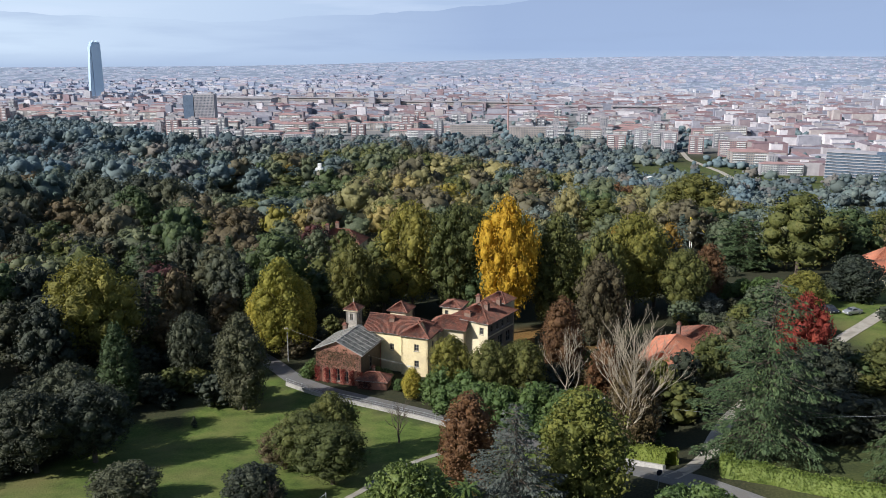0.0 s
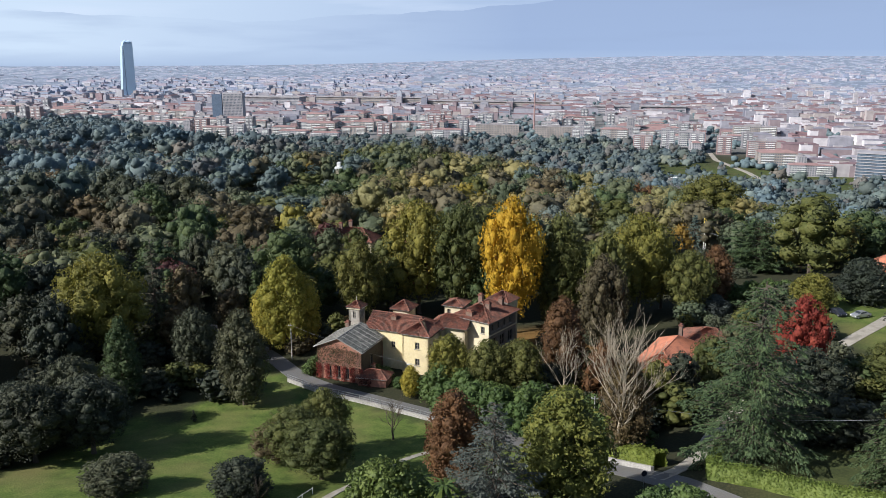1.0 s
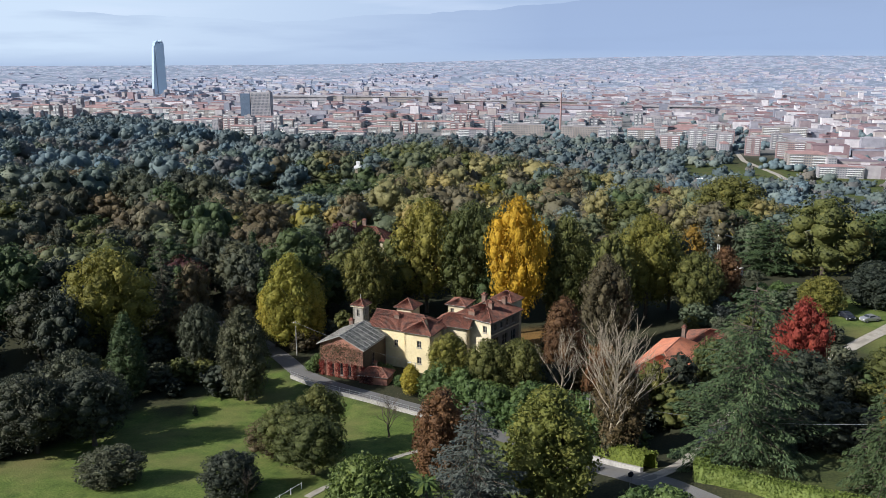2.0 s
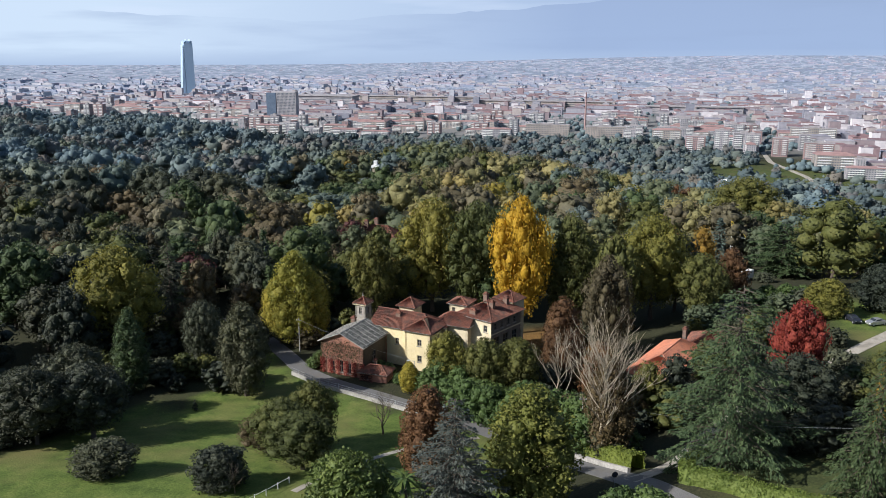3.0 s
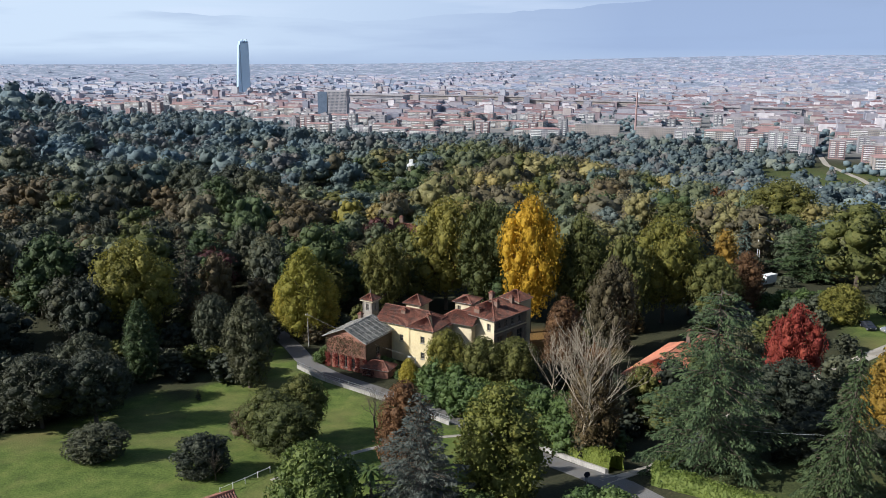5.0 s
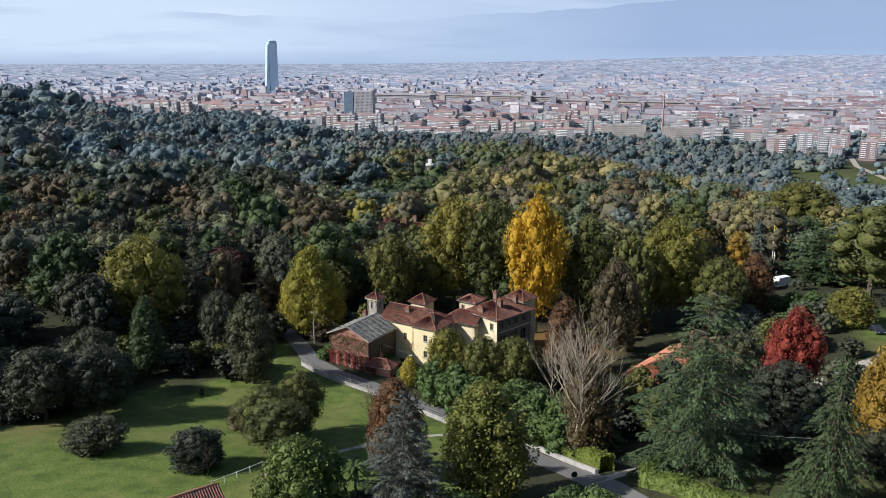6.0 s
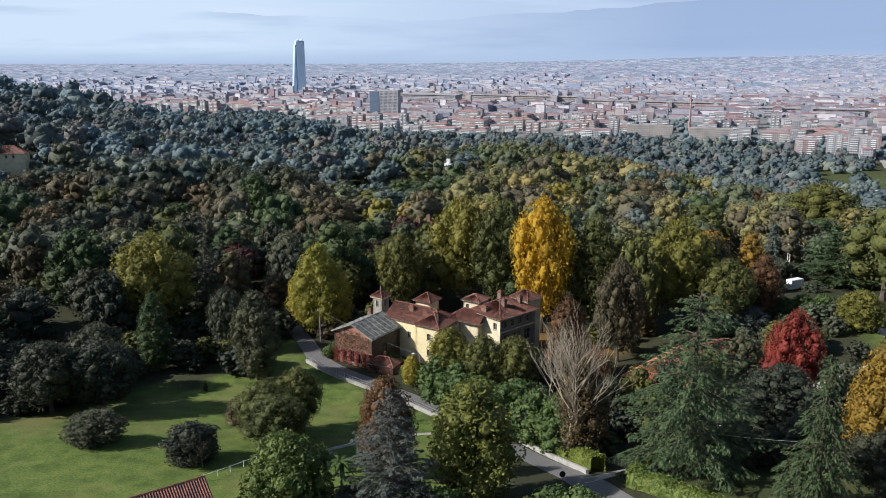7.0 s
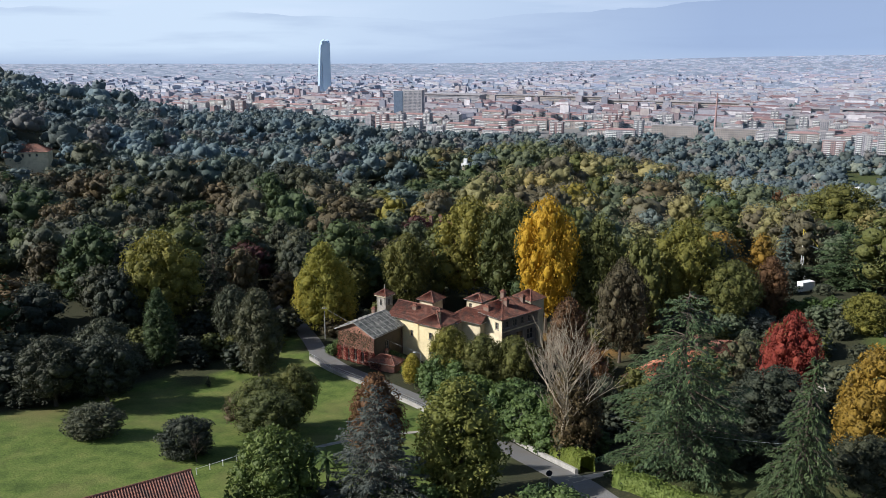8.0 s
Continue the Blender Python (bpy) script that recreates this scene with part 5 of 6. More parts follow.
    wall(shed, (x0, y1), (x0, y0), -1, e, [], BRICK)
    part("gable", mesh("gable", [(x0, y0, e), (x1, y0, e), (xm, y0, t), (x0, y0 + 0.4, e), (x1, y0 + 0.4, e), (xm, y0 + 0.4, t)], [(0, 1, 2), (5, 4, 3), (1, 4, 5, 2), (0, 2, 5, 3)], BRICK), BRICK, shed)
    rng = random.Random(3)
    for sgn, side_x in ((-1, x0 - 0.5), (1, x1 + 0.5)):
        slope = (t - e) / (xm - x0)
        low_z = e - 0.5 * slope
        for i in range(7):
            for j in range(4):
                ya, yb = y0 - 0.5 + i * 1.56, y0 - 0.5 + i * 1.56 + 1.53
                s0, s1 = j / 4, j / 4 + 0.253
                lift = 0.10 + 0.03 * ((i + j) % 2) + rng.uniform(0, 0.012)
                pts = [(side_x + (xm - side_x) * s, y, low_z + (t - low_z) * s + lift + h) for h in (0, -0.05) for s, y in ((s0, ya), (s0, yb), (s1, yb), (s1, ya))]
                part("roof_sheet", mesh("roof_sheet", pts, [(0, 1, 2, 3), (7, 6, 5, 4), (0, 4, 5, 1), (1, 5, 6, 2), (2, 6, 7, 3), (3, 7, 4, 0)], SLAB), SLAB, shed)
    for side_x in (x0 - 0.5, x1 + 0.5):
        low_z = e - 0.5 * (t - e) / (xm - x0)
        for i in range(1, 7):
            y = y0 - 0.515 + i * 1.56
            bar = bmesh.new()
            tube(bar, (side_x, y, low_z + 0.17), (xm, y, t + 0.17), 0.04, 0.04, 4)
            part("glazing_bar", bar, STONE, shed, "pale bar between the roof sheets")
        for s in (0.25, 0.5, 0.75):
            bar = bmesh.new()
            x, z = side_x + (xm - side_x) * s, low_z + (t - low_z) * s + 0.16
            tube(bar, (x, y0 - 0.45, z), (x, y1 - 0.1, z), 0.028, 0.028, 4)
            part("purlin", bar, STONE, shed, "pale cross bar of the roof")
    bm = bmesh.new()
    for sgn, side_x in ((-1, x0 - 0.6), (1, x1 + 0.6)):
        for y in (y0 - 0.55, y1 - 0.1):
            tube(bm, (side_x, y, e - 0.3), (xm, y, t + 0.08), 0.11, 0.11, 4)
        tube(bm, (side_x, y0 - 0.5, e - 0.28), (side_x, y1, e - 0.28), 0.09, 0.09, 5)
    tube(bm, (xm, y0 - 0.55, t + 0.1), (xm, y1, t + 0.1), 0.12, 0.12, 5)
    part("verge_boards", bm, STONE, shed)
    chimney(shed, -19.3, 1.4, 6.0, 9.0, 0.9, 0.7)
    # low tiled lean-to in the yard
    yard = thing("tiled_outhouse", villa.matrix_world @ pose(-8.6, -7.6, 0, 0, 0, 8), "low outhouse with old red tiles and a stubby chimney", "outbuilding")
    block(yard, -3, 3, -1.8, 1.8, -1, 1.9, BRICK, front=[(1.6, 0.5, 0.8, 0.9)])
    hip_roof(yard, -3, 3, -1.8, 1.8, 2.0, 3.1, (1, 1), over=0.4)
    chimney(yard, -0.4, 0.9, 2.0, 3.9, 0.6, 0.5)
    return villa


VILLA = build_villa()


def ivy(name, parent_m, spots, leaf, label, size=0.22):
    """A climbing plant: leaf sprays over wall rectangles (x0, x1, y, z0, z1, how many)."""
    rng = np.random.default_rng(8)
    pts = []
    for x0, x1, y, z0, z1, n in spots:
        pts.append(np.stack([rng.uniform(x0, x1, n), y - np.abs(rng.normal(0.12, 0.14, n)), z0 + (z1 - z0) * rng.uniform(0, 1, n) ** 0.9], 1))
    at = np.concatenate(pts)
    ob = thing(name, parent_m, label, "climbing plant")
    part("foliage", quads("foliage", sprays(rng, at, np.tile([0, -1.0, 0.4], (len(at), 1)), size), LEAF[leaf]), LEAF[leaf], ob)
    return ob


VM = VILLA.matrix_world.copy()
ivy("vine", VM, [(-21.1, -10.8, -9.0, 3.2, 6.9, 1700), (-18.5, -13.5, -9.0, 6.3, 8.0, 160)], "brown", "brown autumn vine over the brick gable")
ivy("creeper", VM, [(-21.1 + k * 1.9, -19.9 + k * 1.9, -9.05, 0.0, 3.4, 380) for k in range(6)], "red", "red creeper hanging round the gable arches")
ivy("creeper", VM, [(-11.0, -8.2, -9.7, 0.0, 1.9, 420)], "plum", "dark red creeper on the outhouse front")


def tiled_house(name, x, y, z, turn, length, deep, eave, top, hips, tile, wall_material, label, windows=True):
    ob = thing(name, pose(x, y, z, 0, 0, turn), label, "house")
    front = [(2 + 3.2 * k, eave - 2.2, 1.0, 1.4) for k in range(int((length - 2) / 3.2))] if windows else []
    block(ob, -length / 2, length / 2, -deep / 2, deep / 2, -3, eave, wall_material, front=front, right=[(deep / 2, eave - 2.2, 1.0, 1.4)] if windows else [])
    hip_roof(ob, -length / 2, length / 2, -deep / 2, deep / 2, eave + 0.1, top, hips, tile)
    return ob


a = tiled_house("cottage", 45.0, 149.5, land(45, 149) + 1.2, 60, 20, 10, 2.6, 5.8, (1, 1), NEW_TILE, CREAM, "cottage with bright orange-red tiled roof among trees")
chimney(a, 8.5, 0.5, 4.6, 7.0)
a = tiled_house("cottage", 56.0, 160.5, land(54, 156), -22, 11, 9, 2.4, 5.0, (1, 1), TILE, CREAM, "low cottage wing with dark old tiled roof")
a = tiled_house("lodge", -16.6, 66.3, land(-14, 68) + 1.3, 48, 17, 9.5, 2.7, 5.6, (0, 0), TILE, CREAM, "lodge with ribbed old red tiled roof by the lawn", False)
a = tiled_house("hidden_villa", -36, 277, land(-36, 277) - 1.5, -12, 16, 10, 8.5, 12.5, (1, 1), TILE, CREAM, "villa almost hidden by trees, red roof and chimneys")
chimney(a, -4.5, -1.5, 10, 14.2, 1.3, 1.0)
chimney(a, -1.5, 0.5, 11, 14.8, 1.3, 1.0)
a = tiled_house("hill_house", -268, 333, land(-268, 333) + 3, 30, 20, 11, 8, 11.5, (1, 1), TILE, CREAM, "large house with red roof on the wooded hill")
a = tiled_house("country_house", 121.5, 205, 104.6, -12, 21, 12, 5, 10.5, (1, 1), NEW_TILE, CREAM, "house with a red tiled roof at the wood's edge")
ob = thing("lookout_tower", pose(-68.5, 443, land(-68, 443)), "slim pale stone belvedere tower above the trees", "tower")
part("shaft", boxed((-1.6, 1.6, -1.6, 1.6, -2, 14)), PALE_BARK, ob)
part("parapet", boxed((-2.1, 2.1, -2.1, 2.1, 14, 15.2)), PAINT, ob)
part("cupola", boxed((-1.0, 1.0, -1.0, 1.0, 15.2, 17.8)), PAINT, ob)

# ---- trees that stand out ----
G, S, L = "garden trees", "villa grove", "lawn trees"
for row in (
    (15.2, 183, 131.5, 7.4, "round", "gold", "fine", S, "beside the villa"), (-35.7, 168.0, 121.3, 5.6, "oval", "lime", "fine", S, "beside the lane"), (-39.6, 168.2, 115.0, 4.0, "round", "lime", "fine", S, "beside the lane"), (-32.6, 169.5, 116.8, 4.4, "oval", "lime", "fine", S, "beside the lane"),
    (-72, 157, 124, 9.3, "round", "yolk", "fine", S, ""), (-51, 152, 114.6, 4.3, "round", "dim", "fine", S, "at the lawn's edge"),
    (-37, 138, 118.8, 5.0, "oval", "dim", "fine", L, "on the lawn"), (-59.5, 137.3, 117.5, 3.8, "column", "green", "fine", L, "at the lawn's edge"),
    (-62, 123, 115.3, 5.2, "round", "dim", "fine", L, "at the lawn's edge"), (-68, 116, 113.6, 4.6, "round", "dim", "fine", L, "at the lawn's edge"),
    (33.7, 164, 123.0, 5.6, "round", "brown", "fine", S, ""), (46.9, 189, 127, 8.4, "round", "yolk", "fine", S, ""),
    (61.4, 129, 125.2, 4.3, "round", "red", "fine", G, "beside the drive"), (17.3, 89.7, 125.4, 6.0, "oval", "spring", "fine", G, "beside the lane"),
    (3.4, 97.2, 121.6, 4.2, "oval", "rust", "fine", G, "beside the path"), (-4, 80.2, 120.9, 5.6, "bush", "laurel", "fine", G, "on the slope"),
    (-24.4, 92.4, 114.0, 4.0, "bush", "deep", "fine", L, "on the lawn"), (66.6, 101, 130.4, 4.3, "oval", "ochre", "fine", G, "beside the cedar"),
    (24, 152, 117.5, 5.0, "oval", "rust", "fine", G, "behind the hedge"), (1.5, 144.5, 112.2, 4.6, "round", "yolk", "fine", G, "in front of the villa"),
    (8.8, 141.5, 112.4, 4.4, "round", "olive", "fine", G, "in front of the villa"), (15, 142, 112.4, 4.8, "round", "olive", "fine", G, "in front of the villa"), (-6.0, 143, 106.5, 2.0, "oval", "lime", "fine", G, "in the yard"),
    (-8, 200, 127.5, 9, "round", "yolk", "fine", S, "behind the villa"), (4, 196, 128, 8.5, "round", "olive", "fine", S, "behind the villa"),
    (27, 186, 127.5, 6.5, "oval", "olive", "fine", S, "behind the villa"), (-22, 190, 119.5, 7, "round", "olive", "fine", S, "behind the villa"),
    (37, 180, 125, 6, "round", "olive", "mid", S, ""), (57, 182, 120, 6, "round", "olive", "fine", S, ""),
    (66, 192, 119, 4.4, "oval", "rust", "fine", S, ""), (110, 345, 113.5, 15, "round", "olive", "fine", S, ""), (29.5, 114, 120, 4.2, "oval", "brown", "fine", G, "wrapped in ivy"),
    (-15.5, 101.5, 115.0, 5.2, "round", "olive", "fine", L, "on the lawn"), (-20.5, 108, 113.8, 5.0, "round", "olive", "fine", L, "on the lawn"),
    (-23.6, 109, 110.9, 3.9, "round", "brown", "fine", L, "on the lawn"), (-17.2, 113.4, 114.4, 4.3, "round", "olive", "fine", L, "on the lawn"),
    (58.0, 118, 120.2, 6.0, "round", "deep", "fine", G, "behind the cedar"), (78, 128, 118, 6, "round", "olive", "fine", G, ""),
    (97.5, 182, 119, 6.4, "bush", "deep", "fine", G, "beside the drive"), (83.5, 177, 116.6, 4.8, "bush", "yolk", "fine", G, "beside the drive"), (101, 161, 119, 5, "round", "dun", "fine", G, "beside the drive"), (62.5, 181.5, 110, 3.8, "bush", "blue", "fine", G, ""),
    (-41.6, 94.5, 113.0, 4.4, "bush", "dim", "fine", L, "on the lawn"), (-53.5, 112, 116.6, 6.2, "round", "deep", "fine", L, "at the lawn's edge"), (-60, 107, 117.4, 6.2, "round", "deep", "fine", L, "at the lawn's edge"), (-77, 147, 118, 6, "round", "deep", "mid", S, ""), (65.5, 95, 121.5, 4.6, "round", "deep", "fine", G, "beside the spruce"), (-58, 119, 111.5, 4.6, "bush", "deep", "fine", L, "at the lawn's edge"), (-9, 90, 108, 2.0, "bush", "green", "fine", L, "on the lawn"),
):
    x, y, top, radius, form, leaf, grade, group, spot = row
    plant(x, y, top, radius, form, leaf, grade, group, "", spot)
for x, y, top in ((0.6, 79.6, 113.2), (4.6, 79.4, 113.6), (2.6, 83.8, 112.6), (-1.6, 83, 113)):
    plant(x, y, top, 2.2, "bush", "green", "mid", G, "low green shrub at the foot of the palms")
plant(-43.6, 129.1, 103.3, 0.8, "cone", "deep", "mid", L, "tiny dark cone-shaped conifer on the lawn")
for k in range(22):
    a = k / 21
    plant(-1 + 29 * a, 141 - 23 * a + 3.4 * math.sin(k * 2.1), land(-1 + 29 * a, 141 - 23 * a) + 6.6 + 1.3 * math.sin(k * 1.7), 3.9, "bush", "laurel", "mid", "laurel hedge", "tall glossy green laurel of the hedge by the lane")
for x, y, h in ((-23.4, -8.2, 2.6), (-23.8, -5.4, 3.0), (-24.0, -2.6, 2.4), (-9.6, -4.6, 3.0), (-7.6, -4.4, 2.6), (-3.2, -7.6, 2.2), (-1.2, -7.2, 2.6), (0.8, -7.4, 3.0)):
    q = VM @ Vector((x, y, 0))
    plant(q.x, q.y, land(q.x, q.y) + h, 1.7, "bush", "laurel", "mid", "yard shrubs", "clipped green shrub in the villa's yard")


def clipped_hedge(line, width, height, seed, label):
    """A clipped hedge along a line of (x, y) points: a dense box of growth under a skin of small leaves."""
    rng = np.random.default_rng(seed)
    pts = []
    for (x0, y0), (x1, y1) in zip(line, line[1:]):
        n = max(1, int(math.hypot(x1 - x0, y1 - y0) / 0.7))
        pts += [(x0 + (x1 - x0) * k / n, y0 + (y1 - y0) * k / n) for k in range(n)]
    pts.append(line[-1])
    verts, faces, at, out = [], [], [], []
    for i, (x, y) in enumerate(pts):
        (xa, ya), (xb, yb) = pts[max(i - 1, 0)], pts[min(i + 1, len(pts) - 1)]
        way = Vector((xb - xa, yb - ya)).normalized()
        side = np.array([-way.y, way.x, 0])
        z, h, w = land(x, y), height * rng.uniform(0.93, 1.06), width / 2 * rng.uniform(0.9, 1.1)
        base = np.array([x, y, z])
        verts += [base - side * w - [0, 0, 0.4], base - side * w * 0.9 + [0, 0, h * 0.9], base + [0, 0, h * 0.95], base + side * w * 0.9 + [0, 0, h * 0.9], base + side * w - [0, 0, 0.4]]
        m = 150
        u, v = rng.uniform(-0.5, 0.5, m), rng.uniform(0, 1, m)
        for k in range(m):
            along = np.array([way.x, way.y, 0]) * u[k] * 0.8
            if k % 3 == 0:
                at.append(base + along + side * w * (2 * v[k] - 1) + [0, 0, h * rng.uniform(0.93, 1.04)])
                out.append([0, 0, 1.0])
            else:
                s = -1 if k % 3 == 1 else 1
                at.append(base + along + side * s * w * rng.uniform(0.94, 1.08) + [0, 0, h * v[k]])
                out.append(side * s + [0, 0, 0.3])
    for i in range(len(pts) - 1):
        a = 5 * i
        for k in range(4):
            faces += [(a + k, a + 5 + k, a + 6 + k), (a + k, a + 6 + k, a + 1 + k)]
    ob = thing("hedge", Matrix(), label, "hedge")
    part("leaf_skin", quads("leaf_skin", sprays(rng, np.array(at), np.array(out), 0.26, 1.0, 0.9), LEAF["hedge"], (np.array(verts), np.array(faces))), LEAF["hedge"], ob)
    return ob


clipped_hedge([(42.5, 108), (40.5, 103), (38.6, 99), (37.1, 94.6), (42.4, 92.0), (47.6, 88.6), (52.7, 85.2), (58, 81.8)], 1.7, 2.1, 61, "clipped bright green hedge round the garden corner by the lane")
clipped_hedge([(19.0, 122.6), (21.4, 120.4), (28.2, 112.4), (31.4, 106.6), (32.4, 103.4)], 2.0, 2.7, 62, "loose green hedge above the lane wall")


def cedar_shape(h):
    return max(0.05, (1.03 - h) ** 0.62 * (0.66 + 0.34 * min(1, h * 6)) * (1 + 0.10 * math.sin(h * 31)))


def spruce_shape(h):
    return max(0.05, (1 - h) ** 0.8) * (0.7 + 0.3 * min(1, h * 5))


def table_shape(h):
    return max(0.15, min(1, 0.65 + h) * (1 - h ** 2.2) ** 0.7)


conifer("cedar", 44.3, 101.8, 137.4, 11.2, "cedar", 16, 8, 0.25, cedar_shape, 1, "tall drooping dark green cedar beside the lane", 0.36)
conifer("spruce", 8.3, 83.7, 127.2, 8.4, "blue", 19, 8, 0.10, spruce_shape, 2, "grey-blue spruce beside the path", 0.27)
conifer("cedar", 93, 241, 117, 10.8, "cedar", 11, 10, 0.05, table_shape, 3, "broad flat-tiered dark cedar in the wood", 0.8, 0.9)
conifer("spruce", 57.2, 88.5, 134.2, 5.9, "green", 20, 9, 0.62, spruce_shape, 4, "drooping green spruce with hanging branches", 0.33)
conifer("fir", 77, 252, 116, 5.0, "teal", 14, 8, 0.25, spruce_shape, 6, "grey-green fir beside the crane", 0.6)
conifer("fir", -65.3, 168.7, 126, 6.5, "dim", 14, 8, 0.25, spruce_shape, 5, "dark grey-green fir in the wood", 0.55)
for k, (x, y, top) in enumerate(((-103, 497, 107), (-92, 503, 109), (-80, 500, 107), (-70, 508, 106), (-97, 515, 106), (-86, 460, 103))):
    conifer("fir", x, y, top, 7.5, "teal", 8, 8, 0.2, table_shape, 20 + k, "tall dark grey-green fir on the far ridge", 1.3)
bare(28.7, 112, 20.5, 0.5, 4, PALE_BARK, "pale leafless tree with many thin branches", 4, 34)
bare(23, 136, 15, 0.5, 9, PALE_BARK, "pale leafless tree before the villa", 4, 12)
bare(-7.3, 121.5, 7, 0.8, 6, BARK, "small gnarled leafless fruit tree on the lawn", 4, 10, 2.2)
bare(-21.5, 90.5, 4.2, 0.8, 7, BARK, "small leafless shrub on the lawn", 3, 10, 2.0)
# dark tall grove on the near flank of the hill
for x, y, top, radius, form, leaf in ((-108, 312, 117, 9.5, "round", "dim"), (-121, 322, 117.5, 10, "round", "deep"), (-133, 313, 117, 9.5, "round", "dim"), (-99, 303, 112, 8, "round", "deep"), (-118, 300, 116, 9, "round", "green"), (-145, 325, 118, 10, "round", "dim"), (-112, 290, 113, 7, "oval", "green"), (-104, 322, 113, 8, "round", "deep")):
    plant(x, y, top, radius, form, leaf, "mid", "hillside wood")
# single trees of the wood that stand out by colour or size
for x, y, top, radius, form, leaf in ((56, 422, 92, 6, "round", "rust"), (27, 654, 83, 12, "round", "dun"), (-91, 470, 101, 6.5, "round", "ochre"), (-45, 273, 107, 6.5, "round", "plum"), (-35, 620, 84, 10, "round", "moss"),
                                      (0, 577, 84, 11, "round", "honey"), (90, 430, 93, 10, "round", "moss"), (103, 360, 98, 5, "oval", "moss"), (-96, 535, 100, 6, "oval", "honey"), (-125, 455, 98, 8, "round", "honey"),
                                      (-17, 597, 87, 9, "round", "moss"), (13, 462, 93, 9, "round", "honey"), (-28, 590, 102, 9, "round", "dun"), (-50, 560, 101, 8, "round", "dun"), (-72, 272, 113, 9, "round", "brown"), (118, 332, 106, 9, "round", "honey")):
    plant(x, y, top, radius, form, leaf, "mid", "far ridge trees")
for k in range(8):
    plant(69 + 2.1 * k, 193 - 0.4 * math.sin(k * 2.0), land(69 + 2 * k, 193) + 4.2 + 0.7 * math.sin(k * 2.7), 2.4, "bush", "laurel", "mid", "garden hedge", "loose green hedge bush beside the lawn")
for x, y, h in ((82, 259, 6), (87, 258, 5), (84, 226, 3), (75, 226, 4)):
    plant(x, y, land(x, y) + h, 3.2, "bush", "dim", "mid", "undergrowth", "dark shrub under the tall trees")
plant(-33, 259, 108, 5, "round", "olive", "mid", "far ridge trees")
plant(-42, 262, 107.5, 5, "round", "moss", "mid", "far ridge trees")
# growth in front of the cottage
for x, y, top, radius, form, leaf in ((38, 131, 113, 3.6, "round", "olive"), (43, 134, 113.5, 3.8, "round", "deep"), (50, 139, 114.5, 4, "round", "olive"), (33, 127, 112.5, 3.5, "round", "dim"), (56, 146, 115, 4, "round", "dim"), (30, 140, 113, 3.5, "oval", "rust")):
    plant(x, y, top, radius, form, leaf, "mid", "garden trees")


def understory(seed, n, x0, x1, y0, y1, tones, low, high, label, keep=lambda x, y: True):
    """Shrubs and young growth under the trees, filling a stretch of ground."""
    rng = random.Random(seed)
    for _ in range(n):
        x, y = rng.uniform(x0, x1), rng.uniform(y0, y1)
        if not keep(x, y) or min((x - a) ** 2 + (y - b) ** 2 for a, b in DENSE_ROAD) < 16:
            continue
        h = rng.uniform(low, high)
        plant(x, y, land(x, y) + h, h * rng.uniform(0.5, 0.75), "bush", rng.choice(tones), "mid" if y < 112 else "small", "undergrowth", label)


DENSE_ROAD = [(a[0] + (b[0] - a[0]) * k / 6, a[1] + (b[1] - a[1]) * k / 6) for a, b in zip(ROAD, ROAD[1:]) for k in range(6)]
SIDE = [(30.6, 97.5), (34.3, 99.5), (37.5, 105), (41, 112), (44, 118), (49, 126), (60, 138), (76, 150), (90, 162), (100, 172)]


def off_drive(x, y):
    return all(math.hypot(x - a, y - b) > 6 for a, b in SIDE) and not (30 < x < 60 and 134 < y < 164)


def villa_yard(x, y):
    a, b = (x + 3.1) * 0.942 - (y - 154) * 0.336, (x + 3.1) * 0.336 + (y - 154) * 0.942
    return not (-23 < a < 16 and -12 < b < 30)


understory(41, 60, 16, 60, 108, 150, ("deep", "dim", "olive", "brown", "laurel", "deep"), 3, 7.5, "dense dark shrub under the trees by the lane", off_drive)
understory(42, 46, -75, -38, 138, 180, ("deep", "dim", "deep", "olive"), 2.5, 7, "dark evergreen shrub in the wood's shade", villa_yard)
understory(43, 40, -40, 40, 166, 184, ("deep", "dim", "olive", "brown"), 2.5, 6, "shrub under the trees behind the villa", villa_yard)
understory(44, 34, 52, 112, 108, 185, ("dim", "olive", "deep", "moss"), 2, 6, "garden shrub beside the gravel drive", off_drive)
understory(45, 26, 10, 36, 66, 86, ("deep", "dim", "olive", "laurel"), 3, 6, "dark shrub on the steep bank")
understory(46, 22, -90, -68, 84, 140, ("deep", "dim", "deep"), 5, 11, "tall dark evergreen shrub at the lawn's edge")
understory(48, 46, 56, 81, 122, 178, ("dim", "deep", "olive", "moss", "dim", "green"), 2.5, 6.5, "garden shrub beside the gravel drive", off_drive)
understory(49, 30, -78, -59, 98, 138, ("deep", "dim", "deep"), 2.5, 6, "dark evergreen shrub at the lawn's edge", lambda x, y: lawn_cover(x, y) < 0.1)
understory(47, 18, 14, 32, 128, 160, ("laurel", "olive", "deep"), 3, 5.5, "green shrub in front of the villa", villa_yard)


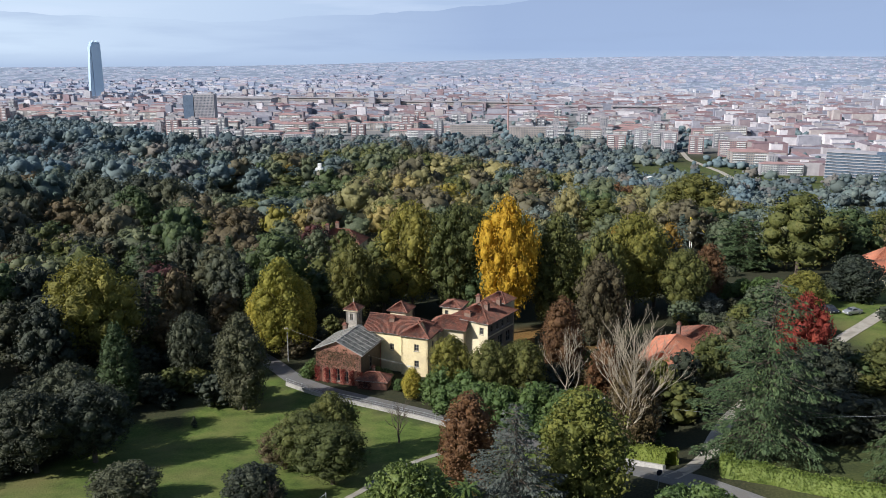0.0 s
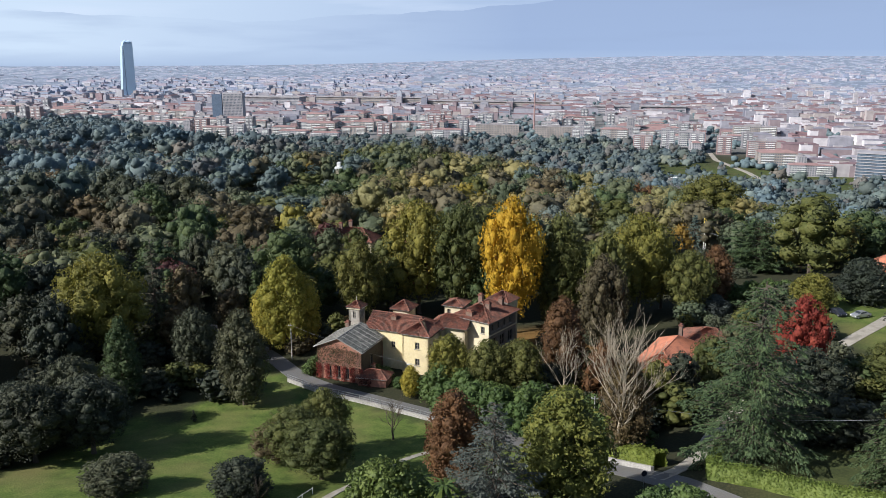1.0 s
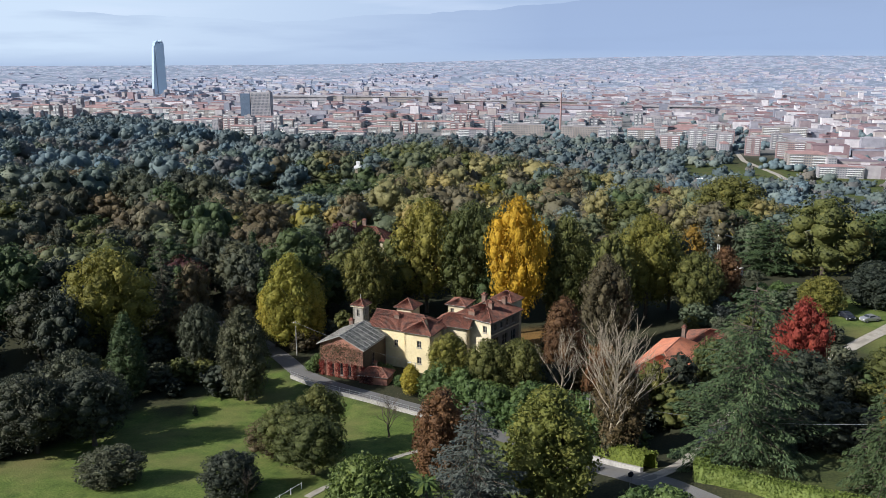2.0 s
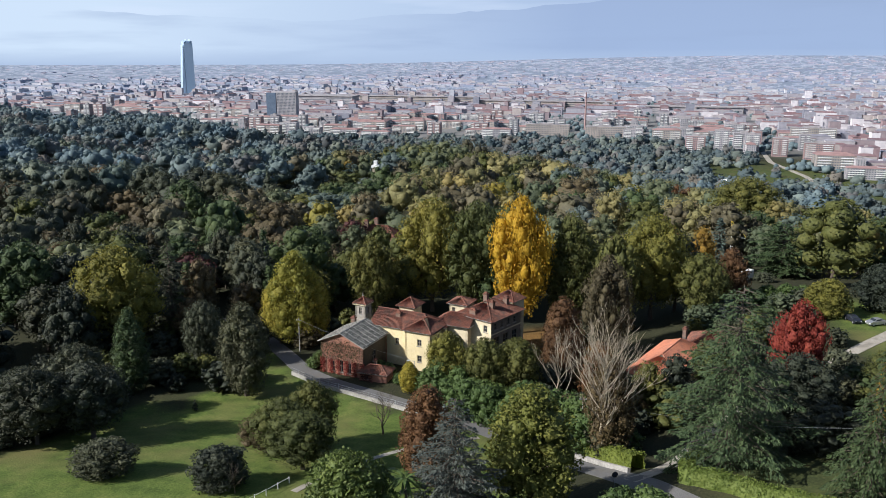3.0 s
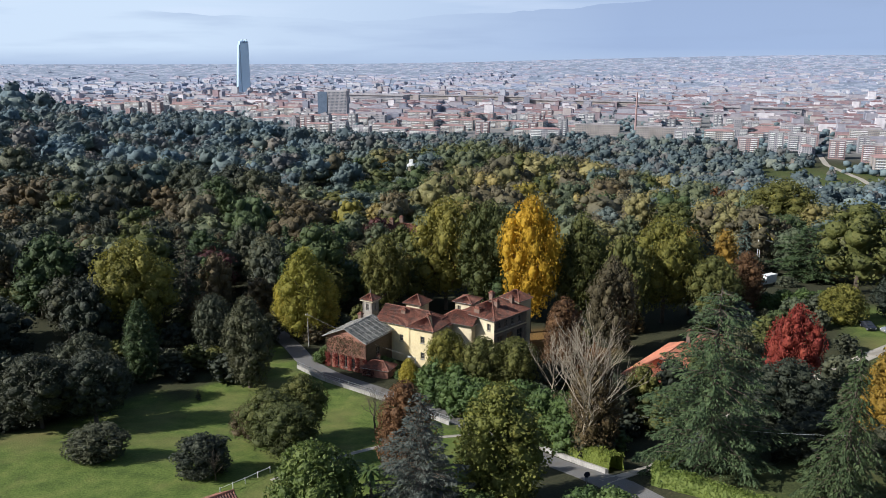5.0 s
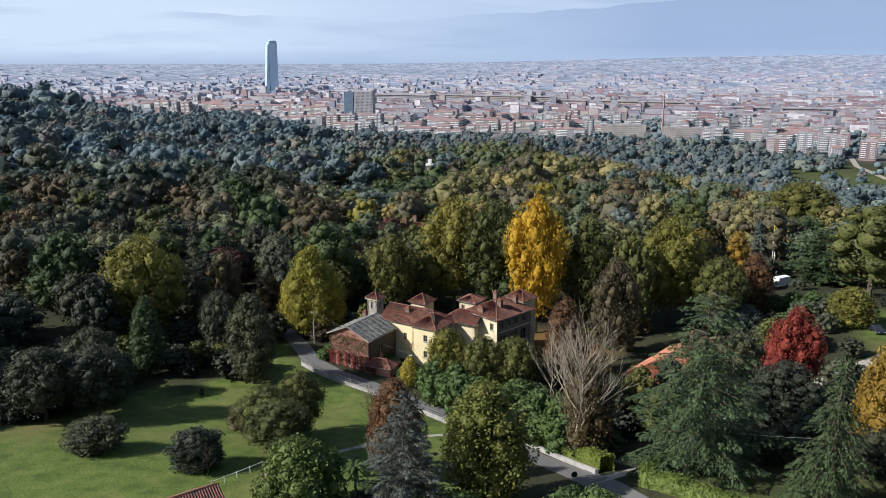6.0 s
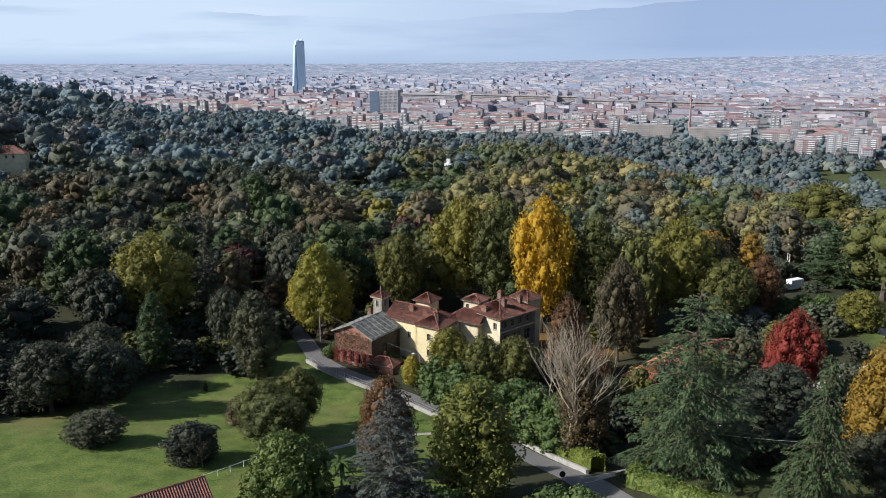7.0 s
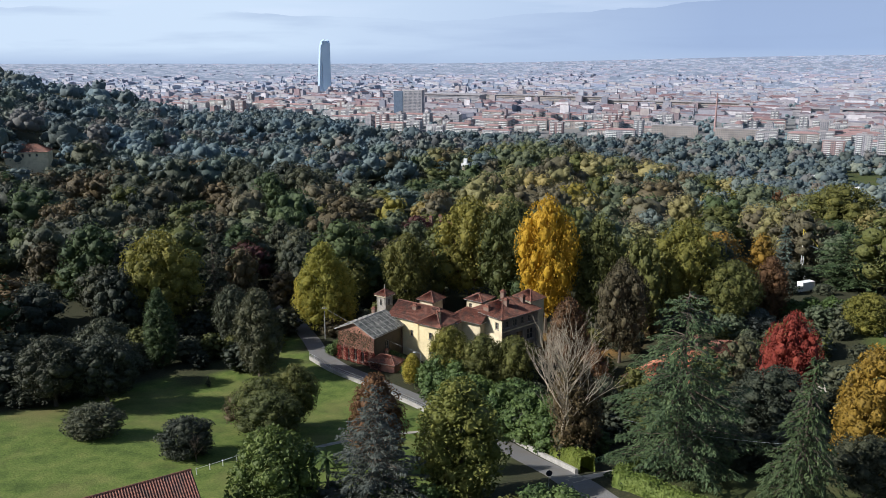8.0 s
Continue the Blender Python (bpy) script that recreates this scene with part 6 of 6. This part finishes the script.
# ---- the woods ----
def in_clearing(x, y):
    if y < 100:
        return True
    lane = min((x - a) ** 2 + (y - b) ** 2 for a, b in ROAD) < 64
    if lane or lawn_cover(x, y) > 0.02 and y < 400:
        return True
    if -34 < x < 24 and 138 < y < 186 or 20 < x < 62 and 128 < y < 168:
        return True
    if -50 < x < 55 and y < 176:
        return True
    if x > 36 and y < 132 or x > 56 and y < 205:
        return True
    if 98 < x < 135 and 185 < y < 218:
        return True
    if (x + 266) ** 2 + (y - 326) ** 2 < 230 or (x - 93) ** 2 + (y - 241) ** 2 < 180 or (x - 110) ** 2 + (y - 345) ** 2 < 280 or -52 < x < -20 and 236 < y < 287 or 70 < x < 92 and 205 < y < 268:
        return True
    return 60 < x < 105 and 150 < y < 176


def wood_leaf(rng, x, y):
    patch = noise.noise((x * 0.02, y * 0.02, 0.3))
    # Darker leaf picks on the left partly stand in for shaded crowns.
    if x < -52 and math.hypot(x, y) < 205:
        return rng.choices(("deep", "dim", "green", "brown"), (6, 3, 1, 1))[0]
    if x < -45 and math.hypot(x, y) < 270:
        return rng.choices(("deep", "dim", "green", "moss", "brown", "plum", "olive"), (2, 6, 4, 4, 3, 1, 3))[0]
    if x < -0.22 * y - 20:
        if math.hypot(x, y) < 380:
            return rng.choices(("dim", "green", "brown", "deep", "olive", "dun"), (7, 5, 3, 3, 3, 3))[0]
        # Past 380 m the haze-tinted leaf colours come in.
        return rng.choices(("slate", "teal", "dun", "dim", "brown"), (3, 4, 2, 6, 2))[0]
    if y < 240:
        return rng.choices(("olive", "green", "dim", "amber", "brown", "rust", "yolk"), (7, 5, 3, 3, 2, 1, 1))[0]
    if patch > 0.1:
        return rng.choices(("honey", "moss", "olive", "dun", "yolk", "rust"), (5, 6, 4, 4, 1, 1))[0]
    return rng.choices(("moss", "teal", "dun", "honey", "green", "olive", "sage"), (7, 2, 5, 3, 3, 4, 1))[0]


def build_woods():
    rng = random.Random(21)
    cell = 14.6
    rest = []
    taken = [(t.location.x, t.location.y) for t in bpy.data.objects if t.parent is None and t.name.split(".")[0] in ("tree", "cedar", "spruce", "fir")]
    for i in range(-37, 28):
        for j in range(7, 48):
            x, y = (i + rng.uniform(0.1, 0.9) + 0.5 * (j % 2)) * cell, (j + rng.uniform(0.1, 0.9)) * cell
            r, a = math.hypot(x, y), azimuth(x, y)
            if r > (620 if a < 13 else 430) or not -33 < a < 49 or in_clearing(x, y):
                continue
            if r > 260 and rng.random() < 0.10:
                continue
            if any((x - p) ** 2 + (y - q) ** 2 < 36 for p, q in taken):
                continue
            leaf = wood_leaf(rng, x, y)
            form = rng.choices(("round", "oval", "cone"), (10, 2, 1 if leaf in ("deep", "dim") else 0))[0]
            high = rng.triangular(9, 24, 17) + 3.5 * noise.noise((x * 0.03, y * 0.03, 5))
            wide = (0.30 * high + rng.uniform(1.0, 4.6)) * (0.76 if form != "round" else 1)
            if 230 < r < 300 and abs(x + 36) < 22 or -105 < x < -55 and 320 < y < 440:
                high *= 0.72
            if (x + 250) ** 2 + (y - 306) ** 2 < 1100:
                high *= 0.7
            if r < 205 or x > 30 and r < 320:
                plant(x, y, land(x, y) + high, wide, form, leaf, "mid", "hillside wood")
            else:
                rest.append((x, y, high, wide, form, leaf))
    for i in range(8):
        for j in range(6):
            x, y = -122 + (i + rng.uniform(0.1, 0.9)) * 10.5, 168 + (j + rng.uniform(0.1, 0.9)) * 10.5
            if x > -44 + 0.2 * (y - 168) or in_clearing(x, y) or any((x - p) ** 2 + (y - q) ** 2 < 25 for p, q in taken):
                continue
            plant(x, y, land(x, y) + rng.uniform(11, 18), rng.uniform(4.4, 7), rng.choice(("round", "oval", "round", "cone")), rng.choice(("deep", "dim", "deep", "brown", "green")), "mid", "hillside wood")
    joined_wood(rest)


def joined_wood(rows):
    """The wood behind the first ranks of trees, past counting: full crowns in their own tones, joined."""
    rng = np.random.default_rng(77)
    tones = sorted({row[5] for row in rows})
    co, loops, starts, totals, tone_of, cast = [], [], [], [], [], []
    nv = nl = 0
    for x, y, high, wide, form, leaf in rows:
        data = TREES[("low", form, int(rng.integers(0, 6)))][0]
        v = np.empty(len(data.vertices) * 3, np.float32)
        data.vertices.foreach_get("co", v)
        v = v.reshape(-1, 3)
        a, k = rng.uniform(0, 6.28), wide / NOMINAL[form]
        turned = np.stack([v[:, 0] * math.cos(a) - v[:, 1] * math.sin(a), v[:, 0] * math.sin(a) + v[:, 1] * math.cos(a), v[:, 2]], 1)
        co.append(turned * [k, k, high / 10] + [x, y, land(x, y)])
        l = np.empty(len(data.loops), np.int32)
        data.loops.foreach_get("vertex_index", l)
        s, t = np.empty(len(data.polygons), np.int32), np.empty(len(data.polygons), np.int32)
        data.polygons.foreach_get("loop_start", s)
        data.polygons.foreach_get("loop_total", t)
        loops.append(l + nv)
        starts.append(s + nl)
        totals.append(t)
        tone_of.append(np.full(len(s), tones.index(leaf), np.int32))
        cast.append(np.full(len(v), rng.uniform(0, 1), np.float32))
        nv, nl = nv + len(v), nl + len(l)
    data = bpy.data.meshes.new("hillside_wood")
    data.vertices.add(nv)
    data.vertices.foreach_set("co", np.concatenate(co).astype(np.float32).reshape(-1))
    data.loops.add(nl)
    data.loops.foreach_set("vertex_index", np.concatenate(loops))
    tone_of = np.concatenate(tone_of)
    data.polygons.add(len(tone_of))
    data.polygons.foreach_set("loop_start", np.concatenate(starts))
    data.polygons.foreach_set("loop_total", np.concatenate(totals))
    for tone in tones:
        data.materials.append(LEAF[tone])
    data.polygons.foreach_set("material_index", tone_of)
    data.polygons.foreach_set("use_smooth", np.concatenate(totals) == 3)
    data.update(calc_edges=True)
    data.attributes.new("cast", "FLOAT", "POINT").data.foreach_set("value", np.concatenate(cast))
    return tagged(new("hillside_wood", data), "dense autumn wood of olive, brown and yellow crowns", "wood", kind="stuff")


build_woods()


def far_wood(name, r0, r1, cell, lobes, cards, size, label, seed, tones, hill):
    """Uncounted trees of the far slopes and the riverside: rough crowns under loose sprays."""
    rng = np.random.default_rng(seed)
    lots = random.Random(seed)
    kinds = [billows(800 + k, 1.0, -0.8, 0.8, round_crown, lobes, cards, size, 0.36) for k in range(8)]
    fans, cores, tris, base = [], [], [], 0
    fan_cast, core_cast, fan_tone, core_tone = [], [], [], []
    n = int(r1 / cell) + 1
    for i in range(-n, n):
        for j in range(0, n):
            x, y = (i + lots.random()) * cell, (j + lots.random()) * cell
            r, a = math.hypot(x, y), azimuth(x, y)
            if not ((r0 if a >= 13 else max(r0, 615)) <= r < r1 and -36 < a < 51) or r > near_edge(x, y) - 10 and land(x, y) < 9:
                continue
            if x > 280 and any((x - p) ** 2 + (y - q) ** 2 < 380 for p, q in PARK_SPOTS):
                continue
            z = land(x, y)
            lump = noise.noise((x * 0.012, y * 0.012, 2.0))
            if lots.random() < min(0.22 + 0.5 * lump, 0.42):
                continue
            if lawn_cover(x, y) > 0.22 and lots.random() < 0.74:
                continue
            rad, high = lots.uniform(0.48, 0.86) * cell * (1 + 0.3 * lump), lots.uniform(8, 23) * (0.8 if z < 12 else 1)
            own = lots.random()
            core_v, core_f, core_fans = lots.choice(kinds)
            fan_cast.append(np.full(cards * 4, own))
            tone = len(tones) + lots.randrange(len(hill)) if x < -0.22 * y - 20 else lots.randrange(len(tones))
            fan_tone.append(np.full(cards, tone))
            core_tone.append(np.full(len(core_f), tone))
            core_cast.append(np.full(len(core_v), own))
            turn = lots.uniform(0, 6.28)
            spin = np.array([[math.cos(turn), -math.sin(turn), 0], [math.sin(turn), math.cos(turn), 0], [0, 0, 1]]).T * [rad, rad, rad * 0.9]
            c = np.array([x, y, z + high - rad * 0.8])
            cores.append(c + core_v @ spin)
            fans.append(c + core_fans @ spin)
            tris.append(core_f + base)
            base += len(core_v)
    fans = np.concatenate(fans)
    data = quads(name, fans, LEAF[tones[0]], (np.concatenate(cores), np.concatenate(tris)))
    for tone in tones[1:] + hill:
        data.materials.append(LEAF[tone])
    data.polygons.foreach_set("material_index", np.concatenate(fan_tone + core_tone).astype(np.int32))
    data.attributes.new("cast", "FLOAT", "POINT").data.foreach_set("value", np.concatenate(fan_cast + core_cast).astype(np.float32))
    return tagged(new(name, data), label, "wood", kind="stuff")


# Tones grow paler and bluer with distance, painting the haze into the leaves.
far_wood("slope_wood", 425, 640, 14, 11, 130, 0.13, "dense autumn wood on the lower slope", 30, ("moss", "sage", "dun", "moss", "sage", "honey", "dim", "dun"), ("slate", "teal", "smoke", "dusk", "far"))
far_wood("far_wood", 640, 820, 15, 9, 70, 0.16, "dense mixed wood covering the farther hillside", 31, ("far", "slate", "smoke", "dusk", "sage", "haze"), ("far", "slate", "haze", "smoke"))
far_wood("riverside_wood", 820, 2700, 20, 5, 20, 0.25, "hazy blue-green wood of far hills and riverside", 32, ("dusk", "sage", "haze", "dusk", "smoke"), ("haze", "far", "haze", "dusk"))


def town_trees():
    """Street and park trees between the houses of the town."""
    rng, lots = np.random.default_rng(51), random.Random(51)
    v, f = BALL_0
    cores, tris = [], []
    for k in range(4200):
        a, r = radians(lots.uniform(-48, 34)), 1250 + 1700 * lots.random() ** 1.5
        x, y = r * math.sin(a), r * math.cos(a)
        if land(x, y) > 25 and r < 3300 or r < near_edge(x, y) - 60 or noise.noise((x * 0.004, y * 0.004, 3.0)) < -0.12:
            continue
        rad = lots.uniform(3.5, 8)
        cores.append(np.array([x, y, land(x, y) + rad * 0.7]) + v * (0.85 + 0.2 * rng.uniform(-1, 1, (len(v), 1))) * [rad * 1.15, rad, rad])
        tris.append(f + len(v) * (len(cores) - 1))
    # Leaf colour here includes the haze over the town.
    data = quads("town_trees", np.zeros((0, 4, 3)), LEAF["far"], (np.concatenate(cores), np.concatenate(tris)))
    return tagged(new("town_trees", data), "hazy blue-green trees along the town's avenues", "trees", kind="stuff")


town_trees()


# ---- small things ----
def palm(x, y, top):
    foot = land(x, y)
    ob = thing("palm", pose(x, y, foot), "small fan palm with drooping green fronds by the path", "palm")
    bm = bmesh.new()
    h = top - foot - 1.0
    for k in range(8):
        tube(bm, (0, 0, h * k / 8), (0.02 * k, 0, h * (k + 1) / 8 + 0.03), 0.19, 0.15, 7)
    part("trunk", bm, BARK, ob)
    rng = random.Random(2)
    for k in range(34):
        turn, up = k * 2.4, rng.uniform(-0.5, 1.0)
        verts, faces = [], []
        side = Vector((math.cos(turn), math.sin(turn), 0))
        across = Vector((-side.y, side.x, 0))
        length = rng.uniform(1.6, 2.3)
        for i in range(6):
            s = i / 5
            mid = Vector((0, 0, h)) + side * length * s + Vector((0, 0, up * length * s - 0.75 * length * s * s))
            w = 0.2 * math.sin(math.pi * (0.12 + 0.86 * s))
            verts += [mid - across * w - Vector((0, 0, 0.12 * w)), mid, mid + across * w - Vector((0, 0, 0.12 * w))]
        for i in range(5):
            a = 3 * i
            faces += [(a, a + 1, a + 4, a + 3), (a + 1, a + 2, a + 5, a + 4)]
        part("frond", mesh("frond", verts, faces, LEAF["laurel"]), LEAF["laurel"], ob)
    return ob


palm(2.7, 81.5, 118.2)
palm(-0.5, 84.0, 117.3)


def post_fence(name, line, height, gap, material, label, rails=2, lift=0.0):
    """Posts with rails along a line of (x, y) points."""
    ob = thing(name, pose(line[0][0], line[0][1], land(*line[0])), label, "fence")
    base = Vector((line[0][0], line[0][1], land(*line[0])))
    last = None
    for (x0, y0), (x1, y1) in zip(line, line[1:]):
        n = max(1, round(math.hypot(x1 - x0, y1 - y0) / gap))
        for k in range(n + 1):
            x, y = x0 + (x1 - x0) * k / n, y0 + (y1 - y0) * k / n
            p = Vector((x, y, land(x, y) + lift)) - base
            if last is not None and (p - last).length < 0.1:
                continue
            bm = bmesh.new()
            tube(bm, p - Vector((0, 0, 0.3)), p + Vector((0, 0, height)), 0.055, 0.05, 6)
            part("post", bm, material, ob)
            if last is not None:
                for r in range(rails):
                    bm = bmesh.new()
                    z = Vector((0, 0, height * (r + 0.9) / rails - 0.05))
                    tube(bm, last + z, p + z, 0.03, 0.03, 4)
                    part("rail", bm, material, ob)
            last = p
    return ob


post_fence("wall_railing", [(-31.5, 150), (-24.3, 144.6), (-13.2, 138.6), (-3.4, 132.6), (5, 126.2)], 0.9, 2.4, STEEL, "thin grey metal railing on the lane wall", 2, 0.75)
post_fence("garden_fence", [(-19, 86.5), (-17.2, 90.3), (-15.4, 94.6)], 1.0, 2.2, PAINT, "low white post fence at the lawn's corner", 1)


def lamp_post(x, y, height, turn, label):
    ob = thing("street_lamp", pose(x, y, land(x, y), 0, 0, turn), label, "street lamp")
    bm = bmesh.new()
    tube(bm, (0, 0, -0.3), (0, 0, height), 0.09, 0.06, 8)
    part("pole", bm, STEEL, ob)
    bm = bmesh.new()
    tube(bm, (0, 0, height - 0.1), (-1.1, 0, height + 0.15), 0.035, 0.03, 6)
    part("arm", bm, STEEL, ob)
    part("lamp_head", boxed((-1.6, -1.0, -0.12, 0.12, height + 0.08, height + 0.22)), PAINT, ob)
    return ob


def pole(x, y, height, label):
    ob = thing("utility_pole", pose(x, y, land(x, y)), label, "utility pole")
    bm = bmesh.new()
    tube(bm, (0, 0, -0.5), (0, 0, height), 0.15, 0.10, 8)
    part("shaft", bm, STONE, ob)
    part("crossarm", boxed((-0.6, 0.6, -0.05, 0.05, height - 0.5, height - 0.4)), STEEL, ob)
    for s in (-0.5, 0.0, 0.5):
        part("insulator", boxed((s - 0.05, s + 0.05, -0.05, 0.05, height - 0.398, height - 0.2)), PAINT, ob)
    return ob


def wire(a, b, sag, label):
    bm = bmesh.new()
    a, b = Vector(a), Vector(b)
    for k in range(12):
        p, q = (a.lerp(b, s) - Vector((0, 0, 4 * sag * s * (1 - s))) for s in (k / 12, (k + 1) / 12))
        tube(bm, p, q, 0.018, 0.018, 4)
    data = bpy.data.meshes.new("overhead_wire")
    bm.to_mesh(data)
    bm.free()
    data.materials.append(STEEL)
    return tagged(new("overhead_wire", data), label, "wire")


lamp_post(-5.4, 147.2, 5.2, 10, "grey street lamp on the lane before the villa")
pole(59.3, 91.5, 8.5, "pale concrete utility pole beside the lane")
pole(26.0, 122.0, 8.0, "pale concrete utility pole in the hedge")
pole(-33.5, 163.0, 8.0, "pale concrete utility pole by the lane")
wire((26, 122, land(26, 122) + 7.7), (59.3, 91.5, land(59.3, 91.5) + 8.2), 1.6, "thin dark overhead wire sagging above the lane")
wire((-33.5, 163, land(-33.5, 163) + 7.7), (-5.4, 147.2, land(-5.4, 147.2) + 5.2), 0.7, "thin dark overhead wire passing the brick gable")


def road_sign(x, y, z):
    ob = thing("road_sign", pose(x, y, land(x, y), 0, 0, 20), "round traffic sign on a thin steel post, back view", "road sign")
    bm = bmesh.new()
    tube(bm, (0, 0, -0.3), (0, 0, z - land(x, y)), 0.035, 0.035, 6)
    part("post", bm, STEEL, ob)
    bm = bmesh.new()
    tube(bm, (0, -0.05, z - land(x, y) - 0.1), (0, -0.08, z - land(x, y) - 0.1), 0.42, 0.42, 20)
    part("disc", bm, DARK_CAR, ob)
    return ob


road_sign(28.2, 94.6, land(28.2, 94.6) + 2.5)


def car(x, y, turn, paint, label):
    ob = thing("car", pose(x, y, land(x, y) + 0.08, 0, 0, turn), label, "car")
    side = [(-2.1, 0.3), (-2.15, 0.75), (-1.75, 0.92), (-1.15, 1.02), (-0.55, 1.42), (0.75, 1.45), (1.5, 1.05), (2.05, 0.95), (2.12, 0.4), (1.95, 0.28)]
    n = len(side)
    verts = [(a, s * (0.82 if z < 1.1 else 0.66), z) for s in (-1, 1) for a, z in side]
    faces = [tuple(range(n))[::-1], tuple(range(n, 2 * n))] + [(k, (k + 1) % n, n + (k + 1) % n, n + k) for k in range(n)]
    part("body", mesh("body", verts, faces, paint), paint, ob)
    part("windscreen", mesh("windscreen", [(-1.12, -0.66, 1.06), (-1.12, 0.66, 1.06), (-0.60, 0.6, 1.41), (-0.60, -0.6, 1.41)], [(0, 1, 2, 3)], GLASS), GLASS, ob).location = (-0.02, 0, 0.02)
    for s in (-1, 1):
        part("side_window", mesh("side_window", [(-0.95, s * 0.80, 1.08), (1.2, s * 0.80, 1.08), (0.75, s * 0.69, 1.38), (-0.5, s * 0.69, 1.38)], [(0, 1, 2, 3)], GLASS), GLASS, ob)
        for a in (-1.35, 1.35):
            bm = bmesh.new()
            tube(bm, (a, s * 0.70, 0.30), (a, s * 0.86, 0.30), 0.31, 0.31, 14)
            w = part("wheel", bm, RUBBER, ob)
            bm = bmesh.new()
            tube(bm, (a, s * 0.84, 0.30), (a, s * 0.875, 0.30), 0.19, 0.19, 12)
            part("rim", bm, STEEL, w)
        part("headlight", boxed((-2.17, -2.12, s * 0.6 - 0.14, s * 0.6 + 0.14, 0.6, 0.72)), PAINT, ob)
    return ob


car(91, 169.5, 20, CAR, "silver hatchback parked on the gravel drive")
car(87.2, 172, 100, DARK_CAR, "dark hatchback parked on the gravel drive")


def folded_crane(x, y, top):
    z = land(x, y)
    h = top - z
    ob = thing("building_crane", pose(x, y, z, 0, 0, -12), "small white crane with folded yellow jib among trees", "crane")
    part("base", boxed((-2, 2, -2, 2, -0.2, 0.8)), STEEL, ob)
    for a in (-0.32, 0.32):
        for b in (-0.32, 0.32):
            part("mast_leg", boxed((a - 0.07, a + 0.07, b - 0.07, b + 0.07, 0.8, h)), PAINT, ob)
    for k in range(int(h / 1.2)):
        bm = bmesh.new()
        s = -0.32 if k % 2 else 0.32
        tube(bm, (-s, -0.32, 0.9 + 1.2 * k), (s, -0.32, 2.0 + 1.2 * k), 0.04, 0.04, 4)
        tube(bm, (-0.32, -s, 0.9 + 1.2 * k), (-0.32, s, 2.0 + 1.2 * k), 0.04, 0.04, 4)
        tagged(part("lattice", bm, PAINT, ob), kind="stuff")
    for a, b, r, paint, words in (((0, 0, h), (-0.6, 0, h + 4.5), 0.16, YELLOW, "yellow folded jib"), ((-0.6, 0, h + 4.5), (4.2, 0, h - 0.6), 0.16, YELLOW, "yellow folded jib"), ((0, 0, h), (4.2, 0, h - 1.2), 0.22, PAINT, "white counter-jib")):
        bm = bmesh.new()
        for dy in (-0.4, 0.4):
            tube(bm, (a[0], dy, a[2]), (b[0], dy, b[2]), r * 0.6, r * 0.5, 5)
        for k in range(6):
            s = k / 6
            p, q = Vector(a).lerp(Vector(b), s), Vector(a).lerp(Vector(b), s + 1 / 6)
            tube(bm, (p.x, -0.4, p.z), (q.x, 0.4, q.z), 0.05, 0.05, 4)
        part("jib", bm, paint, ob, words)
    return ob


folded_crane(84.5, 266, 106.5)


def van(x, y, turn):
    ob = thing("van", pose(x, y, land(x, y) + 0.1, 0, 0, turn), "white box van parked among the trees", "van")
    part("box_body", boxed((-2.2, 2.4, -1.0, 1.0, 0.6, 3.0)), PAINT, ob)
    part("cab", mesh("cab", [(-3.6, -0.95, 0.5), (-2.25, -0.95, 0.5), (-2.25, 0.95, 0.5), (-3.6, 0.95, 0.5), (-3.6, -0.95, 1.2), (-2.25, -0.9, 2.2), (-2.25, 0.9, 2.2), (-3.6, 0.95, 1.2), (-2.9, -0.9, 2.2), (-2.9, 0.9, 2.2)],
                            [(3, 2, 1, 0), (0, 1, 5, 8, 4), (2, 3, 7, 9, 6), (3, 0, 4, 7), (4, 8, 9, 7), (8, 5, 6, 9), (1, 2, 6, 5)], PAINT), PAINT, ob)
    for a in (-2.8, 1.4):
        for s in (-1, 1):
            bm = bmesh.new()
            tube(bm, (a, s * 0.8, 0.32), (a, s * 1.02, 0.32), 0.38, 0.38, 14)
            part("wheel", bm, RUBBER, ob)
    return ob


van(80.2, 231, 40)
